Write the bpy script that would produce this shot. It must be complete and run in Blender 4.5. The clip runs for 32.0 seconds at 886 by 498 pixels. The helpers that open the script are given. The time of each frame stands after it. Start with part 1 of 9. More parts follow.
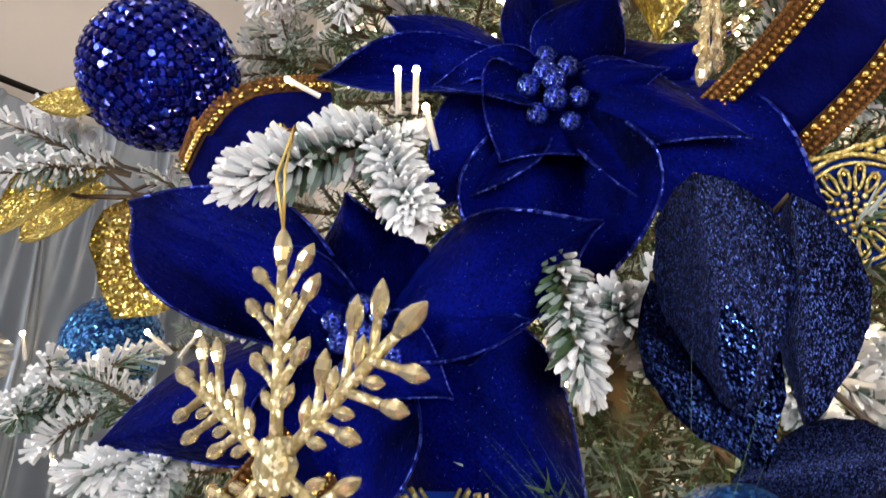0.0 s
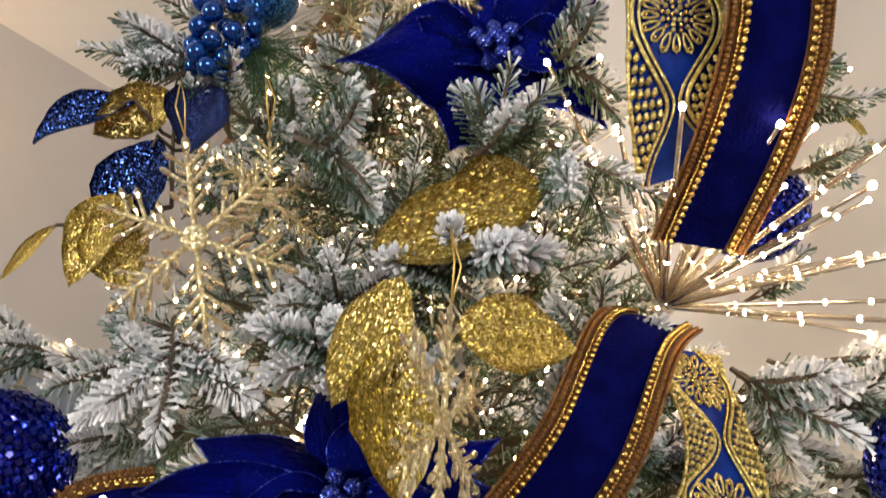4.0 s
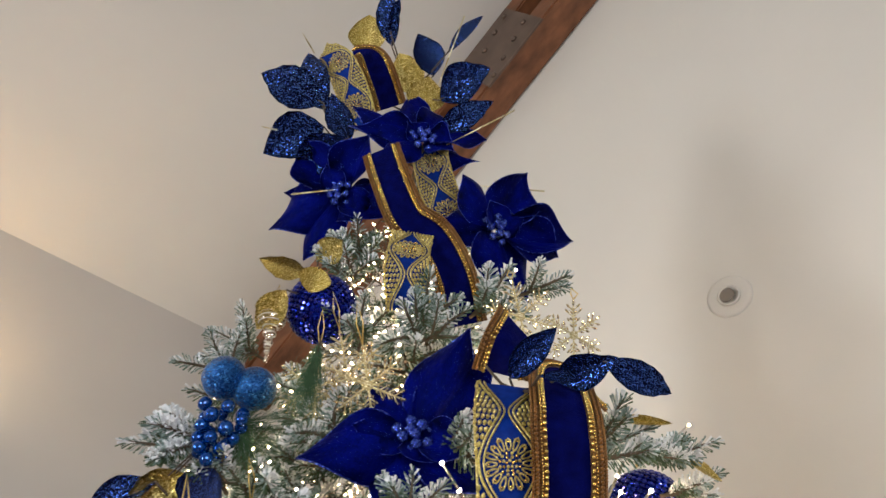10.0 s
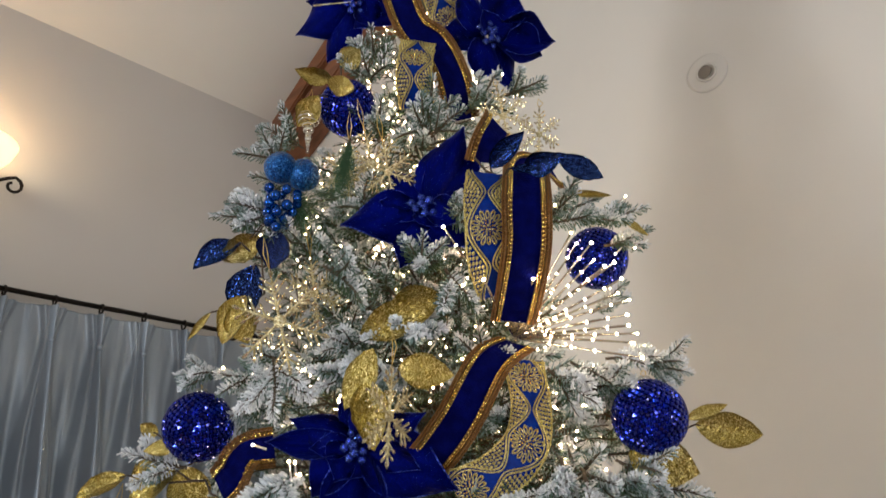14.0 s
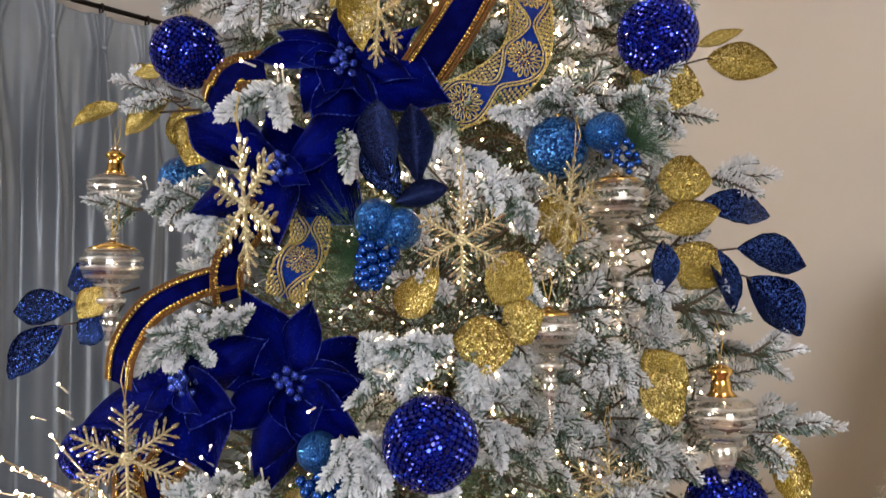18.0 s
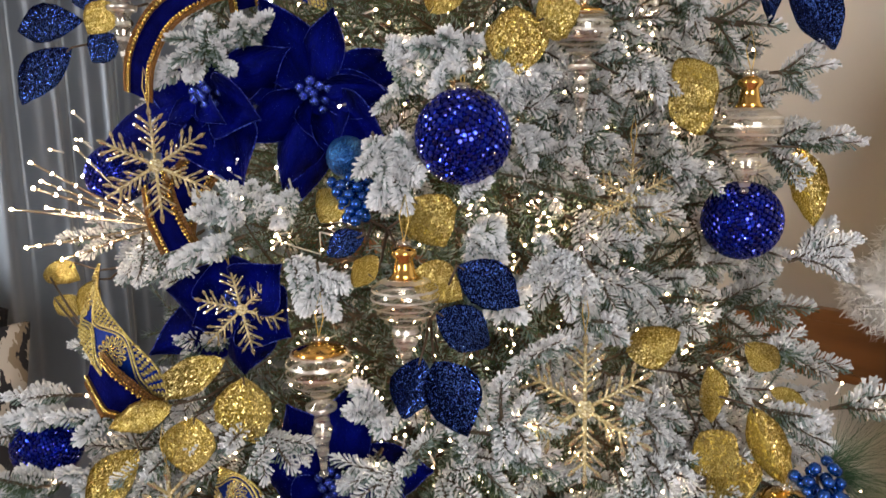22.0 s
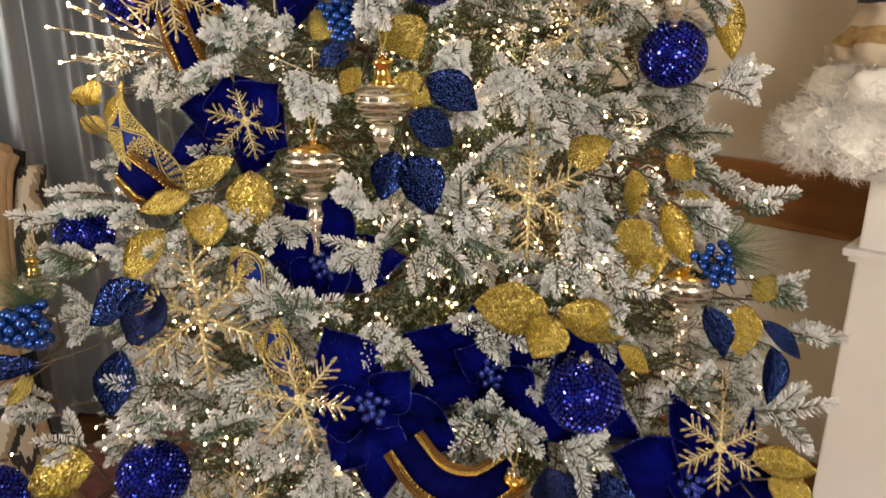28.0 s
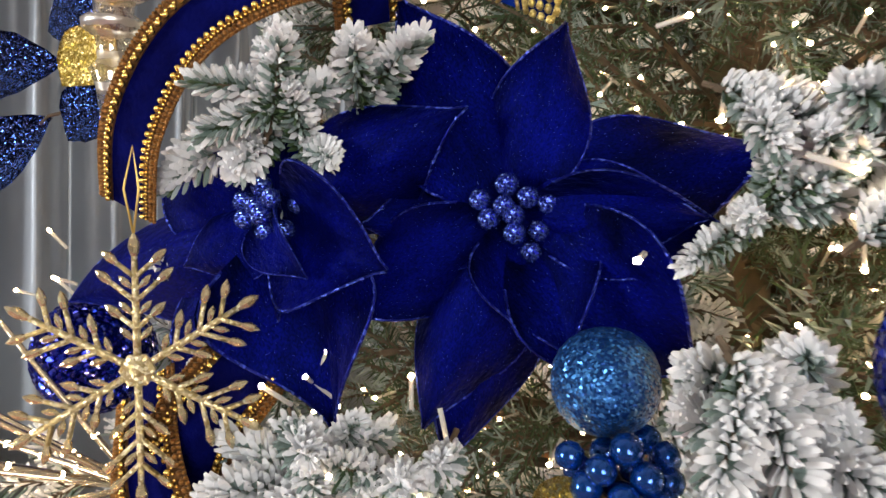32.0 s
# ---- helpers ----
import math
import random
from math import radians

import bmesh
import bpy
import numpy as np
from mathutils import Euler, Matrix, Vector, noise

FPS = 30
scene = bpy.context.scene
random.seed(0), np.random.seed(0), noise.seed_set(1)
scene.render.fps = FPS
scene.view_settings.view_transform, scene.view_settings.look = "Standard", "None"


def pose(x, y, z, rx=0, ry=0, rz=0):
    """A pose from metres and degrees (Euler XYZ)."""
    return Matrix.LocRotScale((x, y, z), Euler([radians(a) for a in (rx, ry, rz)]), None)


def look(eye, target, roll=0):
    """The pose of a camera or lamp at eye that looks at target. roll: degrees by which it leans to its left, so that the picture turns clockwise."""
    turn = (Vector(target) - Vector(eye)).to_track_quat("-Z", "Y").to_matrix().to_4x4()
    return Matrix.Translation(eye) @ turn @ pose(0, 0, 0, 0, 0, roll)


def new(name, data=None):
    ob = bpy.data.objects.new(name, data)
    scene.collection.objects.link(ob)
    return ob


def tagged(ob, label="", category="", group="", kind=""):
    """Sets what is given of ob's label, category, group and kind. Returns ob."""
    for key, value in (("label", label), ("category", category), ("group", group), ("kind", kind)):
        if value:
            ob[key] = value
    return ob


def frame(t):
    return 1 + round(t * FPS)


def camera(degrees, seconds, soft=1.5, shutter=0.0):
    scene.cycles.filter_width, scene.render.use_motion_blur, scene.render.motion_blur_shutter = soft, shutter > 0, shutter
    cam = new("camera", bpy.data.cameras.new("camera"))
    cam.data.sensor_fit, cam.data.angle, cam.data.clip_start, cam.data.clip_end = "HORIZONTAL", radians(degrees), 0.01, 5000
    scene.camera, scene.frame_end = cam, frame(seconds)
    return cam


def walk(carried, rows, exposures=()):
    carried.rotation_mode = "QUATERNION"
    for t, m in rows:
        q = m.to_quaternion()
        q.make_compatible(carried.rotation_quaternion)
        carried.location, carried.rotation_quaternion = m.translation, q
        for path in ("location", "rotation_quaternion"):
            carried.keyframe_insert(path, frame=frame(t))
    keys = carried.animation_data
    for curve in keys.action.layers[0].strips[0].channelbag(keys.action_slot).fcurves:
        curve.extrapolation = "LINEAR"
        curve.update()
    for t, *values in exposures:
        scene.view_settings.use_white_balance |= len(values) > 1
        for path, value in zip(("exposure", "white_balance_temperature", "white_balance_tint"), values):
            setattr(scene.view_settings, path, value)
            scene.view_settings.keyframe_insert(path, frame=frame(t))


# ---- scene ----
cam = camera(62.78, 32.0, soft=1.5, shutter=0.35)
PATH = [
    (0, pose(-0.1768, 0.6142, 1.7715, 107.471, -3.019, -4.355)),
    (0.5, pose(-0.1789, 0.6150, 1.7874, 108.508, -3.465, -5.554)),
    (1, pose(-0.1825, 0.6059, 1.7898, 108.522, -3.512, -6.964)),
    (1.5, pose(-0.1859, 0.5991, 1.7975, 108.930, -3.214, -8.166)),
    (2, pose(-0.1801, 0.5975, 1.8045, 109.395, -2.662, -9.317)),
    (2.5, pose(-0.1582, 0.5825, 1.8196, 110.904, -1.905, -10.364)),
    (3, pose(-0.1255, 0.5566, 1.8452, 115.598, -0.669, -10.248)),
    (3.5, pose(-0.1018, 0.5281, 1.8636, 119.064, 0.405, -8.306)),
    (5.5, pose(-0.0979, 0.3887, 1.9842, 122.581, 2.603, -7.432)),
    (6, pose(-0.0613, 0.3640, 1.9918, 126.182, 2.342, -6.525)),
    (6.5, pose(-0.0366, 0.3384, 1.9955, 129.763, 1.833, -5.253)),
    (7, pose(-0.0308, 0.3261, 1.9934, 133.728, 1.683, -4.374)),
    (7.5, pose(-0.0314, 0.3245, 1.9915, 135.858, 1.669, -3.907)),
    (8, pose(-0.0304, 0.3214, 1.9914, 136.422, 1.898, -3.748)),
    (8.5, pose(-0.0245, 0.3167, 1.9918, 136.135, 2.032, -3.382)),
    (9, pose(-0.0130, 0.3042, 1.9920, 134.936, 1.922, -3.047)),
    (9.5, pose(0.0092, 0.2504, 1.9821, 132.989, 1.940, -3.513)),
    (10, pose(-0.0148, 0.1609, 1.9582, 130.762, 1.625, -3.422)),
    (10.5, pose(-0.0391, 0.0874, 1.9434, 128.106, 1.376, -3.006)),
    (11, pose(-0.0131, 0.0360, 1.9338, 125.649, 1.318, -3.329)),
    (11.5, pose(0.0190, -0.0129, 1.9228, 123.982, 1.307, -2.856)),
    (12, pose(0.0311, -0.0493, 1.9151, 122.185, 1.346, -2.341)),
    (12.5, pose(0.0131, -0.0714, 1.9083, 120.257, 1.436, -1.839)),
    (13, pose(0.0034, -0.0847, 1.8907, 117.623, 1.768, -1.789)),
    (13.5, pose(-0.0017, -0.1007, 1.8676, 114.753, 2.065, -1.894)),
    (14, pose(-0.0131, -0.1062, 1.8523, 111.892, 2.088, -1.921)),
    (14.5, pose(-0.0181, -0.1099, 1.8325, 109.189, 2.183, -1.893)),
    (16.5, pose(0.0313, -0.0470, 1.7151, 101.249, 1.282, -0.422)),
    (17, pose(0.0316, -0.0343, 1.6877, 98.989, 1.020, -0.361)),
    (17.5, pose(0.0313, -0.0231, 1.6658, 96.620, 0.884, -0.393)),
    (18, pose(0.0273, -0.0115, 1.6449, 94.254, 0.721, -0.274)),
    (18.5, pose(0.0211, -0.0055, 1.6254, 92.102, 0.668, -0.063)),
    (19, pose(0.0173, -0.0011, 1.6058, 90.157, 0.593, -0.020)),
    (19.5, pose(0.0070, 0.0044, 1.5874, 88.436, 0.546, 0.102)),
    (20, pose(-0.0000, 0.0000, 1.5700, 87.186, 0.530, 0.000)),
    (20.5, pose(-0.0062, -0.0057, 1.5519, 85.390, 0.613, -0.165)),
    (21, pose(-0.0089, -0.0050, 1.5367, 83.799, 0.706, -0.462)),
    (21.5, pose(-0.0122, -0.0037, 1.5190, 81.861, 0.725, -0.842)),
    (22, pose(-0.0230, -0.0079, 1.5000, 80.211, 0.540, -1.047)),
    (22.5, pose(-0.0333, -0.0359, 1.4817, 77.932, 0.359, -0.882)),
    (23, pose(-0.0153, -0.1157, 1.4697, 76.829, 0.012, -0.927)),
    (23.5, pose(0.0061, -0.2188, 1.4614, 75.430, -0.002, -0.896)),
    (24, pose(-0.0057, -0.3084, 1.4494, 74.070, 0.306, -1.043)),
    (24.5, pose(-0.0474, -0.3992, 1.4249, 72.463, 0.835, -1.222)),
    (25, pose(-0.0758, -0.4753, 1.4025, 70.790, 1.040, -1.899)),
    (25.5, pose(-0.0760, -0.5297, 1.3942, 69.189, 1.160, -2.379)),
    (27.5, pose(-0.0084, -0.3230, 1.3985, 70.692, 0.171, -1.942)),
    (28, pose(-0.0037, -0.2279, 1.4078, 72.705, -0.533, -1.822)),
    (28.5, pose(-0.0235, -0.1183, 1.4236, 74.247, -0.576, -1.221)),
    (29, pose(-0.0621, 0.0027, 1.4560, 77.382, -0.070, 0.212)),
    (29.5, pose(-0.0724, 0.1016, 1.4891, 80.195, 0.313, 1.957)),
    (30, pose(-0.0744, 0.2202, 1.5246, 83.014, 0.271, 3.422)),
    (30.5, pose(-0.0694, 0.3322, 1.5463, 84.996, 0.265, 5.139)),
    (31, pose(-0.0916, 0.4328, 1.5540, 85.740, 0.236, 6.310)),
    (31.5, pose(-0.1409, 0.5115, 1.5432, 87.101, -0.188, 6.230)),
    (32, pose(-0.1706, 0.5638, 1.5304, 88.613, -1.358, 6.013)),
]
# the camera's own exposure and white balance along the walk
EXPOSURES = [(0.0, 0.5, 6500, 10), (2.0, 0.45, 6600, 10), (3.0, 0.16, 6900, 10), (6.0, 0.03, 6200, 10), (9.0, 0.03, 6200, 6), (11.0, -0.17, 6200, 6), (12.5, -0.3, 6150, 6), (14.5, -0.31, 6150, 6), (17.0, -0.08, 6100, 12), (19.0, -0.05, 6700, 12), (22.0, -0.09, 6550, 12), (25.0, 0.03, 6750, 10), (27.5, 0.0, 7800, 10), (29.0, -0.1, 8300, 10), (30.0, 0.0, 7300, 10), (31.0, 0.15, 6900, 11), (32.0, 0.2, 6700, 11)]
walk(cam, PATH, EXPOSURES)

# ---- light ----
world = bpy.data.worlds.new("sky")
scene.world = world
world.use_nodes = True
wn = world.node_tree
sky = wn.nodes.new("ShaderNodeTexSky")
sky.sky_type, sky.sun_disc = "NISHITA", False
sky.sun_elevation, sky.sun_rotation = radians(35), radians(150)
wn.links.new(sky.outputs[0], wn.nodes["Background"].inputs[0])
wn.nodes["Background"].inputs[1].default_value = 0.12

# The room's own axes: x along the gable wall from the corner, y back towards the corner, z up.
ROOM = Matrix.Translation((-0.566, 3.069, 0)) @ Matrix.Rotation(radians(-45), 4, "Z")


def area(name, place, aim, sx, sy, power, colour):
    la = bpy.data.lights.new(name, "AREA")
    la.shape, la.size, la.size_y, la.energy, la.color = "RECTANGLE", sx, sy, power, colour
    ob = new(name, la)
    ob.matrix_world = ROOM @ look(place, aim)
    return ob


# Daylight in the two window openings behind the camera
area("window_light", (0.5, -5.6, 1.95), (1.7, -1.0, 1.5), 0.8, 1.3, 136, (1.0, 0.98, 0.96))
area("window_light", (4.9, -3.2, 1.75), (1.7, -1.0, 1.3), 1.5, 1.7, 84, (1.0, 0.97, 0.95))

# ---- helpers for materials and meshes ----
def mat(name, base, rough=0.6, metal=0.0, spec=0.5, sheen=0.0, coat=0.0):
    m = bpy.data.materials.new(name)
    m.use_nodes = True
    b = m.node_tree.nodes["Principled BSDF"]
    b.inputs["Base Color"].default_value = (*base, 1)
    b.inputs["Roughness"].default_value = rough
    b.inputs["Metallic"].default_value = metal
    b.inputs["Specular IOR Level"].default_value = spec
    b.inputs["Sheen Weight"].default_value = sheen
    b.inputs["Coat Weight"].default_value = coat
    return m


def node(m, kind, **inputs):
    n = m.node_tree.nodes.new(kind)
    for k, v in inputs.items():
        n.inputs[k].default_value = v
    return n


def link(m, a, b):
    m.node_tree.links.new(a, b)


def shader(m):
    return m.node_tree.nodes["Principled BSDF"]


def ramp(m, fac, stops):
    r = m.node_tree.nodes.new("ShaderNodeValToRGB")
    e = r.color_ramp.elements
    while len(e) < len(stops):
        e.new(0.5)
    for el, (p, c) in zip(e, stops):
        el.position, el.color = p, (*c, 1)
    link(m, fac, r.inputs[0])
    return r


def coords(m, scale=1.0):
    tc = m.node_tree.nodes.new("ShaderNodeTexCoord")
    mp = m.node_tree.nodes.new("ShaderNodeMapping")
    mp.inputs["Scale"].default_value = (scale, scale, scale)
    link(m, tc.outputs["Object"], mp.inputs[0])
    return mp.outputs[0]


def speckled(name, stops, scale, rough=0.6, metal=0.0, bump=0.0, sheen=0.0, detail=4.0, dist=0.002, spec=0.5):
    """A noise-coloured surface with fine relief."""
    m = mat(name, stops[0][1], rough, metal, spec, sheen)
    n = node(m, "ShaderNodeTexNoise", Scale=scale, Detail=detail)
    link(m, coords(m), n.inputs["Vector"])
    r = ramp(m, n.outputs[0], stops)
    link(m, r.outputs[0], shader(m).inputs["Base Color"])
    if bump:
        b = node(m, "ShaderNodeBump", Strength=bump, Distance=dist)
        n2 = node(m, "ShaderNodeTexNoise", Scale=scale * 6, Detail=3.0)
        link(m, coords(m), n2.inputs["Vector"])
        link(m, n2.outputs[0], b.inputs["Height"])
        link(m, b.outputs[0], shader(m).inputs["Normal"])
    return m


def glitter(name, dark, light, scale, rough=0.32, tilt=0.9, metal=0.85, share=0.28):
    """Loose glitter: small flakes, each turned its own way, some coloured brighter to stand in for glints."""
    m = mat(name, dark, rough, metal, 0.2)
    v = node(m, "ShaderNodeTexVoronoi", Scale=scale)
    link(m, coords(m), v.inputs["Vector"])
    sep = m.node_tree.nodes.new("ShaderNodeSeparateColor")
    link(m, v.outputs["Color"], sep.inputs[0])
    r = ramp(m, sep.outputs[0], [(0.25, dark), (0.72, tuple((1 - share) * a + share * b for a, b in zip(dark, light))), (0.93, light)])
    link(m, r.outputs[0], shader(m).inputs["Base Color"])
    geo = m.node_tree.nodes.new("ShaderNodeNewGeometry")
    sub = m.node_tree.nodes.new("ShaderNodeVectorMath")
    sub.operation = "SUBTRACT"
    link(m, v.outputs["Color"], sub.inputs[0])
    sub.inputs[1].default_value = (0.5, 0.5, 0.5)
    sc = m.node_tree.nodes.new("ShaderNodeVectorMath")
    sc.operation = "SCALE"
    link(m, sub.outputs[0], sc.inputs[0])
    sc.inputs["Scale"].default_value = tilt
    ad = m.node_tree.nodes.new("ShaderNodeVectorMath")
    link(m, geo.outputs["Normal"], ad.inputs[0])
    link(m, sc.outputs[0], ad.inputs[1])
    no = m.node_tree.nodes.new("ShaderNodeVectorMath")
    no.operation = "NORMALIZE"
    link(m, ad.outputs[0], no.inputs[0])
    link(m, no.outputs[0], shader(m).inputs["Normal"])
    return m


def glow(name, colour, strength):
    m = mat(name, colour, 0.4)
    shader(m).inputs["Emission Color"].default_value = (*colour, 1)
    shader(m).inputs["Emission Strength"].default_value = strength
    return m


def empty(name, label, category, group="", m=None):
    ob = new(name)
    ob.empty_display_size = 0.05
    if m is not None:
        ob.matrix_world = m
    return tagged(ob, label, category, group)


def mesh(name, bm, *mats, smooth=True):
    me = bpy.data.meshes.new(name)
    bm.to_mesh(me)
    bm.free()
    for m in mats:
        me.materials.append(m)
    if smooth:
        me.shade_smooth()
    return me


def part(name, data, parent=None, m=None, label=""):
    ob = new(name, data)
    if parent is not None:
        ob.parent = parent
    if m is not None:
        ob.matrix_local = m
    if label:
        tagged(ob, label)
    return ob


def structure(name, data, m=None, label="", category=""):
    ob = new(name, data)
    if m is not None:
        ob.matrix_world = m
    return tagged(ob, label, category or name.split("_")[0], kind="structure")


def box(bm, x0, x1, y0, y1, z0, z1, bevel=0.0, mi=0):
    v = bmesh.ops.create_cube(bm, size=1)["verts"]
    bmesh.ops.transform(bm, matrix=Matrix.LocRotScale(((x0 + x1) / 2, (y0 + y1) / 2, (z0 + z1) / 2), None, (x1 - x0, y1 - y0, z1 - z0)), verts=v)
    f = {f for w in v for f in w.link_faces}
    for q in f:
        q.material_index = mi
    if bevel:
        e = list({e for q in f for e in q.edges})
        bmesh.ops.bevel(bm, geom=e, offset=bevel, segments=2, affect="EDGES", profile=0.6)
    return bm


def tube(bm, pts, radii, n=8, mi=0, cap=True):
    """A round bar through the points, with a radius at each."""
    pts = [Vector(p) for p in pts]
    if not hasattr(radii, "__len__"):
        radii = [radii] * len(pts)
    rings = []
    side = None
    for i, p in enumerate(pts):
        d = (pts[min(i + 1, len(pts) - 1)] - pts[max(i - 1, 0)]).normalized()
        if side is None:
            side = d.orthogonal().normalized()
        side = (side - d * side.dot(d)).normalized()
        up = d.cross(side)
        rings.append([bm.verts.new(p + radii[i] * (math.cos(a) * side + math.sin(a) * up)) for a in (2 * math.pi * k / n for k in range(n))])
    for r0, r1 in zip(rings, rings[1:]):
        for k in range(n):
            bm.faces.new((r0[k], r0[(k + 1) % n], r1[(k + 1) % n], r1[k])).material_index = mi
    if cap:
        bm.faces.new(rings[0][::-1]).material_index = mi
        bm.faces.new(rings[-1]).material_index = mi
    return bm


def lathe(bm, profile, n=24, mi=0, m=None):
    """A body turned about z from (radius, height) pairs."""
    rings = []
    for r, z in profile:
        ring = []
        for k in range(n):
            a = 2 * math.pi * k / n
            p = Vector((r * math.cos(a), r * math.sin(a), z))
            ring.append(bm.verts.new(m @ p if m is not None else p))
        rings.append(ring)
    for r0, r1 in zip(rings, rings[1:]):
        for k in range(n):
            bm.faces.new((r0[k], r0[(k + 1) % n], r1[(k + 1) % n], r1[k])).material_index = mi
    bm.faces.new(rings[0][::-1]).material_index = mi
    bm.faces.new(rings[-1]).material_index = mi
    return bm


def ball(bm, centre, r, sub=2, mi=0):
    v = bmesh.ops.create_icosphere(bm, subdivisions=sub, radius=r, matrix=Matrix.Translation(centre))["verts"]
    for w in v:
        for f in w.link_faces:
            f.material_index = mi
    return bm


def aim(place, direction, spin=0.0, scale=1.0):
    """The pose of a thing at place whose z axis points along direction, turned by spin about it, its x axis level first."""
    z = Vector(direction).normalized()
    x = Vector((0, 0, 1)).cross(z)
    x = x.normalized() if x.length > 1e-3 else Vector((1, 0, 0))
    y = z.cross(x)
    m = Matrix((x, y, z)).transposed().to_4x4()
    return Matrix.Translation(place) @ m @ Matrix.Rotation(radians(spin), 4, "Z") @ Matrix.Scale(scale, 4)


AXIS = Vector((0.02, 1.22, 0))


# ---- materials of the room ----
def plaster(name, c):
    return speckled(name, [(0.3, tuple(x * 0.94 for x in c)), (0.7, c)], 1.3, 0.75, bump=0.12, dist=0.001)


M_WALL = plaster("beige_wall_paint", (0.66, 0.63, 0.58))
M_WALL_COOL = plaster("grey_wall_paint", (0.56, 0.54, 0.52))
M_CEIL = plaster("ceiling_paint", (0.64, 0.625, 0.59))
M_WHITE = speckled("white_gloss_paint", [(0.35, (0.80, 0.81, 0.83)), (0.65, (0.86, 0.87, 0.89))], 3.0, 0.4, bump=0.08)
M_BEAM = speckled("stained_beam_wood", [(0.3, (0.10, 0.036, 0.014)), (0.7, (0.24, 0.095, 0.04))], 7.0, 0.5, bump=0.4)
M_RAIL = speckled("varnished_rail_wood", [(0.3, (0.16, 0.06, 0.018)), (0.7, (0.27, 0.11, 0.032))], 5.0, 0.4, bump=0.2)
M_STEEL = speckled("bolted_steel_plate", [(0.3, (0.10, 0.07, 0.055)), (0.7, (0.16, 0.11, 0.085))], 9.0, 0.5, 0.3, bump=0.2)
M_IRON = mat("black_iron", (0.02, 0.015, 0.012), 0.45, 0.8)
M_BLACK = mat("black_firebox", (0.006, 0.006, 0.008), 0.35)
for m_ in (M_BEAM, M_RAIL):
    for n_ in [n_ for n_ in m_.node_tree.nodes if n_.type == "MAPPING"]:
        n_.inputs["Scale"].default_value = (0.35, 3.0, 3.0)

# curtain satin: a soft sheen with a fine weave
M_CURTAIN = speckled("blue_grey_satin", [(0.3, (0.215, 0.255, 0.31)), (0.7, (0.305, 0.355, 0.415))], 2.5, 0.42, metal=0.40, bump=0.1, sheen=0.2)

M_FLOOR = speckled("dark_wood_floor", [(0.3, (0.09, 0.04, 0.02)), (0.7, (0.16, 0.075, 0.04))], 4.0, 0.4, bump=0.2)


def rug_material():
    m = mat("woven_rug", (0.3, 0.05, 0.05), 0.95, sheen=0.3)
    v = node(m, "ShaderNodeTexVoronoi", Scale=11.0)
    n = node(m, "ShaderNodeTexNoise", Scale=7.0, Detail=6.0)
    c = coords(m)
    link(m, c, v.inputs["Vector"])
    link(m, c, n.inputs["Vector"])
    a = ramp(m, n.outputs[0], [(0.36, (0.02, 0.02, 0.05)), (0.45, (0.30, 0.05, 0.05)), (0.53, (0.42, 0.16, 0.13)), (0.60, (0.16, 0.02, 0.03)), (0.68, (0.5, 0.36, 0.26))])
    sep = m.node_tree.nodes.new("ShaderNodeSeparateColor")
    link(m, v.outputs["Color"], sep.inputs[0])
    b = ramp(m, sep.outputs[1], [(0.0, (0.30, 0.06, 0.06)), (0.5, (0.05, 0.04, 0.09)), (1.0, (0.45, 0.22, 0.17))])
    mix = m.node_tree.nodes.new("ShaderNodeMix")
    mix.data_type = "RGBA"
    mix.inputs[0].default_value = 0.42
    link(m, a.outputs[0], mix.inputs[6])
    link(m, b.outputs[0], mix.inputs[7])
    link(m, mix.outputs[2], shader(m).inputs["Base Color"])
    bp = node(m, "ShaderNodeBump", Strength=0.8, Distance=0.004)
    n2 = node(m, "ShaderNodeTexNoise", Scale=260.0, Detail=2.0)
    link(m, c, n2.inputs["Vector"])
    link(m, n2.outputs[0], bp.inputs["Height"])
    link(m, bp.outputs[0], shader(m).inputs["Normal"])
    return m


M_RUG = rug_material()

# ---- the room ----
RW, RD, EAVE, PITCH = 6.4, 6.6, 3.77, 0.66   # along the gable, back from it, height of the side wall, rise of the roof
RIDGE = EAVE + PITCH * RW / 2


def slab(x0, x1, y0, y1, z0, z1, m):
    bm = bmesh.new()
    box(bm, x0, x1, y0, y1, z0, z1)
    return mesh("slab", bm, m, smooth=False)


def prism(corners, y0, y1, m, name="prism"):
    bm = bmesh.new()
    a = [bm.verts.new((x, y0, z)) for x, z in corners]
    b = [bm.verts.new((x, y1, z)) for x, z in corners]
    n = len(corners)
    bm.faces.new(a)
    bm.faces.new(b[::-1])
    for k in range(n):
        bm.faces.new((a[k], b[k], b[(k + 1) % n], a[(k + 1) % n]))
    bmesh.ops.recalc_face_normals(bm, faces=bm.faces)
    return mesh(name, bm, m, smooth=False)


gable = [(-0.15, 0.0), (RW + 0.15, 0.0), (RW + 0.15, EAVE - 0.1), (RW / 2, RIDGE), (-0.15, EAVE - 0.1)]
structure("wall_gable", prism(gable, 0.0, 0.15, M_WALL), ROOM, "tall beige plastered gable wall behind the tree", "wall")
structure("wall_side", slab(-0.15, 0.0, -RD, 0.0, 0.0, EAVE, M_WALL_COOL), ROOM, "grey plastered side wall above the curtains", "wall")


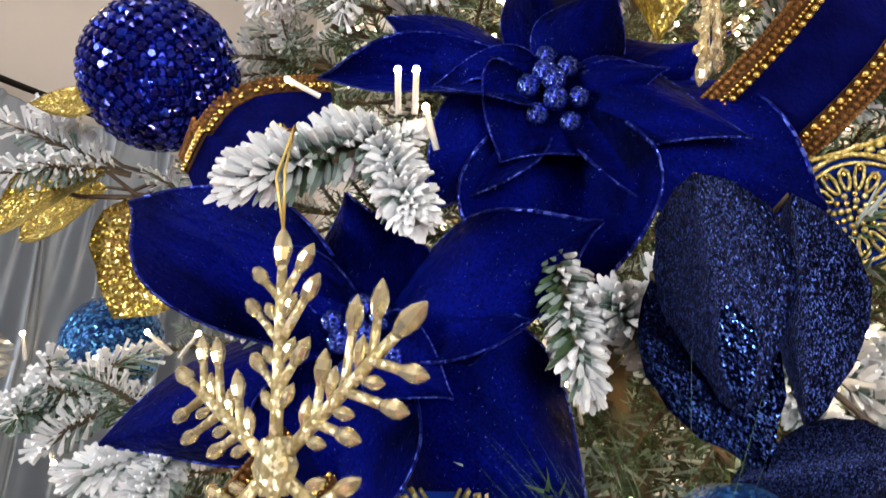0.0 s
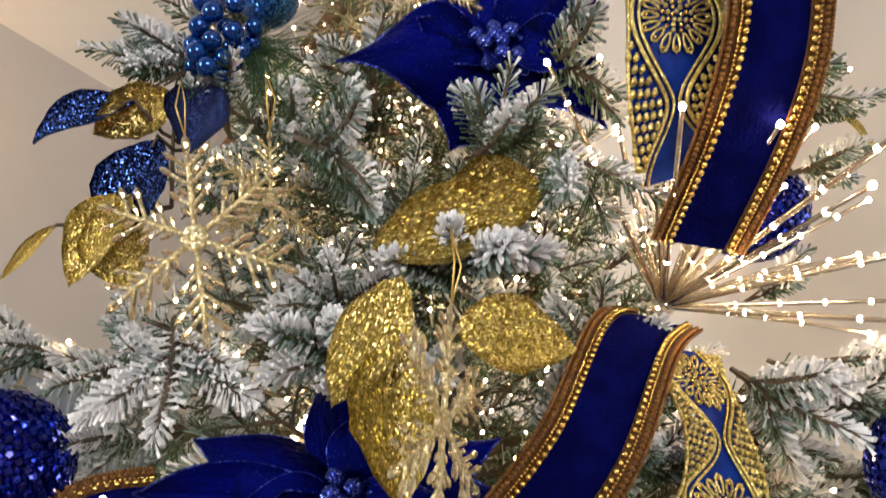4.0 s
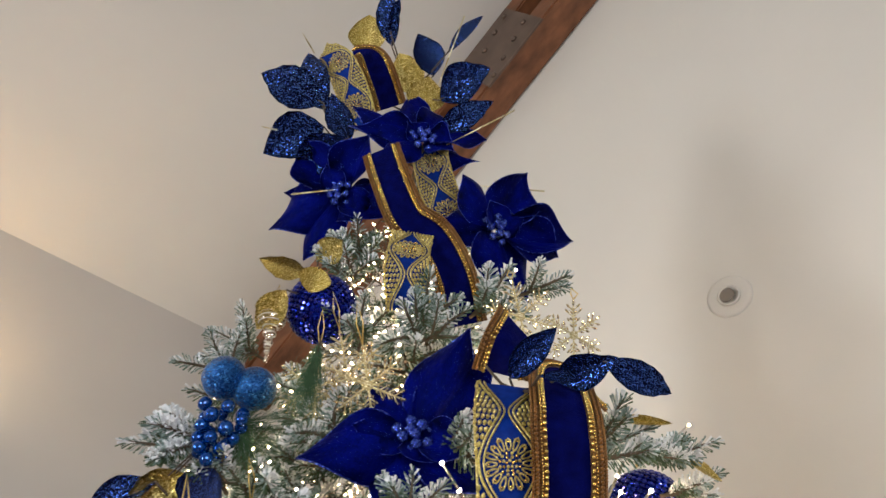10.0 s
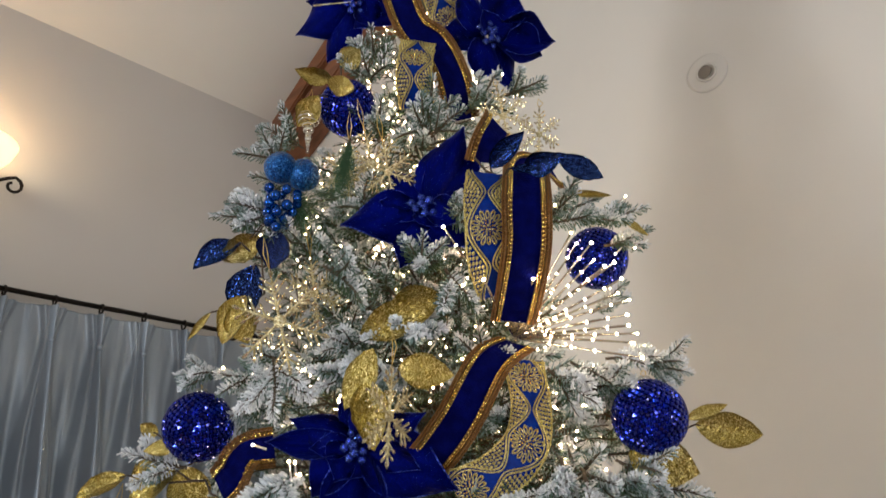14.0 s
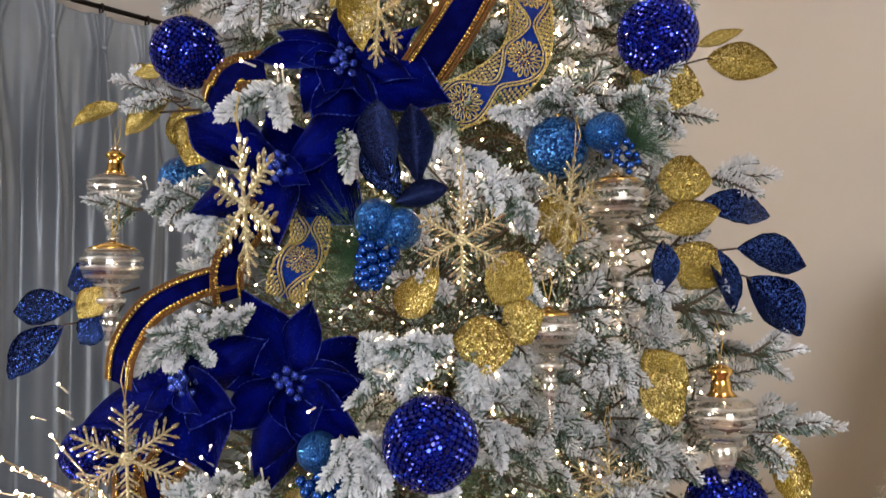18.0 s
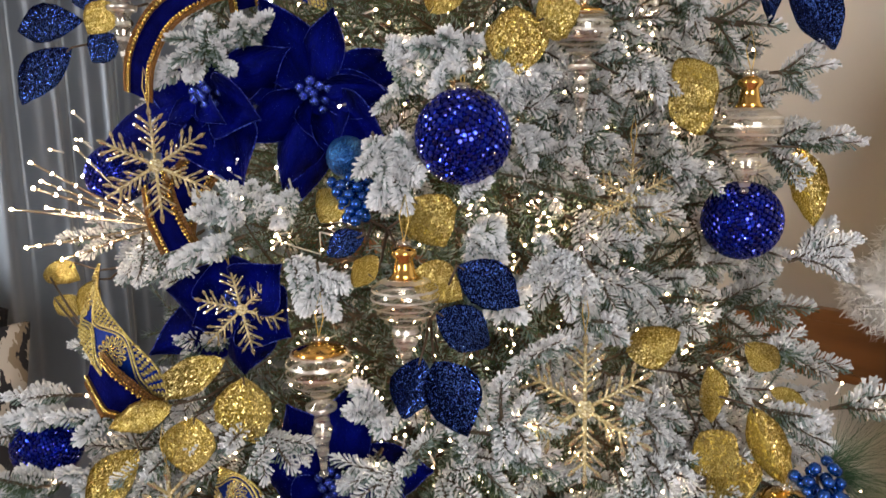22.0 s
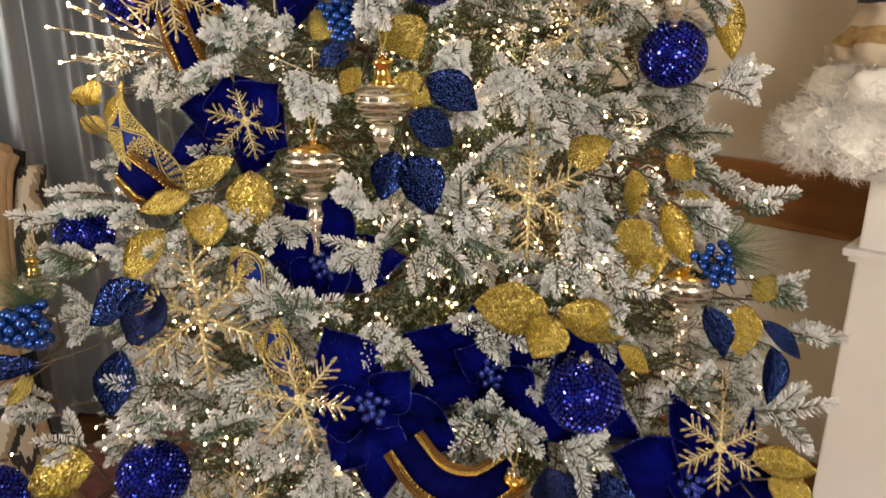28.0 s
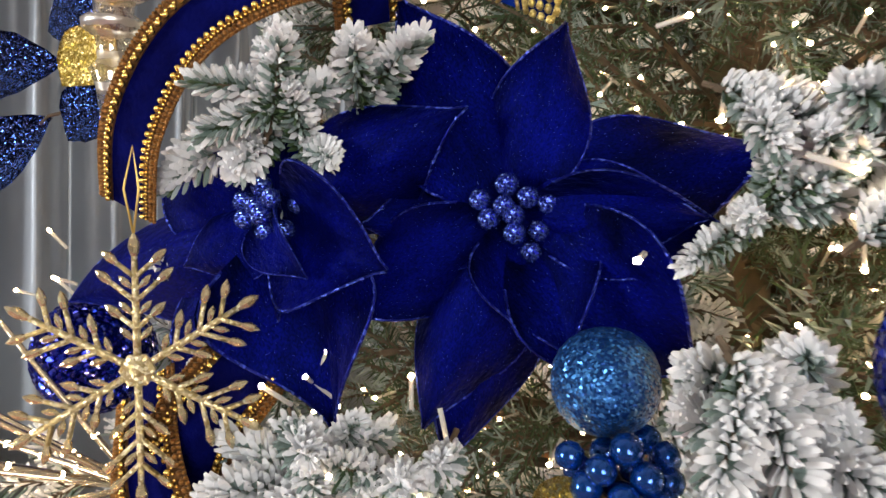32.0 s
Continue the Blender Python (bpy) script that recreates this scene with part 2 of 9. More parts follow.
def window_wall(name, u0, u1, w0, w1, z0, z1, top, place, m, label):
    """A wall of thickness 0.15 along x with one window opening."""
    bm = bmesh.new()
    for x0, x1, h0, h1 in ((u0, w0, 0, top), (w1, u1, 0, top), (w0, w1, 0, z0), (w0, w1, z1, top)):
        box(bm, x0, x1, 0, 0.15, h0, h1)
    return structure(name, mesh(name, bm, m, smooth=False), ROOM @ place, label, "wall")


window_wall("wall_back", -0.15, RW + 0.15, 0.4, 2.0, 0.85, 2.65, RIDGE, Matrix.Translation((0, -RD - 0.15, 0)), M_WALL, "plain beige wall behind the walk with a window")
window_wall("wall_far", 0.0, RD, 2.4, 4.0, 0.85, 2.65, EAVE, Matrix.Translation((RW + 0.15, 0, 0)) @ Matrix.Rotation(radians(-90), 4, "Z") @ Matrix.Translation((0, -0.15, 0)), M_WALL, "plain beige far side wall with a window")
structure("floor", slab(-0.15, RW + 0.15, -RD - 0.15, 0.15, -0.1, 0.0, M_FLOOR), ROOM, "dark brown wooden floor", "floor")
structure("ceiling_low", prism([(-0.15, EAVE - 0.1), (-0.15, EAVE + 0.1), (RW / 2, RIDGE + 0.2), (RW / 2, RIDGE)], -RD - 0.15, 0.15, M_CEIL), ROOM, "cream painted sloping ceiling", "ceiling")
structure("ceiling_high", prism([(RW + 0.15, EAVE - 0.1), (RW + 0.15, EAVE + 0.1), (RW / 2, RIDGE + 0.2), (RW / 2, RIDGE)], -RD - 0.15, 0.15, M_CEIL), ROOM, "cream painted sloping ceiling", "ceiling")

# chair rail and baseboard on the gable wall, between the corner and the mantelpiece and beyond it
for x0, x1 in ((0.003, 2.40), (4.2, RW)):
    bm = bmesh.new()
    box(bm, x0, x1, -0.022, 0.0, 0.92, 1.06, 0.004)
    box(bm, x0, x1, -0.036, 0.0, 1.045, 1.075, 0.006)
    box(bm, x0, x1, -0.030, 0.0, 0.91, 0.932, 0.005)
    structure("chair_rail", mesh("chair_rail", bm, M_RAIL, smooth=False), ROOM, "varnished brown wooden chair rail", "trim")
    bm = bmesh.new()
    box(bm, x0, x1, -0.02, 0.0, 0.0, 0.27, 0.004)
    box(bm, x0, x1, -0.028, 0.0, 0.255, 0.285, 0.005)
    structure("baseboard", mesh("baseboard", bm, M_RAIL, smooth=False), ROOM, "varnished dark wooden baseboard", "trim")

# truss rafter against the gable wall: two chords and a bolted plate
truss = empty("roof_truss", "brown stained timber roof truss with a bolted steel plate", "truss", m=ROOM)


def chord(x0, x1, lo, hi, rise_lo, rise_hi, y0, y1):
    bm = bmesh.new()
    c = [(x0, lo + rise_lo * x0), (x1, lo + rise_lo * x1), (x1, hi + rise_hi * x1), (x0, hi + rise_hi * x0)]
    a = [bm.verts.new((x, y0, z)) for x, z in c]
    b = [bm.verts.new((x, y1, z)) for x, z in c]
    bm.faces.new(a)
    bm.faces.new(b[::-1])
    for k in range(4):
        bm.faces.new((a[k], b[k], b[(k + 1) % 4], a[(k + 1) % 4]))
    bmesh.ops.recalc_face_normals(bm, faces=bm.faces)
    bmesh.ops.bevel(bm, geom=bm.edges[:], offset=0.008, segments=2, affect="EDGES")
    return mesh("chord", bm, M_BEAM, smooth=False)


part("chord", chord(0.004, 3.1, 3.50, 3.62, 0.60, 0.60, -0.16, -0.005), truss)
part("chord", chord(0.004, 3.1, 3.655, 3.76, 0.655, 0.66, -0.16, -0.005), truss)
part("chord", chord(0.004, 3.1, 3.60, 3.66, 0.605, 0.61, -0.10, -0.006), truss)
plate_bm = bmesh.new()
box(plate_bm, -0.17, 0.17, -0.010, 0.0, -0.15, 0.15, 0.002)
plate = part("plate", mesh("plate", plate_bm, M_STEEL, smooth=False), truss, Matrix.Translation((1.52, -0.161, 4.56)) @ Matrix.Rotation(radians(-32), 4, "Y"), "brown painted steel plate")
bolt_bm = bmesh.new()
lathe(bolt_bm, [(0.013, 0.0), (0.013, 0.006), (0.008, 0.011)], 8)
bolt_me = mesh("bolt", bolt_bm, M_STEEL)
for bx in (-0.12, -0.04, 0.05, 0.13):
    for bz in (-0.09, 0.07):
        part("bolt", bolt_me, plate, Matrix.Translation((bx, -0.010, bz + 0.3 * bx)) @ Matrix.Rotation(radians(90), 4, "X"))

# round outlet in the gable wall: a white ring round a dark tilted eyeball
outlet = empty("wall_spotlight", "white round recessed eyeball spotlight in the wall, switched off", "spotlight", m=ROOM @ Matrix.Translation((2.02, 0, 3.09)) @ Matrix.Rotation(radians(90), 4, "X") @ Matrix.Scale(0.76, 4))
bm = bmesh.new()
lathe(bm, [(0.040, 0.003), (0.070, 0.005), (0.080, 0.003), (0.081, 0.0)], 40)
part("trim_ring", mesh("trim_ring", bm, M_WALL), outlet)
bm = bmesh.new()
lathe(bm, [(0.039, 0.004), (0.040, 0.010), (0.034, 0.012), (0.032, 0.009), (0.028, 0.004)], 32)
part("eyeball", mesh("eyeball", bm, M_WALL), outlet)
bm = bmesh.new()
lathe(bm, [(0.0275, 0.0090), (0.024, 0.010), (0.003, 0.0105)], 28)
part("aperture", mesh("aperture", bm, mat("grey_reflector", (0.20, 0.17, 0.14), 0.5)), outlet, Matrix.Translation((-0.006, 0.004, 0)))

# curtain on its rod along the side wall
rod = empty("curtain_rod", "thin dark iron curtain rod with rings", "rod", m=ROOM)
bm = bmesh.new()
tube(bm, [(0.10, -0.10, 2.66), (0.10, -4.6, 2.66)], 0.009, 10)
part("pole", mesh("pole", bm, M_IRON), rod)
bm = bmesh.new()
ring_pts = [(0.0, 0.017 * math.cos(a), 0.017 * math.sin(a)) for a in (2 * math.pi * k / 14 for k in range(15))]
tube(bm, ring_pts, 0.0035, 6, cap=False)
ring_me = mesh("ring", bm, M_IRON)
for bb in (-0.3, -2.4, -4.4):
    bm = bmesh.new()
    tube(bm, [(0.0, bb, 2.655), (0.06, bb, 2.65), (0.10, bb, 2.66)], 0.006, 8)
    part("bracket", mesh("bracket", bm, M_IRON), rod)

PLEAT = 0.155


def curtain(name, y0, y1, z0, z1, x, label):
    """Pinch-pleated drape hung along y: pleats gathered at the head, fans of folds below."""
    bm = bmesh.new()
    n_p = max(2, round((y0 - y1) / PLEAT))
    per, rows = 30, 44
    cols = n_p * per
    grid = []
    for j in range(rows + 1):
        d = (z1 - z0) * (j / rows) ** 1.7
        z = z1 - d
        row = []
        for i in range(cols + 1):
            k = min(i // per, n_p - 1)
            q = (i - k * per) / per * 2 - 1
            wob = math.sin(k * 2.3 + 0.7)
            wob2 = math.sin(k * 5.1 + 1.9)
            # narrow at the knot, a goblet above it, a widening fan of folds below
            half = 0.085 + (0.15 * ((0.12 - d) / 0.12) ** 1.3 if d < 0.12 else min(0.30, 0.62 * (d - 0.12)))
            ph = 0.5 * math.copysign(abs(q) ** 1.5, q)
            tall = 0.042 if d < 0.12 else 0.042 + 0.105 * min(1.0, (d - 0.12) / 0.5)
            hump = math.exp(-(ph / half) ** 2)
            ridge = 0.5 + 0.5 * math.cos(2 * math.pi * ph / (half * (0.95 + 0.1 * wob)))
            soft = min(1.0, max(0.0, d - 0.12) / 0.7)
            o = tall * hump * (0.45 + 0.35 * soft + (0.75 - 0.60 * soft) * ridge) - 0.018
            o += 0.006 * math.sin(2 * math.pi * (ph * 3 + 0.3 * wob2 + 0.25 * d)) * min(1.0, d / 0.35)
            o += 0.010 * wob2 * min(1.0, d / 0.8) + 0.006 * math.sin(2.1 * d + 3 * k)
            y = k + 0.5 + ph + 0.10 * wob * min(1.0, d / 1.0) * (1 - abs(2 * ph)) + 0.05 * math.sin(2.4 * d + k * 1.3) * min(1.0, d / 0.4) * (1 - abs(2 * ph))
            row.append(bm.verts.new((x + o, y0 - y / n_p * (y0 - y1), z)))
        grid.append(row)
    for j in range(rows):
        for i in range(cols):
            bm.faces.new((grid[j][i], grid[j][i + 1], grid[j + 1][i + 1], grid[j + 1][i]))
    drape = empty(name, label, "curtain", m=ROOM)
    cloth = part("drape", mesh("drape", bm, M_CURTAIN), drape)
    sol = cloth.modifiers.new("thickness", "SOLIDIFY")
    sol.thickness, sol.offset = 0.002, 0
    btn = bmesh.new()
    ball(btn, (0, 0, 0), 0.010, 2)
    button_me = mesh("button", btn, M_CURTAIN)
    for k in range(n_p):
        yk = y0 - (k + 0.5) / n_p * (y0 - y1)
        part("button", button_me, drape, Matrix.Translation((x + 0.030, yk, z1 - 0.122)))
        part("ring", ring_me, rod, Matrix.Translation((0.10, yk, 2.653)) @ Matrix.Rotation(radians(90), 4, "Z"))
    return drape


curtain("curtain", -0.16, -2.35, 0.015, 2.63, 0.105, "blue-grey satin curtain with pinch pleats hung from a dark rod")
curtain("curtain", -2.45, -4.5, 0.015, 2.63, 0.105, "blue-grey satin curtain with pinch pleats hung from a dark rod")

# wall sconce: iron scroll arms under a frosted bowl that lights the wall above
sconce = empty("wall_sconce", "black iron wall sconce with scroll arms and a lit bowl", "sconce", m=ROOM @ Matrix.Translation((0, -1.36, 2.98)))
bm = bmesh.new()
lathe(bm, [(0.05, 0.0), (0.05, 0.012), (0.02, 0.02)], 20)
part("backplate", mesh("backplate", bm, M_IRON), sconce, Matrix.Rotation(radians(90), 4, "Y"))
for s_ in (-1, 1):
    bm = bmesh.new()
    pts = [(0.13, 0.02 * s_, -0.02), (0.16, 0.06 * s_, 0.0), (0.18, 0.11 * s_, 0.025)]
    for k in range(12):
        a = radians(80 - 30 * k)
        r = 0.032 * (1 - k / 16)
        pts.append((0.185, (0.125 + r * math.cos(a)) * s_, 0.0 + r * math.sin(a)))
    tube(bm, pts, [0.006] * 6 + [0.005] * (len(pts) - 6), 8)
    part("scroll", mesh("scroll", bm, M_IRON), sconce)
bm = bmesh.new()
tube(bm, [(0.015, 0, 0), (0.08, 0, -0.05), (0.14, 0, -0.03), (0.16, 0, 0.02)], 0.008, 8)
part("arm", mesh("arm", bm, M_IRON), sconce)
bm = bmesh.new()
lathe(bm, [(0.02, 0.0), (0.07, 0.02), (0.11, 0.07), (0.125, 0.11), (0.121, 0.11), (0.106, 0.072), (0.066, 0.026), (0.015, 0.006)], 28)
part("bowl", mesh("bowl", bm, glow("frosted_glass_bowl", (1.0, 0.72, 0.40), 2.0)), sconce, Matrix.Translation((0.16, 0, 0.02)))
bulb = bpy.data.lights.new("sconce_bulb", "POINT")
bulb.energy, bulb.color, bulb.shadow_soft_size = 4.5, (1.0, 0.72, 0.42), 0.03
bulb_ob = new("sconce_bulb", bulb)
bulb_ob.matrix_world = ROOM @ Matrix.Translation((0.16, -1.36, 3.13))

# rug
bm = bmesh.new()
box(bm, 0.35, 4.6, -4.6, -0.75, 0.0, 0.012, 0.004)
tagged(new("rug", mesh("rug", bm, M_RUG, smooth=False)), "red and navy patterned woven rug on the floor", "rug").matrix_world = ROOM

# ---- mantelpiece ----
mantel = empty("fireplace_mantel", "white painted wooden fireplace surround with moulded pilasters", "fireplace", m=ROOM)
F0 = -0.34   # front of the pilasters


def mbox(name, x0, x1, y0, y1, z0, z1, bevel=0.006, m=None, label=""):
    b = bmesh.new()
    box(b, x0, x1, y0, y1, z0, z1, bevel)
    return part(name, mesh(name, b, m or M_WHITE, smooth=False), mantel, None, label)


for px in (2.385, 3.735):
    mbox("pilaster", px, px + 0.175, F0, -0.04, 0.20, 1.13)
    mbox("pilaster_inset", px + 0.150, px + 0.1625, F0 - 0.004, F0 + 0.01, 0.20, 0.95, 0.002)
    b = bmesh.new()
    box(b, px - 0.012, px + 0.19, F0 - 0.014, -0.04, 0.955, 0.972, 0.004)
    box(b, px - 0.022, px + 0.20, F0 - 0.026, -0.04, 0.968, 0.985, 0.005)
    part("capital", mesh("capital", b, M_WHITE, smooth=False), mantel)
    b = bmesh.new()
    box(b, px - 0.012, px + 0.19, F0 - 0.016, -0.04, 0.175, 0.20, 0.006)
    box(b, px - 0.004, px + 0.182, F0 - 0.008, -0.04, 0.195, 0.212, 0.004)
    part("plinth_moulding", mesh("plinth_moulding", b, M_WHITE, smooth=False), mantel)
mbox("hearth", 2.34, 3.955, -0.45, -0.004, 0.055, 0.175, 0.006)
mbox("frieze", 2.56, 3.735, F0 + 0.01, -0.04, 0.86, 1.13)
mbox("shelf", 2.33, 3.965, -0.40, -0.004, 1.13, 1.175, 0.008)
mbox("backing", 2.40, 3.90, -0.039, -0.004, 0.0, 1.12, 0.002)
mbox("firebox", 2.563, 3.732, -0.30, -0.041, 0.178, 0.858, 0.002, M_BLACK, "black firebox insert")
mbox("kick", 2.37, 3.925, -0.42, -0.006, 0.0, 0.054, 0.002, M_IRON, "dark recessed base")

# ---- materials of the tree and its trimmings ----
def tinted(name, stops, rough=0.7, scale=70.0, sheen=0.0, bump=0.0):
    """A surface whose pieces differ a little from one another, with fine mottling."""
    m = mat(name, stops[0][1], rough, sheen=sheen)
    geo = m.node_tree.nodes.new("ShaderNodeNewGeometry")
    n = node(m, "ShaderNodeTexNoise", Scale=scale, Detail=3.0)
    link(m, coords(m), n.inputs["Vector"])
    add = m.node_tree.nodes.new("ShaderNodeMath")
    add.operation = "MULTIPLY_ADD"
    add.inputs[1].default_value = 0.5
    link(m, geo.outputs["Random Per Island"], add.inputs[0])
    half = m.node_tree.nodes.new("ShaderNodeMath")
    half.operation = "MULTIPLY"
    half.inputs[1].default_value = 0.5
    link(m, n.outputs[0], half.inputs[0])
    link(m, half.outputs[0], add.inputs[2])
    r = ramp(m, add.outputs[0], stops)
    link(m, r.outputs[0], shader(m).inputs["Base Color"])
    return m


M_FLOCK = tinted("white_flock_on_needles", [(0.15, (0.46, 0.49, 0.52)), (0.45, (0.66, 0.69, 0.72)), (0.8, (0.82, 0.84, 0.87))], 0.9)
M_FROST = tinted("half_frosted_needles", [(0.15, (0.08, 0.135, 0.11)), (0.5, (0.19, 0.265, 0.25)), (0.85, (0.44, 0.51, 0.52))], 0.85)
M_GREEN = tinted("green_needles", [(0.15, (0.014, 0.038, 0.016)), (0.8, (0.060, 0.11, 0.045))], 0.6)
M_PINE = tinted("long_dark_pine_needles", [(0.15, (0.012, 0.045, 0.018)), (0.8, (0.05, 0.12, 0.05))], 0.45)
M_BARK = speckled("brown_paper_twig", [(0.3, (0.05, 0.036, 0.022)), (0.7, (0.12, 0.09, 0.06))], 40.0, 0.85, bump=0.4)


def pydata(name, verts, faces, mats, index=None, smooth=False):
    me = bpy.data.meshes.new(name)
    me.from_pydata(verts, [], faces)
    for m in mats:
        me.materials.append(m)
    if index is not None:
        me.polygons.foreach_set("material_index", index)
    if smooth:
        me.shade_smooth()
    me.update()
    return me


class Batch:
    """Collects many small pieces into one mesh."""

    def __init__(self):
        self.v, self.f, self.i = [], [], []

    def needle(self, p, d, length, width, mi, blunt=True):
        d = d.normalized()
        s = d.orthogonal().normalized()
        u = d.cross(s)
        o = len(self.v)
        tip = p + d * length
        ring = [(math.cos(a) * s + math.sin(a) * u) * width / 2 for a in (0.3, 2.4, 4.5)]
        mid = p + d * length * 0.8
        if blunt == "thick":
            # a snowed needle: thin at the stem, thick and rounded off at its end
            self.v += [tuple(p)] + [tuple(tip + r) for r in ring]
            self.f += [(o, o + 2, o + 1), (o, o + 3, o + 2), (o, o + 1, o + 3), (o + 1, o + 2, o + 3)]
            self.i += [mi] * 4
            return
        self.v += [tuple(p + r * 0.5) for r in ring]
        if blunt:
            self.v += [tuple(mid + r) for r in ring] + [tuple(tip)]
            self.f += [(o, o + 1, o + 4, o + 3), (o + 1, o + 2, o + 5, o + 4), (o + 2, o, o + 3, o + 5), (o + 3, o + 4, o + 6), (o + 4, o + 5, o + 6), (o + 5, o + 3, o + 6)]
            self.i += [mi] * 6
        else:
            self.v.append(tuple(tip))
            self.f += [(o, o + 1, o + 3), (o + 1, o + 2, o + 3), (o + 2, o, o + 3)]
            self.i += [mi] * 3

    def snowed(self, p, d, length, width, mi):
        """A needle caked with snow from its middle outwards: thin at the stem, thick and rounded off at its end."""
        s = d.orthogonal().normalized()
        u = d.cross(s)
        o = len(self.v)
        ring = [(math.cos(a) * s + math.sin(a) * u) * width / 2 for a in (0.3, 2.4, 4.5)]
        for at, r in ((0.0, 0.45), (0.42, 0.85), (0.82, 1.0), (1.0, 0.45)):
            self.v += [tuple(p + d * length * at + q * r) for q in ring]
        for row in (0, 3, 6):
            for k in range(3):
                j = (k + 1) % 3
                self.f.append((o + row + k, o + row + j, o + row + 3 + j, o + row + 3 + k))
                self.i.append(mi if row else min(2, mi + 1))
        self.f.append((o + 9, o + 10, o + 11))
        self.i.append(mi)

    def bead(self, p, r, mi, n=7):
        """A small round bead."""
        o = len(self.v)
        for z, q in ((-0.62, 0.78), (0.0, 1.0), (0.62, 0.78)):
            self.v += [tuple(p + r * Vector((q * math.cos(a), q * math.sin(a), z))) for a in (2 * math.pi * i / n for i in range(n))]
        self.v += [tuple(p - Vector((0, 0, r))), tuple(p + Vector((0, 0, r)))]
        for i in range(n):
            j = (i + 1) % n
            for row in (0, n):
                self.f.append((o + row + i, o + row + j, o + row + n + j, o + row + n + i))
            self.f += [(o + j, o + i, o + 3 * n), (o + 2 * n + i, o + 2 * n + j, o + 3 * n + 1)]
            self.i += [mi] * 4

    def stem(self, pts, radii, mi, n=5):
        o = len(self.v)
        side = None
        for k, p in enumerate(pts):
            d = (pts[min(k + 1, len(pts) - 1)] - pts[max(k - 1, 0)]).normalized()
            side = d.orthogonal().normalized() if side is None else (side - d * side.dot(d)).normalized()
            up = d.cross(side)
            for a in range(n):
                w = 2 * math.pi * a / n
                self.v.append(tuple(p + radii[k] * (math.cos(w) * side + math.sin(w) * up)))
        for k in range(len(pts) - 1):
            for a in range(n):
                b = (a + 1) % n
                self.f.append((o + k * n + a, o + k * n + b, o + (k + 1) * n + b, o + (k + 1) * n + a))
                self.i.append(mi)
        self.f.append(tuple(o + (len(pts) - 1) * n + a for a in range(n)))
        self.i.append(mi)

    def mesh(self, name, mats, smooth=False):
        return pydata(name, self.v, self.f, mats, self.i, smooth)


def twig(b, rnd, p, d, length, count, snow, blunt, width=0.0026, nl=0.016):
    """One twig: a thin stem closely set with short forward-leaning needles in a spiral; snow is the share that is white."""
    bend = Vector((rnd.uniform(-1, 1), rnd.uniform(-1, 1), rnd.uniform(-1, 0.3))) * 0.18
    pts = [p + d * length * s + bend * length * s * s for s in (0, 0.35, 0.7, 1.0)]
    b.stem(pts, [0.0028, 0.0024, 0.002, 0.0012], 3, 4)
    s0 = d.orthogonal().normalized()
    u0 = d.cross(s0)
    start = rnd.uniform(0, 6.28)
    patch = rnd.uniform(0, 50)
    for k in range(count):
        s = 0.04 + 0.96 * (k + 0.5 * rnd.random()) / count
        q = p + d * length * s + bend * length * s * s
        a = start + 2.39996 * k + rnd.gauss(0, 0.16)
        out = math.cos(a) * s0 + math.sin(a) * u0
        lean = 0.62 + 2.2 * max(0.0, s - 0.72) ** 1.1 * 3 + rnd.gauss(0, 0.08)
        nd = (out + d * lean).normalized()
        cake = noise.noise(q * 55 + Vector((patch, 0, 0)))
        w = snow * (0.40 + 0.75 * s) + 0.42 * out.y + 0.55 * cake
        x = 0.18 + 0.64 * rnd.random()
        mi = 0 if x < w else (1 if x < w + (0.42 if blunt else 0.28) else 2)
        ln = nl * rnd.uniform(0.8, 1.15) * (0.80 if s > 0.9 else 1.0) * (0.75 + 0.25 * min(1.0, s * 5))
        wd = width * rnd.uniform(0.85, 1.2) * (1.35 if mi == 0 else 1.0 if mi == 1 else 0.8)
        if blunt == "club":
            b.snowed(q, nd, ln, wd, mi)
        else:
            b.needle(q, nd, ln, wd, mi, blunt)


TREE_MATS = (M_FLOCK, M_FROST, M_GREEN, M_BARK)


def branch_mesh(seed, twigs, count, snow, blunt, length=0.32, nl=0.016, width=0.0026):
    """A branch that grows along z from its root, with twigs off both sides; its tip is at z = length."""
    rnd = random.Random(seed)
    b = Batch()
    stem = [Vector((0, 0.02 * math.sin(3 * s), length * s)) for s in (0, 0.3, 0.6, 0.8)]
    b.stem(stem, [0.005, 0.0045, 0.0035, 0.003], 3, 5)
    for k in range(int(count * 1.3)):
        s = 0.10 + 0.70 * rnd.random()
        a = rnd.uniform(0, 6.28)
        b.needle(Vector((0, 0.02 * math.sin(3 * s), length * s)), Vector((math.cos(a), math.sin(a), 0.7)), nl * rnd.uniform(0.9, 1.3), width, 1 if rnd.random() < 0.3 else 2, False)
    twig(b, rnd, stem[-1], Vector((0, 0.05, 1)).normalized(), length * 0.30, count, snow, blunt, width, nl)
    for k in range(twigs - 1):
        s = 0.30 + 0.52 * k / max(1, twigs - 2)
        side = 1 if k % 2 else -1
        p = Vector((0, 0.02 * math.sin(3 * s), length * s))
        d = Vector((side * rnd.uniform(0.55, 0.95), rnd.uniform(-0.35, 0.45), rnd.uniform(0.5, 0.9))).normalized()
        twig(b, rnd, p, d, length * rnd.uniform(0.28, 0.42) * (1.15 - 0.4 * s), count, snow, blunt, width, nl)
    return b.mesh("branch", TREE_MATS)


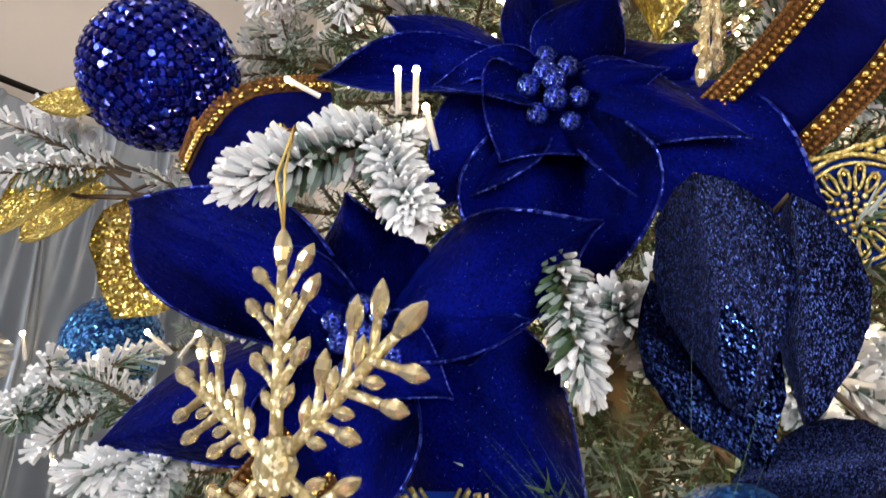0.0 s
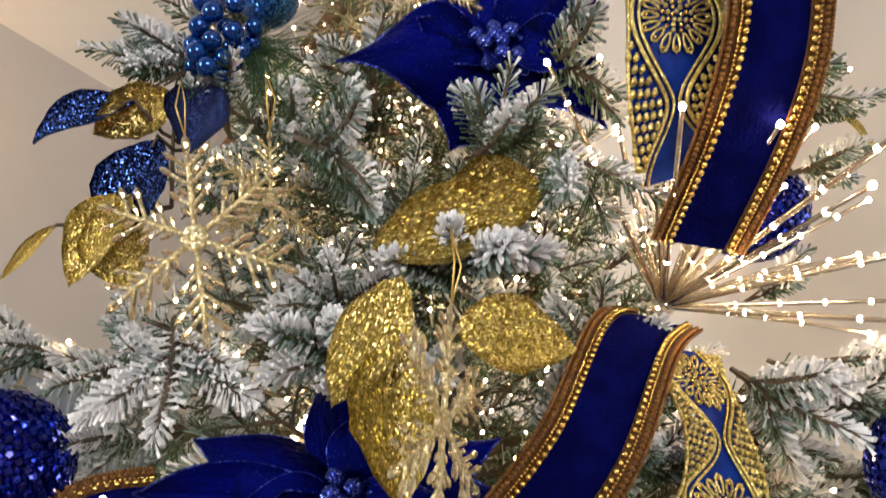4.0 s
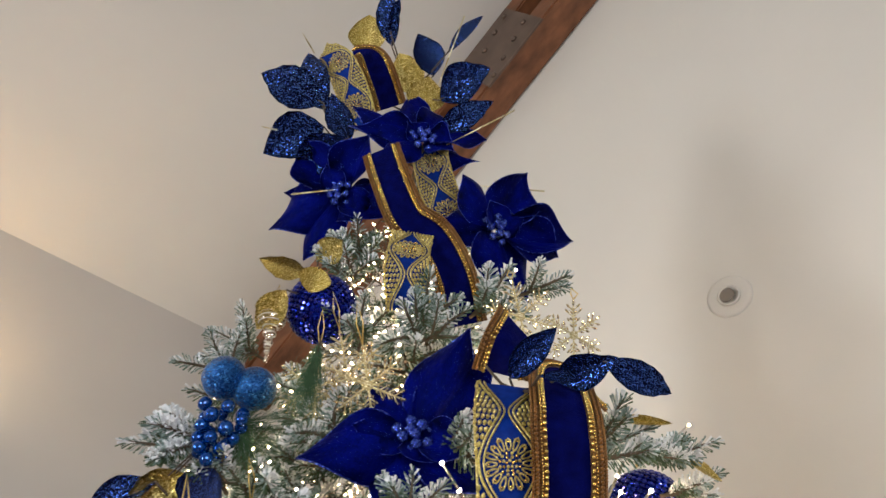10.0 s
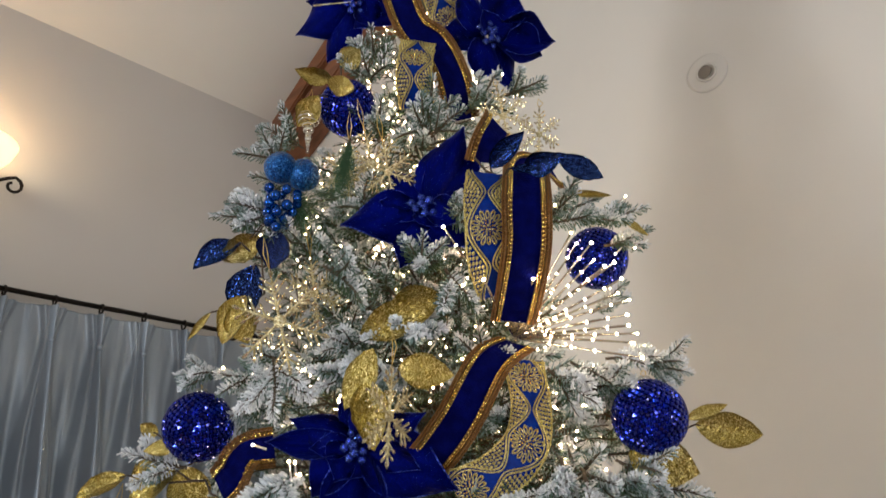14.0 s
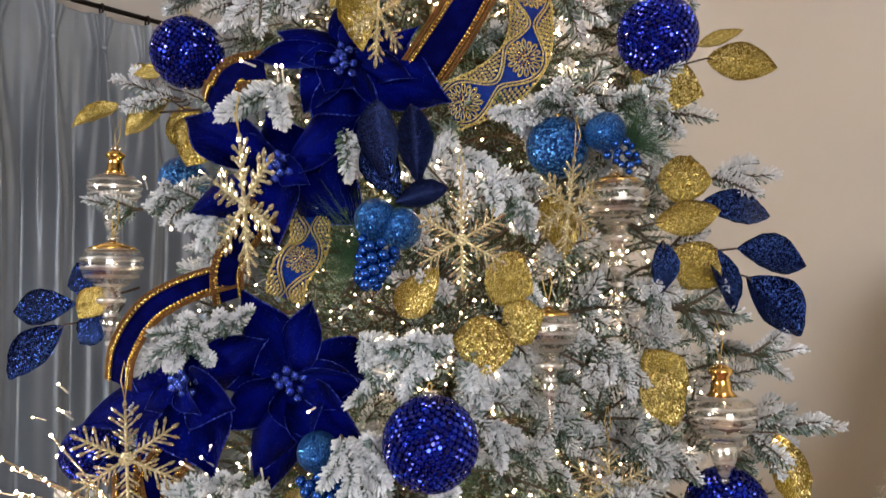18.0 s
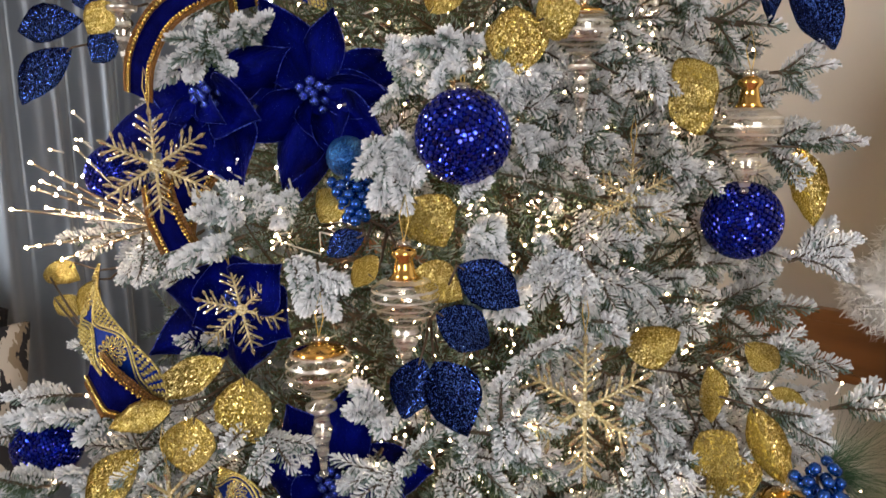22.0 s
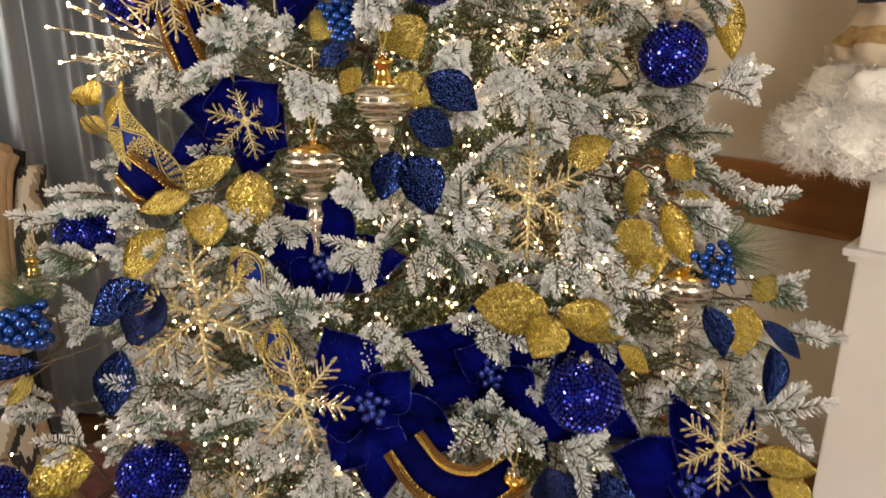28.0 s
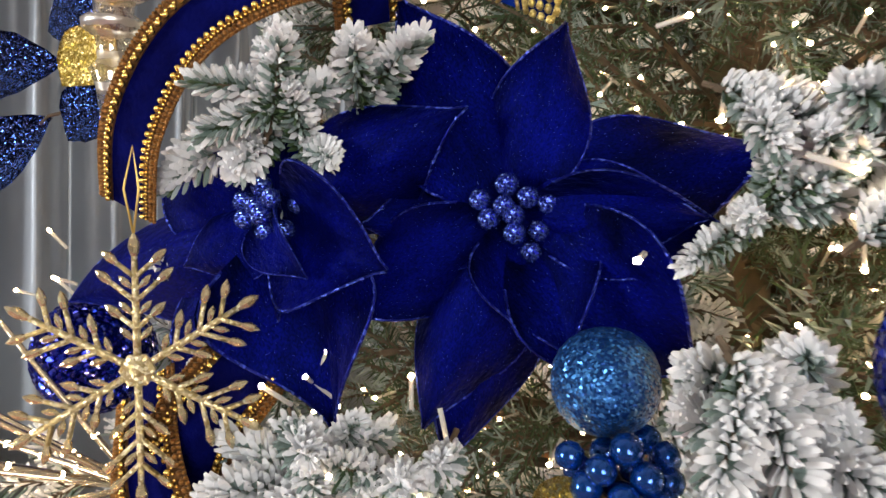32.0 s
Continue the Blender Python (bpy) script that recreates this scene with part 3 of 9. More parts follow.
def plump_sprig(seed, twigs, count=165, snow=0.86, nl=0.0150):
    """A branch end thick with snow: blunt needles close round each finger-like twig."""
    rnd = random.Random(seed)
    b = Batch()
    b.stem([Vector((0, 0, -0.004)), Vector((0, 0, 0.02)), Vector((0, 0, 0.04))], [0.0018, 0.0022, 0.002], 3, 6)
    for k in range(twigs):
        side = 0.0 if k == 0 else (1 if k % 2 else -1) * rnd.uniform(0.65, 0.95)
        d = Vector((side, rnd.uniform(-0.15, 0.25), 1)).normalized()
        twig(b, rnd, Vector((0, 0, 0.004 + 0.006 * k)), d, rnd.uniform(0.050, 0.062) * (1.2 if k == 0 else 0.9), count, snow, "club", 0.0028, nl)
    return b.mesh("sprig", TREE_MATS)


def sprig_mesh(seed, twigs, snow, count, blunt):
    """A tip: a short stem that splits, flat like a frond, into needled twigs."""
    rnd = random.Random(seed)
    b = Batch()
    b.stem([Vector((0, 0, -0.006)), Vector((0, 0, 0.02)), Vector((0, 0, 0.04))], [0.0022, 0.003, 0.0025], 3, 6)
    for k in range(twigs):
        side = 0.0 if k == 0 else (1 if k % 2 else -1) * rnd.uniform(0.60, 1.0)
        d = Vector((side, rnd.uniform(-0.2, 0.3), 1)).normalized()
        twig(b, rnd, Vector((0, 0, 0.010 * ((k + 1) // 2))), d, rnd.uniform(0.055, 0.075) * (1.25 if k == 0 else 0.95), count, snow, blunt, 0.0024, 0.0145)
    return b.mesh("sprig", TREE_MATS)


PROFILE = [(0.22, 0.58), (0.5, 0.72), (0.7, 0.75), (0.93, 0.68), (1.1, 0.63), (1.3, 0.55), (1.5, 0.49), (1.8, 0.46), (2.0, 0.42), (2.2, 0.345), (2.42, 0.27), (2.56, 0.225), (2.8, 0.16), (3.1, 0.10), (3.25, 0.03)]


def girth(z):
    for (z0, r0), (z1, r1) in zip(PROFILE, PROFILE[1:]):
        if z <= z1:
            return r0 + (r1 - r0) * max(0.0, (z - z0) / (z1 - z0))
    return 0.02


def lean_in(z, a):
    """The tree is thinner on the side of the plain wall, below its top."""
    return 1 - 0.30 * max(0.0, math.cos(a)) * max(0.0, 1 - ((z - 2.40) / 0.36) ** 2)


tree = empty("christmas_tree", "tall flocked artificial Christmas tree with frosted green branches", "tree", m=Matrix.Translation(AXIS))
bm = bmesh.new()
tube(bm, [(0, 0, 0.0), (0.01, 0, 0.9), (-0.005, 0.01, 1.8), (0.0, 0, 2.6), (0.01, -0.01, 3.2)], [0.035, 0.032, 0.026, 0.018, 0.006], 12)
part("trunk", mesh("trunk", bm, M_BARK), tree)
bm = bmesh.new()
for k in range(4):
    a = radians(90 * k + 20)
    tube(bm, [(0, 0, 0.12), (0.18 * math.cos(a), 0.18 * math.sin(a), 0.03), (0.30 * math.cos(a), 0.30 * math.sin(a), 0.022)], 0.011, 8)
part("stand", mesh("stand", bm, M_IRON), tree)
rnd_t = random.Random(11)
BRANCHES = [branch_mesh(100 + k, 10, 60, 0.10, False, nl=0.0155, width=0.0040) for k in range(8)]
BACK = [branch_mesh(150 + k, 8, 40, 0.42, False, nl=0.020, width=0.0060) for k in range(3)]
INNER = [branch_mesh(200 + k, 9, 34, 0.04, False, nl=0.025, width=0.0080) for k in range(3)]
# frosted green replaces white flock; the darker colour also stands in for inner shade
for me_ in INNER + BRANCHES:
    me_.materials[0] = M_FROST
COUNT = 560
for k in range(COUNT):
    f = (k + 0.5) / COUNT
    z = 0.24 + 2.92 * (1 - (1 - f) ** 0.74)
    a = 2.39996 * k + rnd_t.uniform(-0.2, 0.2)
    r = girth(z) * rnd_t.uniform(0.66, 1.0) * (1 - 0.30 * max(0.0, -math.sin(a))) * lean_in(z, a)
    lift = rnd_t.uniform(-0.25, 0.30) + 0.25 * (z / 3.2) ** 2
    d = Vector((math.cos(a), math.sin(a), lift)).normalized()
    inner = k % 3 == 0 and abs(math.cos(a)) < 0.7
    if inner:
        r *= 0.62
    size = min(1.1, max(0.30, r / 0.40)) * rnd_t.uniform(0.85, 1.1)
    tip = Vector((r * math.cos(a), r * math.sin(a), z))
    root = tip - d * 0.32 * size
    m_ = aim(root, d, rnd_t.uniform(-50, 50), size)
    br = part("branch", (INNER if inner else BACK if math.sin(a) > 0.6 else BRANCHES)[k % (3 if inner or math.sin(a) > 0.6 else 8)], tree, m_)
# dense growth close to the trunk, unflocked; its dark colour also stands in for shade
for k in range(520):
    f = (k + 0.5) / 520
    z = 0.22 + 2.8 * (1 - (1 - f) ** 0.78)
    a = 2.39996 * k + 1.1
    r = girth(z) * rnd_t.uniform(0.30, 0.58) * (1 + 0.25 * abs(math.cos(a)))
    if math.sin(a) > 0.45 and k % 2:
        continue
    d = Vector((math.cos(a), math.sin(a), rnd_t.uniform(-0.5, 0.5))).normalized()
    size = min(0.9, max(0.25, r / 0.28))
    part("inner_branch", INNER[k % 3], tree, aim(Vector((r * math.cos(a), r * math.sin(a), z)) - d * 0.30 * size, d, rnd_t.uniform(0, 180), size))

# ---- kinds of ornament ----
M_GLOW = glow("warm_white_bulb", (1.0, 0.67, 0.37), 140.0)
M_SLEEVE = mat("clear_plastic_sleeve", (0.92, 0.90, 0.84), 0.15)
shader(M_SLEEVE).inputs["Transmission Weight"].default_value = 0.55
M_WIRE = mat("clear_wire", (0.62, 0.60, 0.52), 0.35)
# broad dark-to-bright blue patches put the nap's sheen and shading into the colour
M_VELVET = speckled("royal_blue_velvet", [(0.36, (0.0002, 0.0003, 0.010)), (0.66, (0.0009, 0.0022, 0.105))], 2.2, 0.6, bump=0.3, spec=0.09, dist=0.01)
shader(M_VELVET).inputs["Sheen Weight"].default_value = 0.16
shader(M_VELVET).inputs["Sheen Roughness"].default_value = 0.3
shader(M_VELVET).inputs["Sheen Tint"].default_value = (0.02, 0.06, 1.0, 1)
M_RIBBON_VELVET = speckled("royal_blue_ribbon_velvet", [(0.3, (0.0006, 0.001, 0.034)), (0.7, (0.0015, 0.003, 0.075))], 60.0, 0.9, bump=0.3, spec=0.03, dist=0.01)
shader(M_RIBBON_VELVET).inputs["Sheen Weight"].default_value = 0.15
shader(M_RIBBON_VELVET).inputs["Sheen Roughness"].default_value = 0.3
shader(M_RIBBON_VELVET).inputs["Sheen Tint"].default_value = (0.02, 0.04, 0.9, 1)
shader(M_VELVET).inputs["Specular Tint"].default_value = (0.06, 0.16, 1.0, 1)
VG = node(M_VELVET, "ShaderNodeTexVoronoi", Scale=95.0)
link(M_VELVET, coords(M_VELVET), VG.inputs["Vector"])
VS = M_VELVET.node_tree.nodes.new("ShaderNodeSeparateColor")
link(M_VELVET, VG.outputs["Color"], VS.inputs[0])
VD = ramp(M_VELVET, VG.outputs["Distance"], [(0.13, (1, 1, 1)), (0.16, (0, 0, 0))])
VR = ramp(M_VELVET, VS.outputs[0], [(0.85, (0, 0, 0)), (0.88, (1, 1, 1))])
VM = M_VELVET.node_tree.nodes.new("ShaderNodeMath")
VM.operation = "MULTIPLY"
link(M_VELVET, VD.outputs[0], VM.inputs[0])
link(M_VELVET, VR.outputs[0], VM.inputs[1])
VX = M_VELVET.node_tree.nodes.new("ShaderNodeMix")
VX.data_type = "RGBA"
link(M_VELVET, VM.outputs[0], VX.inputs[0])
link(M_VELVET, shader(M_VELVET).inputs["Base Color"].links[0].from_socket, VX.inputs[6])
VX.inputs[7].default_value = (0.22, 0.36, 1.0, 1)
VN = node(M_VELVET, "ShaderNodeTexNoise", Scale=75.0, Detail=3.0)
link(M_VELVET, coords(M_VELVET), VN.inputs["Vector"])
VF = ramp(M_VELVET, VN.outputs[0], [(0.36, (0.55, 0.55, 0.55)), (0.64, (1.45, 1.45, 1.45))])
VP = M_VELVET.node_tree.nodes.new("ShaderNodeMix")
VP.data_type, VP.blend_type = "RGBA", "MULTIPLY"
VP.inputs[0].default_value = 1.0
link(M_VELVET, VX.outputs[2], VP.inputs[6])
link(M_VELVET, VF.outputs[0], VP.inputs[7])
link(M_VELVET, VP.outputs[2], shader(M_VELVET).inputs["Base Color"])
link(M_VELVET, VM.outputs[0], shader(M_VELVET).inputs["Metallic"])
M_NAVY_GLIT = glitter("navy_glitter", (0.0006, 0.0015, 0.020), (0.14, 0.30, 1.0), 80, 0.22, 1.3, 0.9, 0.04)
M_NAVY_FLAT = glitter("navy_fine_glitter", (0.0014, 0.0022, 0.013), (0.05, 0.09, 0.34), 125, 0.4, 0.8, 0.7, 0.08)
M_GOLD_GLIT = glitter("gold_glitter", (0.24, 0.17, 0.022), (1.0, 0.84, 0.36), 62, 0.3, 1.1, 0.9)
M_CHAMPAGNE = glitter("champagne_glitter", (0.44, 0.36, 0.17), (1.0, 0.94, 0.68), 46, 0.30, 0.9, 0.55)
M_CRYSTAL = mat("champagne_acrylic", (0.92, 0.82, 0.54), 0.10, 0.55)
shader(M_CRYSTAL).inputs["Transmission Weight"].default_value = 0.75
M_GOLD = mat("polished_gold", (0.85, 0.52, 0.14), 0.16, 1.0)
M_GOLD_TRIM = speckled("antique_gold_braid", [(0.3, (0.05, 0.022, 0.008)), (0.7, (0.17, 0.08, 0.022))], 300.0, 0.4, 0.7, bump=0.5)
M_COPPER = speckled("copper_braid", [(0.3, (0.13, 0.055, 0.018)), (0.7, (0.36, 0.18, 0.055))], 400.0, 0.35, 0.8, bump=0.4)
M_GOLD_BEAD = mat("gold_bead", (0.82, 0.58, 0.18), 0.2, 0.95)
M_GOLD_THREAD = glitter("gold_thread", (0.46, 0.36, 0.10), (1.0, 0.88, 0.42), 800, 0.33, 0.8, 0.7)
M_SATIN = speckled("bright_blue_satin", [(0.3, (0.001, 0.013, 0.14)), (0.7, (0.002, 0.026, 0.23))], 120.0, 0.5, spec=0.1)
M_SEQUIN = tinted("blue_sequin", [(0.25, (0.0004, 0.003, 0.13)), (0.55, (0.001, 0.010, 0.28)), (0.80, (0.003, 0.032, 0.50))], 0.13, 3.0)
shader(M_SEQUIN).inputs["Metallic"].default_value = 0.85
shader(M_SEQUIN).inputs["Coat Weight"].default_value = 0.6
M_BALLBODY = mat("deep_blue_foil", (0.004, 0.010, 0.26), 0.28, 0.7)
M_BERRY = mat("peacock_blue_pearl", (0.002, 0.065, 0.33), 0.12, 0.75, coat=0.6)
M_PEAR = glitter("peacock_blue_frost", (0.002, 0.030, 0.15), (0.08, 0.32, 0.80), 21, 0.3, 1.0, 0.6)
M_FROSTED_BALL = glitter("peacock_blue_ball_frost", (0.002, 0.022, 0.11), (0.10, 0.36, 0.85), 420, 0.3, 0.8, 0.6)
M_TWIG = mat("brown_stem", (0.06, 0.04, 0.025), 0.7)
M_STRING = mat("gold_string", (0.62, 0.45, 0.14), 0.4, 0.6)


def silvered(name, base, hoops, tone=(0.92, 0.89, 0.82), rate=95):
    """Thin blown glass, silvered in part, with hoops of silver and fine glitter."""
    m = mat(name, tone, 0.04, 0.95)
    nt = m.node_tree
    clear = nt.nodes.new("ShaderNodeBsdfTransparent")
    clear.inputs[0].default_value = (0.96, 0.94, 0.90, 1)
    mix = nt.nodes.new("ShaderNodeMixShader")
    out = nt.nodes["Material Output"]
    tc = nt.nodes.new("ShaderNodeTexCoord")
    sep = nt.nodes.new("ShaderNodeSeparateXYZ")
    link(m, tc.outputs["Object"], sep.inputs[0])
    s = nt.nodes.new("ShaderNodeMath")
    s.operation = "MULTIPLY"
    s.inputs[1].default_value = rate
    w = nt.nodes.new("ShaderNodeMath")
    w.operation = "SINE"
    n = node(m, "ShaderNodeTexNoise", Scale=22.0, Detail=3.0)
    link(m, tc.outputs["Object"], n.inputs["Vector"])
    a = nt.nodes.new("ShaderNodeMath")
    link(m, sep.outputs[2], s.inputs[0])
    link(m, s.outputs[0], w.inputs[0])
    half = nt.nodes.new("ShaderNodeMath")
    half.operation = "MULTIPLY"
    half.inputs[1].default_value = 0.75
    link(m, w.outputs[0], half.inputs[0])
    link(m, half.outputs[0], a.inputs[0])
    link(m, n.outputs[0], a.inputs[1])
    f = ramp(m, a.outputs[0], [(0.98, (base, base, base)), (1.0, (hoops, hoops, hoops))])
    r = ramp(m, a.outputs[0], [(0.80, (0.03, 0.03, 0.03)), (0.98, (0.35, 0.35, 0.35))])
    link(m, r.outputs[0], shader(m).inputs["Roughness"])
    link(m, f.outputs[0], mix.inputs[0])
    link(m, clear.outputs[0], mix.inputs[1])
    link(m, shader(m).outputs[0], mix.inputs[2])
    link(m, mix.outputs[0], out.inputs[0])
    return m


M_MERCURY = silvered("silvered_glass", 0.17, 0.58)
M_CLEAR = silvered("silvered_clear_glass", 0.32, 0.58, rate=60)


def leaf_mesh(seed, mats, curl=0.25, droop=0.5, point=1.0, veins=True, beads=0):
    """A leaf of length 1 along y and width 1 at scale, base at the origin, upper face to +z; it curls across and droops along."""
    rnd = random.Random(seed)
    nu, nv = 12, 4
    b = Batch()
    wob = [rnd.uniform(-0.02, 0.02) for _ in range(nu + 1)]

    def place(i, j, h):
        u, v = i / nu, j / nv
        half = 0.5 * math.sin(math.pi * min(1, u ** (0.78 + 0.1 * point))) ** (0.75 + 0.15 * point) + 0.004
        half += (0.012 if i % 2 else 0.0) * (0 < i < nu)
        y = u + wob[i] * 0.3
        z = -droop * (u - 0.25) ** 2 * 0.55 + curl * (abs(v) ** 1.6) * half * 1.3 + 0.05 * math.sin(5 * u + seed) - (0.02 * math.exp(-(v / 0.15) ** 2) if veins else 0)
        return (v * half + wob[i] * v, y, z + h)

    for h in (0.006, -0.006):
        for i in range(nu + 1):
            for j in range(-nv, nv + 1):
                b.v.append(place(i, j, h * (1 - abs(j / nv) * 0.7)))
    w = 2 * nv + 1
    off = (nu + 1) * w
    for i in range(nu):
        for j in range(w - 1):
            q = (i * w + j, i * w + j + 1, (i + 1) * w + j + 1, (i + 1) * w + j)
            b.f.append(q)
            b.i.append(0)
            b.f.append(tuple(off + x for x in q[::-1]))
            b.i.append(len(mats) - 1)
    edge = [i * w for i in range(nu + 1)] + [nu * w + j for j in range(1, w)] + [i * w + w - 1 for i in range(nu - 1, -1, -1)] + [j for j in range(w - 2, 0, -1)]
    for p, q in zip(edge, edge[1:] + edge[:1]):
        b.f.append((q, p, off + p, off + q))
        b.i.append(0)
    return b.mesh("leaf", mats, True)


GOLD_LEAVES = [leaf_mesh(k, (M_GOLD_GLIT,), 0.25 - 0.12 * (k % 3), 0.3 + 0.3 * (k % 2)) for k in range(4)]
NAVY_LEAVES = [leaf_mesh(10 + k, (M_NAVY_GLIT, M_NAVY_FLAT), 0.30 - 0.15 * (k % 3), 0.3 + 0.25 * (k % 3), 1.4) for k in range(4)]
DARK_LEAVES = [leaf_mesh(20 + k, (M_NAVY_FLAT,), 0.35, 0.4) for k in range(2)]


def leaf_pose(base, tip, width, face):
    """From the base to the tip, its upper face turned to the direction given."""
    base, tip = Vector(base), Vector(tip)
    y = tip - base
    n = y.length
    y.normalize()
    z = Vector(face)
    z = (z - y * z.dot(y)).normalized()
    x = y.cross(z)
    m = Matrix((x * width, y * n, z * (0.5 * n + 0.5 * width))).transposed().to_4x4()
    return Matrix.Translation(base) @ m


LEAF_COUNT = [0]


def spray(kind, foot, leaves, label):
    """A leaf pick: wired leaves, each (base, tip, width, face), on stems from one foot inside the tree."""
    pool = {"gold": GOLD_LEAVES, "navy": NAVY_LEAVES, "dark": DARK_LEAVES}[kind]
    foot = Vector(foot)
    ob = empty("leaf_spray", label, "leaf spray", "glitter leaf sprays", Matrix.Translation(foot))
    stems = bmesh.new()
    for base, tip, width, face in leaves:
        LEAF_COUNT[0] += 1
        part("leaf", pool[LEAF_COUNT[0] % len(pool)], ob, Matrix.Translation(-foot) @ leaf_pose(base, tip, width, face))
        b = Vector(base) - foot
        if b.length > 0.004:
            t = (Vector(tip) - Vector(base)).normalized()
            tube(stems, [Vector((0, 0, 0)), b * 0.5 + Vector((0, 0, -0.008)), b, b + t * 0.01], [0.0020, 0.0018, 0.0014, 0.001], 6)
    if len(stems.verts):
        part("stem", mesh("stem", stems, M_TWIG), ob)
    else:
        stems.free()
    return ob


def petal_mesh(seed, arch, fold, ripple):
    """A velvet petal one unit long along y and one unit wide, base at the origin, its tip at y = 1, with a fine glittered rim."""
    rnd = random.Random(seed)
    nu, nv = 18, 6
    b = Batch()
    ph = rnd.uniform(0, 6)
    lean = rnd.uniform(-0.05, 0.05)

    def place(i, v, h=0.0):
        u = i / nu
        half = 0.5 * (u + 0.012) ** 1.0 * max(0.0, 1 - u) ** 1.25 / 0.213 * (1.04 - 0.30 * u ** 3) + 0.05 * (1 - u) ** 3
        if i == nu:
            half = 0.006
        z = arch * 4 * u * (1 - u) + fold * abs(v) ** 1.6 * half + ripple * v * abs(v) * math.sin(4.6 * u + ph) * half - 0.035 * math.exp(-(v / 0.10) ** 2) * math.sin(math.pi * u)
        return Vector((v * half + lean * math.sin(math.pi * u), u, z + h))

    for h in (0.007, -0.007):
        for i in range(nu + 1):
            for j in range(-nv, nv + 1):
                b.v.append(tuple(place(i, j / nv, h)))
    w = 2 * nv + 1
    off = (nu + 1) * w
    for i in range(nu):
        for j in range(w - 1):
            q = (i * w + j, i * w + j + 1, (i + 1) * w + j + 1, (i + 1) * w + j)
            b.f += [q, tuple(off + x for x in q[::-1])]
            b.i += [0, 0]
    for side in (-1, 1):
        b.stem([place(i, side * 0.985) for i in range(3, nu + 1)], [0.0105] * (nu - 2), 1, 5)
    return b.mesh("petal", (M_VELVET, M_RIM), True)


M_RIM = glitter("blue_rim_glitter", (0.002, 0.006, 0.16), (0.12, 0.20, 0.95), 46, 0.32, 0.9, 0.7, 0.12)
PETALS = [petal_mesh(30 + k, (0.14, -0.04, 0.18, 0.08)[k % 4], (-0.55, 0.45, -0.25, 0.60, -0.70)[k % 5], 0.30 + 0.12 * (k % 3)) for k in range(8)]
bm = bmesh.new()
ball(bm, (0, 0, 0), 1.0, 2)
BEAD_BLUE = mesh("bead", bm, glitter("blue_bead_glitter", (0.006, 0.012, 0.26), (0.25, 0.40, 1.0), 6.0, 0.25, 1.0, 0.75))


def poinsettia(place, face, spin, size, seed, label, petals=()):
    """Velvet flower facing a direction; its petals, each (angle, length, width, tilt), or six wide outer and five raised inner ones; a cluster of glittered beads."""
    rnd = random.Random(seed)
    ob = empty("poinsettia", label, "artificial flower", "blue velvet poinsettias", aim(place, face, spin))
    r = size / 2
    if not petals:
        petals = []
        for k in range(6):
            petals.append((60 * k + rnd.uniform(-10, 10), r * rnd.uniform(0.90, 1.10), r * rnd.uniform(0.50, 0.62), rnd.uniform(-14, 10)))
        for k in range(5):
            petals.append((72 * k + 30 + rnd.uniform(-12, 12), r * rnd.uniform(0.50, 0.72), r * rnd.uniform(0.36, 0.46), rnd.uniform(10, 32)))
    for k, (a, ln, wd, tilt) in enumerate(petals):
        up = 0.004 + 0.0004 * tilt + 0.0012 * (k % 4)
        m_ = Matrix.Rotation(radians(a), 4, "Z") @ Matrix.Rotation(radians(tilt), 4, "X") @ Matrix.Translation((0, 0.004, up)) @ Matrix.Diagonal((wd * 1.12, ln, 0.5 * (wd + ln), 1))
        part("petal", PETALS[(k * 3 + seed) % 8], ob, m_)
    for k in range(11):
        a = 2.4 * k
        q = 0.0072 * math.sqrt(k)
        part("bead", BEAD_BLUE, ob, Matrix.Translation((q * math.cos(a), q * math.sin(a), 0.026 - 0.0011 * k + rnd.uniform(0, 0.005))) @ Matrix.Scale(rnd.uniform(0.0062, 0.0072), 4))
    return ob


def sequin_ball_parts():
    body = bmesh.new()
    ball(body, (0, 0, 0), 0.93, 3)
    b = Batch()
    rnd = random.Random(3)
    n = 560
    for k in range(n):
        z = 1 - 2 * (k + 0.5) / n
        a = 2.39996 * k
        d = Vector((math.sqrt(1 - z * z) * math.cos(a), math.sqrt(1 - z * z) * math.sin(a), z))
        tl = (d + Vector((rnd.gauss(0, 1), rnd.gauss(0, 1), rnd.gauss(0, 1))) * 0.07).normalized()
        s = tl.orthogonal().normalized()
        u = tl.cross(s)
        o = len(b.v)
        for rad, h, tw in ((0.090, 0.90, 0.0), (0.082, 0.965, 0.0), (0.044, 1.0, 0.5)):
            b.v += [tuple(d * h + rad * (math.cos(w) * s + math.sin(w) * u)) for w in (math.pi / 2.5 * (q + tw) for q in range(5))]
        for q in range(5):
            q1 = (q + 1) % 5
            b.f += [(o + q, o + q1, o + 5 + q1, o + 5 + q), (o + 5 + q, o + 5 + q1, o + 10 + q), (o + 5 + q1, o + 10 + q1, o + 10 + q)]
            b.i += [0, 0, 0]
        b.f.append(tuple(o + 10 + q for q in range(5)))
        b.i.append(0)
    cap = bmesh.new()
    lathe(cap, [(0.17, 0.95), (0.18, 1.0), (0.15, 1.08), (0.06, 1.10)], 16)
    loop = bmesh.new()
    tube(loop, [(0.07 * math.cos(t), 0, 1.16 + 0.08 * math.sin(t)) for t in (radians(-90 + 30 * k) for k in range(13))], 0.012, 6, cap=False)
    return mesh("body", body, M_BALLBODY), b.mesh("sequins", (M_SEQUIN,)), mesh("cap", cap, M_CLEAR), mesh("loop", loop, M_STRING)


BALL_PARTS = sequin_ball_parts()


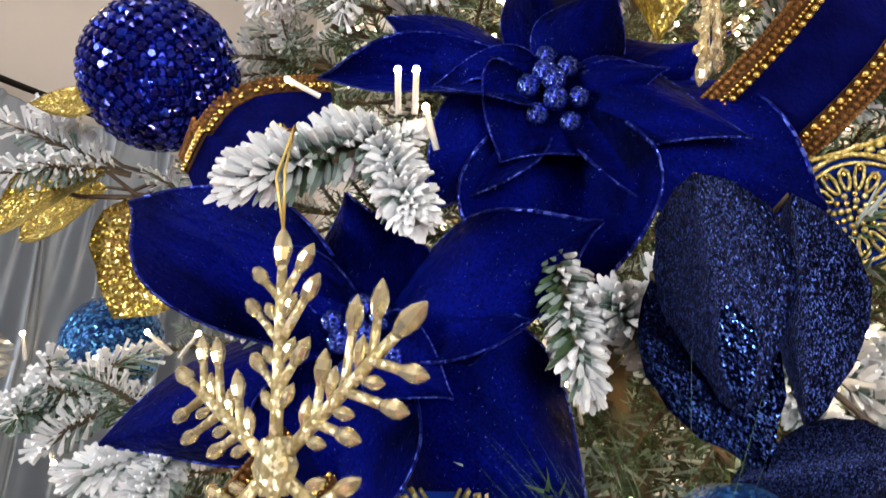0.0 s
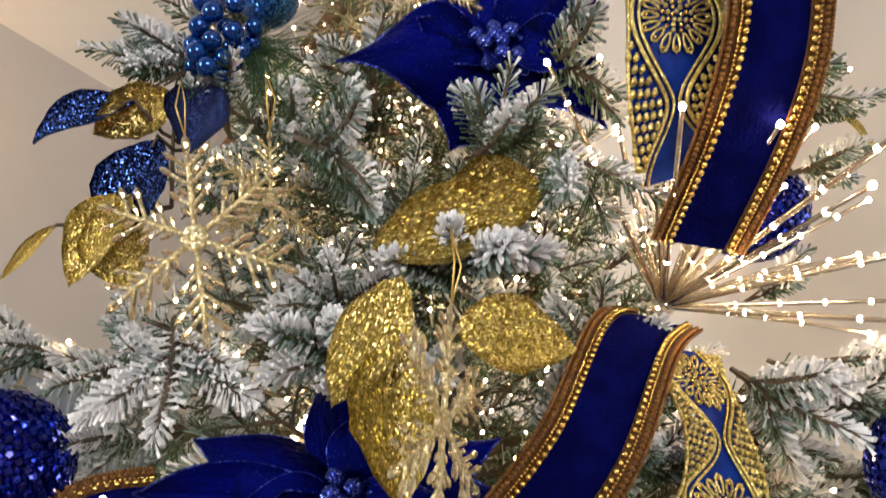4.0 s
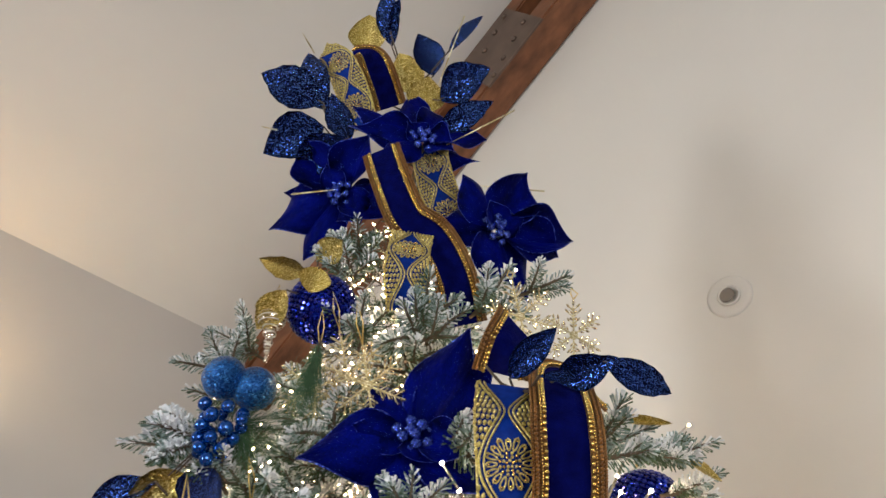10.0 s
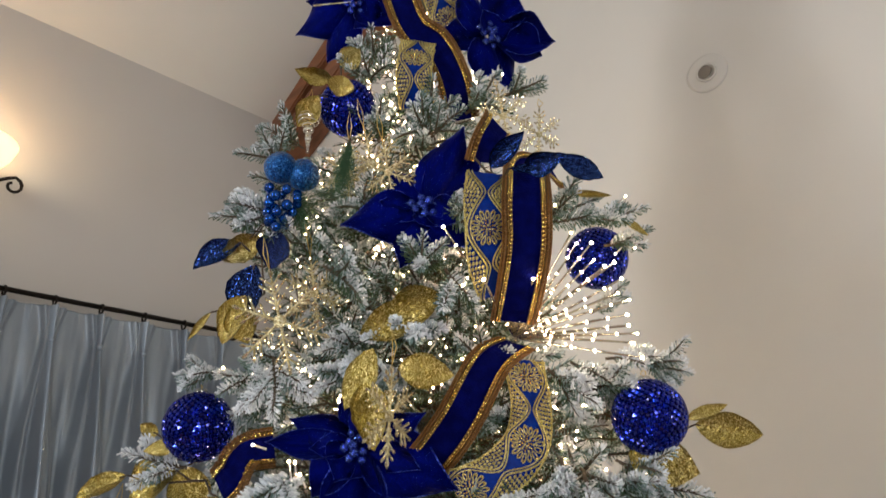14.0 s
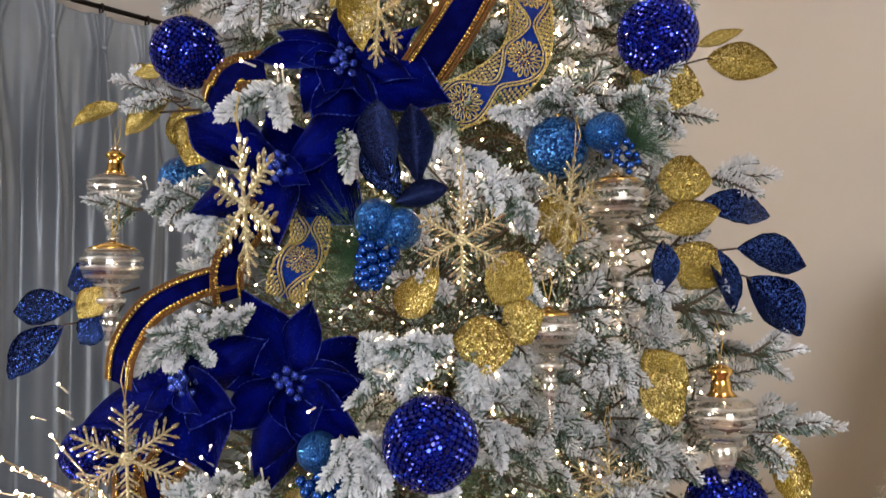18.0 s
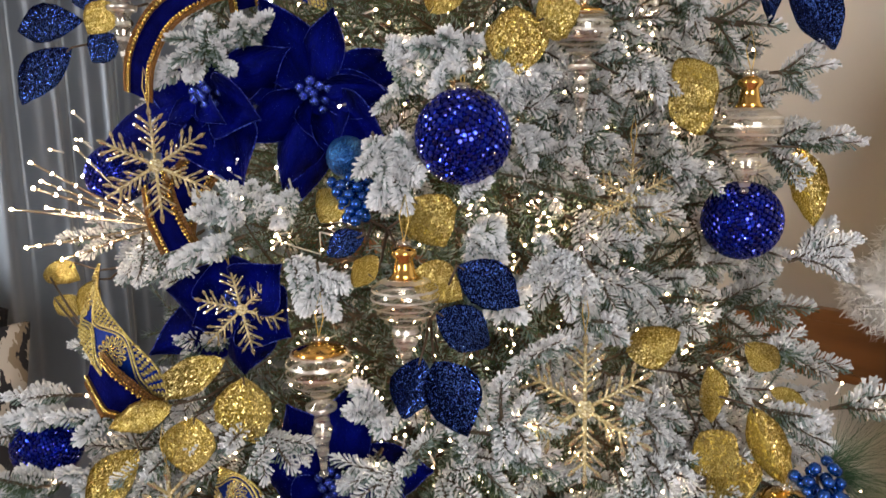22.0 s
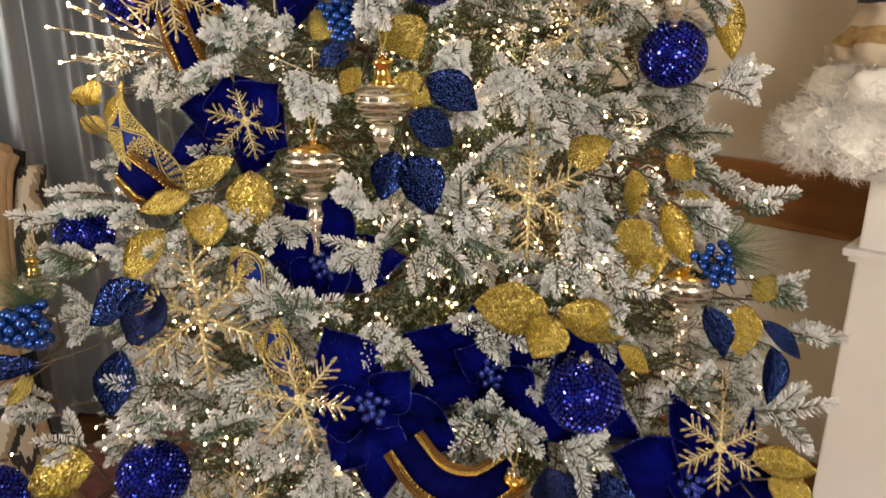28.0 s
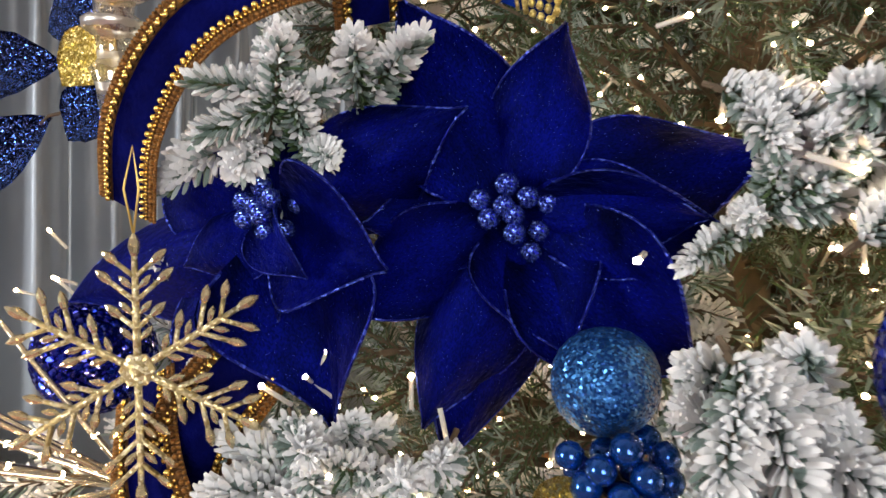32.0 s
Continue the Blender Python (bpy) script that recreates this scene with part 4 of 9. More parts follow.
def ball_ornament(place, r, spin, label):
    ob = empty("ball_ornament", label, "ornament", "blue faceted ball ornaments", Matrix.Translation(place) @ Matrix.Rotation(radians(spin), 4, "Z"))
    for nm, me in zip(("body", "sequins", "cap", "loop"), BALL_PARTS):
        p = part(nm, me, ob, Matrix.Scale(r, 4))
        if nm == "sequins":
            tagged(p, "small faceted blue sequins", kind="stuff")
    return ob


def turned(name, prof, m, n=28):
    b = bmesh.new()
    lathe(b, prof, n)
    return mesh(name, b, m)


# profiles of the two kinds of drop, one unit long and hanging down from z = 0
DROP_A = {
    "cap": turned("cap", [(0.025, 0.0), (0.045, -0.01), (0.05, -0.04), (0.03, -0.05)], M_CLEAR, 16),
    "shoulder": turned("shoulder", [(0.03, -0.045), (0.07, -0.06), (0.14, -0.085), (0.188, -0.115)], M_GOLD),
    "bulb": turned("bulb", [(0.182, -0.110), (0.208, -0.14), (0.224, -0.19), (0.222, -0.25), (0.19, -0.32), (0.12, -0.375), (0.073, -0.41)], M_MERCURY, 36),
    "tail": turned("tail", [(0.070, -0.405), (0.064, -0.45), (0.105, -0.48), (0.102, -0.505), (0.058, -0.54), (0.050, -0.61), (0.078, -0.645), (0.055, -0.70), (0.040, -0.80), (0.022, -0.92), (0.02, -0.94)], M_CLEAR),
    "finial": turned("finial", [(0.014, -0.935), (0.034, -0.955), (0.036, -0.975), (0.012, -1.0)], M_CLEAR, 14),
}
DROP_B = {
    "cap": turned("cap", [(0.04, 0.0), (0.06, -0.015), (0.062, -0.05), (0.04, -0.06)], M_CLEAR, 16),
    "neck": turned("neck", [(0.045, -0.055), (0.095, -0.085), (0.10, -0.115), (0.065, -0.15), (0.075, -0.20), (0.085, -0.26), (0.12, -0.30)], M_GOLD),
    "bulb": turned("bulb", [(0.118, -0.298), (0.20, -0.325), (0.255, -0.37), (0.266, -0.43), (0.258, -0.50), (0.22, -0.57), (0.16, -0.64), (0.095, -0.67)], M_MERCURY, 36),
    "tail": turned("tail", [(0.092, -0.665), (0.10, -0.70), (0.115, -0.74), (0.085, -0.83), (0.045, -0.91), (0.03, -0.94)], M_CLEAR),
    "finial": turned("finial", [(0.02, -0.935), (0.042, -0.96), (0.036, -0.985), (0.012, -1.0)], M_CLEAR, 14),
}


def drop_ornament(kind, top, length, string, label):
    """A glass drop hung by a gold string from a twig a little above its cap."""
    ob = empty("drop_ornament", label, "ornament", "silvered glass drops", Matrix.Translation(top))
    for nm, me in (DROP_A if kind == "A" else DROP_B).items():
        part(nm, me, ob, Matrix.Scale(length, 4))
    b = bmesh.new()
    tube(b, [(0.0, 0, -0.004), (0.006, 0.004, string * 0.4), (0.002, 0.012, string), (-0.005, 0.008, string * 0.5), (0.0, 0, -0.004)], 0.0007, 5)
    part("string", mesh("string", b, M_STRING), ob)
    return ob


def gem_mesh():
    """A cut drop one unit long along y."""
    b = bmesh.new()
    lathe(b, [(0.05, 0.0), (0.16, 0.25), (0.215, 0.5), (0.17, 0.75), (0.07, 0.93), (0.015, 1.0)], 8, m=Matrix.Rotation(radians(-90), 4, "X"))
    return mesh("gem", b, M_CRYSTAL, smooth=False)


GEM = gem_mesh()
GEM_SPOTS = [(0.0, 0.81, 0.0, 0.18)]
bm = bmesh.new()
tube(bm, [(0, 0.06, 0), (0, 0.30, 0), (0, 0.50, 0), (0, 0.68, 0), (0, 0.84, 0)], [0.029, 0.029, 0.027, 0.025, 0.022], 7)
for y_, ln_ in ((0.30, 0.15), (0.50, 0.23), (0.68, 0.17)):
    for s_ in (-1, 1):
        d_ = Vector((s_ * 0.74, 0.67, 0))
        e_ = Vector((0, y_, 0)) + d_ * ln_
        bm.verts.ensure_lookup_table()
        known = len(bm.verts)
        tube(bm, [(0, y_, 0), tuple(e_)], [0.024, 0.019], 6)
        bm.verts.ensure_lookup_table()
        # weld the twig's foot to the arm, so that the arm is one casting
        a_ = min(bm.verts[known:], key=lambda v: (v.co - Vector((s_ * 0.036, y_, 0))).length)
        c_ = min(bm.verts[:35], key=lambda v: (v.co - Vector((s_ * 0.036, y_, 0))).length)
        a_.co = c_.co
        bmesh.ops.pointmerge(bm, verts=[a_, c_], merge_co=c_.co)
        GEM_SPOTS.append((e_.x - d_.x * 0.03, e_.y - d_.y * 0.03, -s_ * 47.8, 0.145))
for y_ in (0.22, 0.41, 0.60):
    for s_ in (-1, 1):
        GEM_SPOTS.append((s_ * 0.025, y_, -s_ * 42.0, 0.115))
FLAKE_ARM = mesh("arm", bm, M_CHAMPAGNE)
bm = bmesh.new()
lathe(bm, [(0.02, -0.05), (0.13, -0.025), (0.13, 0.025), (0.02, 0.05)], 6)
FLAKE_HUB = mesh("hub", bm, M_CHAMPAGNE, smooth=False)


def snowflake(place, face, spin, size, label, string=0.05):
    ob = empty("snowflake_ornament", label, "ornament", "champagne snowflakes", aim(place, face, spin))
    r = size / 2
    for k in range(6):
        arm = part("arm", FLAKE_ARM, ob, Matrix.Rotation(radians(60 * k), 4, "Z") @ Matrix.Scale(r, 4))
        for x, y, turn, ln in GEM_SPOTS:
            part("gem", GEM, arm, Matrix.Translation((x, y, 0)) @ Matrix.Rotation(radians(turn), 4, "Z") @ Matrix.Scale(ln * 1.15, 4))
    part("hub", FLAKE_HUB, ob, Matrix.Scale(r, 4))
    b = bmesh.new()
    tube(b, [(0, r * 1.0, 0), (0.004, r + string * 0.5, 0.003), (0.0, r + string, -0.004), (-0.004, r + string * 0.5, 0.002), (0, r, 0)], 0.0007, 5)
    part("string", mesh("string", b, M_STRING), ob)
    return ob


def smooth_path(pts, n):
    """Points along a soft curve through the given ones."""
    pts = [Vector(p) for p in pts]
    out = []
    for i in range(len(pts) - 1):
        p0, p1, p2, p3 = pts[max(i - 1, 0)], pts[i], pts[i + 1], pts[min(i + 2, len(pts) - 1)]
        for k in range(n):
            t = k / n
            out.append(0.5 * ((2 * p1) + (p2 - p0) * t + (2 * p0 - 5 * p1 + 4 * p2 - p3) * t * t + (3 * p1 - p0 - 3 * p2 + p3) * t ** 3))
    out.append(pts[-1])
    return out


def band(pts, faces, n=10):
    """A frame that runs along a ribbon: centre, side and face at even lengths; returns a function of (metres along, across, lift) and the length."""
    c = smooth_path(pts, n)
    f = smooth_path(faces, n)
    cum = [0.0]
    for a, b in zip(c, c[1:]):
        cum.append(cum[-1] + (b - a).length)

    def at(s, v, h=0.0):
        s = min(max(s, 0.0), cum[-1])
        k = 0
        while k < len(cum) - 2 and cum[k + 1] < s:
            k += 1
        t = (s - cum[k]) / max(1e-6, cum[k + 1] - cum[k])
        p = c[k].lerp(c[k + 1], t)
        d0 = (c[min(k + 1, len(c) - 1)] - c[max(k - 1, 0)]).normalized()
        d1 = (c[min(k + 2, len(c) - 1)] - c[k]).normalized()
        d = d0.lerp(d1, t).normalized()
        fz = f[k].lerp(f[k + 1], t)
        fz = (fz - d * fz.dot(d)).normalized()
        return p + d.cross(fz) * v + fz * h

    return at, cum[-1]


def strip(at, length, v0, v1, h, m, name, steps):
    b = Batch()
    nv = 4
    for lift in (h, h - 0.0012):
        for i in range(steps + 1):
            for j in range(nv + 1):
                b.v.append(tuple(at(length * i / steps, v0 + (v1 - v0) * j / nv, lift)))
    w = nv + 1
    off = (steps + 1) * w
    for i in range(steps):
        for j in range(nv):
            q = (i * w + j, i * w + j + 1, (i + 1) * w + j + 1, (i + 1) * w + j)
            b.f += [q, tuple(off + x for x in q[::-1])]
            b.i += [0, 0]
        for j in (0, nv):
            p, q = i * w + j, (i + 1) * w + j
            b.f.append((p, q, off + q, off + p))
            b.i.append(0)
    return b.mesh(name, (m,), True)


def bead_row(at, length, v, r, step, m, name, h=0.002):
    b = Batch()
    n = max(2, int(length / step))
    for k in range(n):
        p = at(length * (k + 0.5) / n, v, h)
        o = len(b.v)
        for z, q in ((-0.7, 0.7), (0.0, 1.0), (0.7, 0.7)):
            b.v += [tuple(p + r * Vector((q * math.cos(a), q * math.sin(a), z))) for a in (math.pi / 3 * i for i in range(6))]
        for row in (0, 6):
            for i in range(6):
                j = (i + 1) % 6
                b.f.append((o + row + i, o + row + j, o + row + 6 + j, o + row + 6 + i))
                b.i.append(0)
        b.f += [tuple(o + 12 + i for i in range(6)), tuple(o + 5 - i for i in range(6))]
        b.i += [0, 0]
    return b.mesh(name, (m,), True)




def velvet_ribbon(pts, faces, label, width=0.066):
    """Blue velvet ribbon with a beaded gold braid along both edges."""
    ob = empty("velvet_ribbon", label, "ribbon", "gold-edged velvet ribbons", Matrix.Translation(pts[0]))
    o = Vector(pts[0])
    at, ln = band([Vector(p) - o for p in pts], faces)
    st = max(12, int(ln / 0.008))
    w = width / 2
    part("velvet_band", strip(at, ln, -w * 0.56, w * 0.56, 0.0, M_RIBBON_VELVET, "velvet_band", st), ob)
    for s in (-1, 1):
        part("braid", strip(at, ln, s * w * 0.56, s * w * 0.98, 0.001, M_GOLD_TRIM, "braid", st), ob)
        tagged(part("bead_row", bead_row(at, ln, s * w * 0.62, 0.0023, 0.0054, M_GOLD_BEAD, "bead_row", 0.003), ob), kind="stuff")
        tagged(part("loop_row", bead_row(at, ln, s * w * 0.72, 0.0012, 0.0027, M_GOLD_BEAD, "loop_row", 0.0022), ob), kind="stuff")
        tagged(part("picot_row", bead_row(at, ln, s * w * 0.86, 0.0019, 0.0036, M_COPPER, "picot_row", 0.0016), ob), kind="stuff")
        tagged(part("edge_cord", bead_row(at, ln, s * w * 0.97, 0.0014, 0.0022, M_COPPER, "edge_cord", 0.0012), ob), kind="stuff")
    return ob


def medallion_ribbon(pts, faces, label, width=0.064, pitch=0.105, phase=0.5):
    """Bright blue satin ribbon embroidered in gold: waving borders that meet between round flowers."""
    ob = empty("medallion_ribbon", label, "ribbon", "gold embroidered ribbons", Matrix.Translation(pts[0]))
    o = Vector(pts[0])
    at, ln = band([Vector(p) - o for p in pts], faces)
    w = width / 2
    st = max(12, int(ln / 0.007))
    part("satin_band", strip(at, ln, -w * 0.93, w * 0.93, 0.0, M_SATIN, "satin_band", st), ob)
    b = Batch()
    n = max(10, int(ln / 0.004))
    # waving double braid on each side, and the lace ground between it and the edge
    for s in (-1, 1):
        for inner, rad in ((0.0, 0.0016), (0.0046, 0.0011)):
            line = []
            for k in range(n + 1):
                q = ln * k / n
                wave = 0.5 + 0.5 * math.cos(2 * math.pi * (q / pitch + phase + 0.5))
                line.append(at(q, s * (w * 0.20 + w * 0.70 * (1 - wave) ** 0.8 - inner), 0.0018))
            b.stem(line, [rad] * (n + 1), 0, 5)
        b.stem([at(ln * k / n, s * w * 0.95, 0.001) for k in range(n + 1)], [0.0014] * (n + 1), 0, 5)
        m_n = max(2, int(ln / 0.0062))
        for k in range(m_n):
            q = ln * (k + 0.5) / m_n
            wave = 0.5 + 0.5 * math.cos(2 * math.pi * (q / pitch + phase + 0.5))
            v_in = w * 0.20 + w * 0.70 * (1 - wave) ** 0.8
            t = v_in + 0.004
            while t < w * 0.95:
                c_ = at(q, s * t, 0.0014)
                e_ = at(q + 0.0045, s * (t + 0.002), 0.0014)
                b.stem([c_, c_.lerp(e_, 0.5) + (at(q, s * t, 0.004) - c_) * 0.5, e_], [0.0012, 0.0024, 0.0012], 0, 5)
                t += 0.0048
    # flowers
    k0 = -phase * pitch
    c = k0 + pitch * math.ceil((0.02 - k0) / pitch)
    while c < ln - 0.01:
        big = width / 0.064
        for k in range(16):
            a = 2 * math.pi * k / 16
            r0, r1 = 0.0115 * big, (0.0245 if k % 2 else 0.0225) * big
            loop = []
            for q in range(9):
                t = 2 * math.pi * q / 8
                rad = r0 + (r1 - r0) * (0.5 - 0.5 * math.cos(t))
                off = 0.0030 * big * math.sin(t) * (0.5 + 0.5 * (rad - r0) / (r1 - r0))
                loop.append(at(c + rad * math.cos(a) - off * math.sin(a), rad * math.sin(a) + off * math.cos(a), 0.002))
            b.stem(loop, [0.0009 * big] * 9, 0, 4)
            b.bead(at(c + (r1 - 0.003) * math.cos(a), (r1 - 0.003) * math.sin(a), 0.002), 0.0013 * big, 1, 5)
        for n_b, r in ((12, 0.0095), (8, 0.0062), (5, 0.0030)):
            for k in range(n_b):
                a = 2 * math.pi * (k + 0.5) / n_b
                b.bead(at(c + r * big * math.cos(a), r * big * math.sin(a), 0.0024), 0.0017 * big, k % 2, 5)
        c += pitch
    emb = part("embroidery", b.mesh("embroidery", (M_GOLD_THREAD, M_GOLD_BEAD), True), ob)
    return ob


def fan_of_lights(hub, face, spread, length, count, seed, label):
    """A burst of thin clear twigs tipped and set with warm lights."""
    ob = empty("light_burst", label, "light", "lit twig bursts", aim(hub, face))
    rnd = random.Random(seed)
    g = Batch()
    for k in range(count):
        a = 2.39996 * k
        th = radians(spread) * math.sqrt((k + 0.5) / count)
        d = Vector((math.sin(th) * math.cos(a), math.sin(th) * math.sin(a), math.cos(th)))
        ln = length * rnd.uniform(0.80, 1.0)
        side = d.orthogonal().normalized() * rnd.uniform(-0.06, 0.06)
        pts = [d * ln * s + side * ln * s * s for s in (0.02, 0.35, 0.7, 1.0)]
        b = Batch()
        b.stem([Vector(p) for p in pts], [0.0024, 0.0022, 0.0019, 0.0015], 0, 6)
        part("twig", b.mesh("twig", (M_CLEAR_TWIG,), True), ob)
        for s in (0.30, 0.48, 0.66, 0.84, 1.0):
            if s < 1 and rnd.random() < 0.22:
                continue
            p = d * ln * s + side * ln * s * s
            g.bead(p, 0.0023, 0)
    tagged(part("bulbs", g.mesh("bulbs", (M_GLOW,)), ob), "tiny glowing bulbs", kind="stuff")
    b = bmesh.new()
    ball(b, (0, 0, 0), 0.010, 2)
    part("hub", mesh("hub", b, M_CLEAR), ob)
    return ob


M_CLEAR_TWIG = mat("silvered_twig", (0.62, 0.55, 0.42), 0.2, 0.85)

bm = bmesh.new()
ball(bm, (0, 0, 0), 1.0, 2)
BERRY = mesh("berry", bm, M_BERRY)
bm = bmesh.new()
lathe(bm, [(0.10, -1.0), (0.55, -0.95), (0.92, -0.5), (1.0, -0.05), (0.86, 0.42), (0.60, 0.78), (0.40, 1.02), (0.16, 1.12)], 22)
PEAR = mesh("fruit", bm, M_PEAR)


def berry_pick(place, face, down, berries, pears, size, seed, label, needles=True):
    """Glittered fruit over a drooping bunch of pearl berries, with long dark pine needles."""
    rnd = random.Random(seed)
    f = Vector(face).normalized()
    dn = Vector(down).normalized()
    side = f.cross(dn).normalized()
    ob = empty("berry_pick", label, "berry spray", "peacock blue berry picks", Matrix.Translation(place))
    for k in range(pears):
        p = -dn * size * 0.34 + side * size * 0.27 * (k - (pears - 1) / 2) + f * size * 0.10
        part("fruit", PEAR, ob, Matrix.Translation(p) @ aim((0, 0, 0), (f + dn * rnd.uniform(-0.6, 0.3))) @ Matrix.Scale(0.027, 4))
    for k in range(berries):
        t = k / berries
        p = dn * size * (0.46 * t - 0.12) + side * size * 0.18 * math.sin(2.4 * k) * (1.1 - 0.6 * t) + f * size * (0.16 + 0.12 * math.cos(2.4 * k))
        part("berry", BERRY, ob, Matrix.Translation(p) @ Matrix.Scale(size * rnd.uniform(0.055, 0.067), 4))
    for k in range(6):
        a = rnd.uniform(0, 6.28)
        b = Batch()
        b.stem([Vector((0, 0, 0)), (dn + side * math.cos(a) * 0.4) * size * 0.3, (dn * 0.7 + side * math.cos(a) * 0.3 + f * 0.2) * size * rnd.uniform(0.4, 0.8)], [0.0016, 0.0013, 0.001], 0, 5)
        part("stem", b.mesh("stem", (M_TWIG,)), ob)
    if needles:
        b = Batch()
        lean = side * (1 if seed % 2 else -1)
        for k in range(230):
            d = (lean * rnd.uniform(0.1, 0.9) + dn * rnd.uniform(-0.5, 1.0) + f * rnd.uniform(-0.2, 0.5)).normalized()
            b.needle(lean * size * 0.15 + dn * size * 0.1 * rnd.uniform(-1, 1), d, size * rnd.uniform(0.55, 0.95), 0.0013, 0, False)
        tagged(part("pine_needles", b.mesh("pine_needles", (M_PINE,)), ob), "long dark green pine needles", kind="stuff")
    return ob


def pine_pick(base, end, count, seed, label):
    """A tuft of long dark pine needles that hang from a short twig."""
    rnd = random.Random(seed)
    base, end = Vector(base), Vector(end)
    d = end - base
    ob = empty("pine_pick", label, "pine spray", m=Matrix.Translation(base))
    stem = Batch()
    stem.stem([Vector((0, 0.05, 0.02)), Vector((0, 0, 0)), d * 0.4], [0.002, 0.0018, 0.0012], 0, 6)
    part("stem", stem.mesh("stem", (M_TWIG,)), ob)
    needles = Batch()
    for k in range(count):
        s = 0.42 * rnd.random()
        way = d.normalized() + Vector((rnd.gauss(0, 0.20), rnd.gauss(0, 0.14), rnd.gauss(0, 0.10)))
        needles.needle(d * s, way.normalized(), d.length * rnd.uniform(0.48, 0.66), 0.0011, 0, False)
    tagged(part("pine_needles", needles.mesh("pine_needles", (M_PINE,)), ob), "long dark green pine needles", kind="stuff")
    return ob


def stick(a, b, label="thin champagne glittered stick"):
    ob = bmesh.new()
    d = Vector(b) - Vector(a)
    tube(ob, [Vector((0, 0, 0)), d * 0.5, d], [0.0016, 0.0014, 0.0006], 6)
    st = new("glitter_stick", mesh("glitter_stick", ob, M_CHAMPAGNE))
    st.location = a
    return tagged(st, label, "stick", "glitter sticks")


FAR_SPRIGS = [sprig_mesh(320 + k, 3 + 2 * (k % 2), 0.86 - 0.15 * (k % 3), 98, "thick") for k in range(6)]
SPRIG_N = [0]


HIGH_SPRIGS = [sprig_mesh(330 + k, 3 + 2 * (k % 2), 0.44 - 0.12 * (k % 3), 98, "thick") for k in range(6)]
FINGERS = [plump_sprig(350 + k, 1, 230, 1.05, 0.0175) for k in range(2)]
PLUMP = [plump_sprig(340 + k, 2 + k % 2) for k in range(4)]


def tip(place, d, spin=0.0, size=1.0, near=False, plump=False, finger=False):
    """A flocked branch end of the tree at a given place; it grows along d and joins the trunk's branches behind."""
    SPRIG_N[0] += 1
    d = Vector(d).normalized()
    m_ = Matrix.Translation(-AXIS) @ aim(Vector(place) - d * 0.05 * size, d, spin, size)
    pool = FINGERS if finger else PLUMP if plump or near else HIGH_SPRIGS if place[2] > 2.15 else FAR_SPRIGS
    sp = part("sprig", pool[SPRIG_N[0] % len(pool)], tree, m_)
    return sp



def glass_ball(place, r, label, frosted=False):
    ob = empty("glass_ball", label, "ornament", "peacock blue balls", Matrix.Translation(place))
    b = bmesh.new()
    ball(b, (0, 0, 0), r, 4)
    part("ball", mesh("ball", b, M_FROSTED_BALL if frosted else M_BERRY), ob)
    b = bmesh.new()
    lathe(b, [(r * 0.17, r * 0.96), (r * 0.18, r * 1.05), (r * 0.06, r * 1.1)], 12)
    part("cap", mesh("cap", b, M_GOLD), ob)
    return ob


# ---- trimmings, from the top down ----
poinsettia((0.026, 1.013, 2.934), (0.1, -0.99, -0.05), 0, 0.28, 1, "royal blue velvet poinsettia with glittered rims and a beaded heart", petals=[(78, 0.13, 0.052, 0), (58, 0.142, 0.051, 0), (9, 0.132, 0.061, 0), (-78, 0.116, 0.044, 0), (-105, 0.101, 0.039, 0), (121, 0.077, 0.058, 5), (-112, 0.057, 0.059, 7), (-19, 0.086, 0.049, -3), (44, 0.046, 0.037, 21)])
poinsettia((-0.107, 1.056, 2.848), (-0.36, -0.86, -0.36), 0, 0.28, 2, "royal blue velvet poinsettia with glittered rims and a beaded heart", petals=[(101, 0.142, 0.072, 1), (75, 0.103, 0.056, 7), (140, 0.126, 0.066, 0), (31, 0.135, 0.07, 0), (-32, 0.115, 0.06, 0), (-129, 0.103, 0.059, 5), (-105, 0.083, 0.053, 0), (-154, 0.073, 0.063, 8), (14, 0.057, 0.043, 20)])
poinsettia((0.137, 1.016, 2.735), (0.36, -0.86, -0.36), 0, 0.28, 3, "royal blue velvet poinsettia with glittered rims and a beaded heart", petals=[(-80, 0.148, 0.063, 0), (-93, 0.124, 0.061, -3), (-22, 0.127, 0.069, 0), (38, 0.1, 0.062, -3), (-143, 0.124, 0.059, 0), (176, 0.085, 0.072, 3), (93, 0.083, 0.061, 0), (-57, 0.049, 0.04, 21), (31, 0.048, 0.044, 18)])
poinsettia((0.009, 0.923, 2.329), (0.02, -0.99, -0.13), 0, 0.28, 4, "royal blue velvet poinsettia with glittered rims and a beaded heart", petals=[(-26, 0.147, 0.069, 5), (-40, 0.155, 0.065, -1), (100, 0.127, 0.063, 1), (84, 0.072, 0.043, 16), (157, 0.093, 0.062, -1), (-125, 0.104, 0.066, 1), (-107, 0.072, 0.04, 13), (-149, 0.04, 0.048, 18), (39, 0.082, 0.062, -3)])
poinsettia((-0.095, 0.99, 1.986), (-0.18, -0.98, -0.11), 0, 0.28, 5, "royal blue velvet poinsettia with glittered rims and a beaded heart", petals=[(6, 0.122, 0.047, -3), (66, 0.105, 0.047, 7), (85, 0.137, 0.037, 0), (91, 0.067, 0.032, 10), (150, 0.059, 0.061, 19), (-86, 0.064, 0.028, 18), (-111, 0.109, 0.041, 15), (-115, 0.156, 0.08, 1), (-68, 0.106, 0.042, -1), (-26, 0.075, 0.048, 3), (-178, 0.135, 0.088, -6), (134, 0.096, 0.056, -5)])
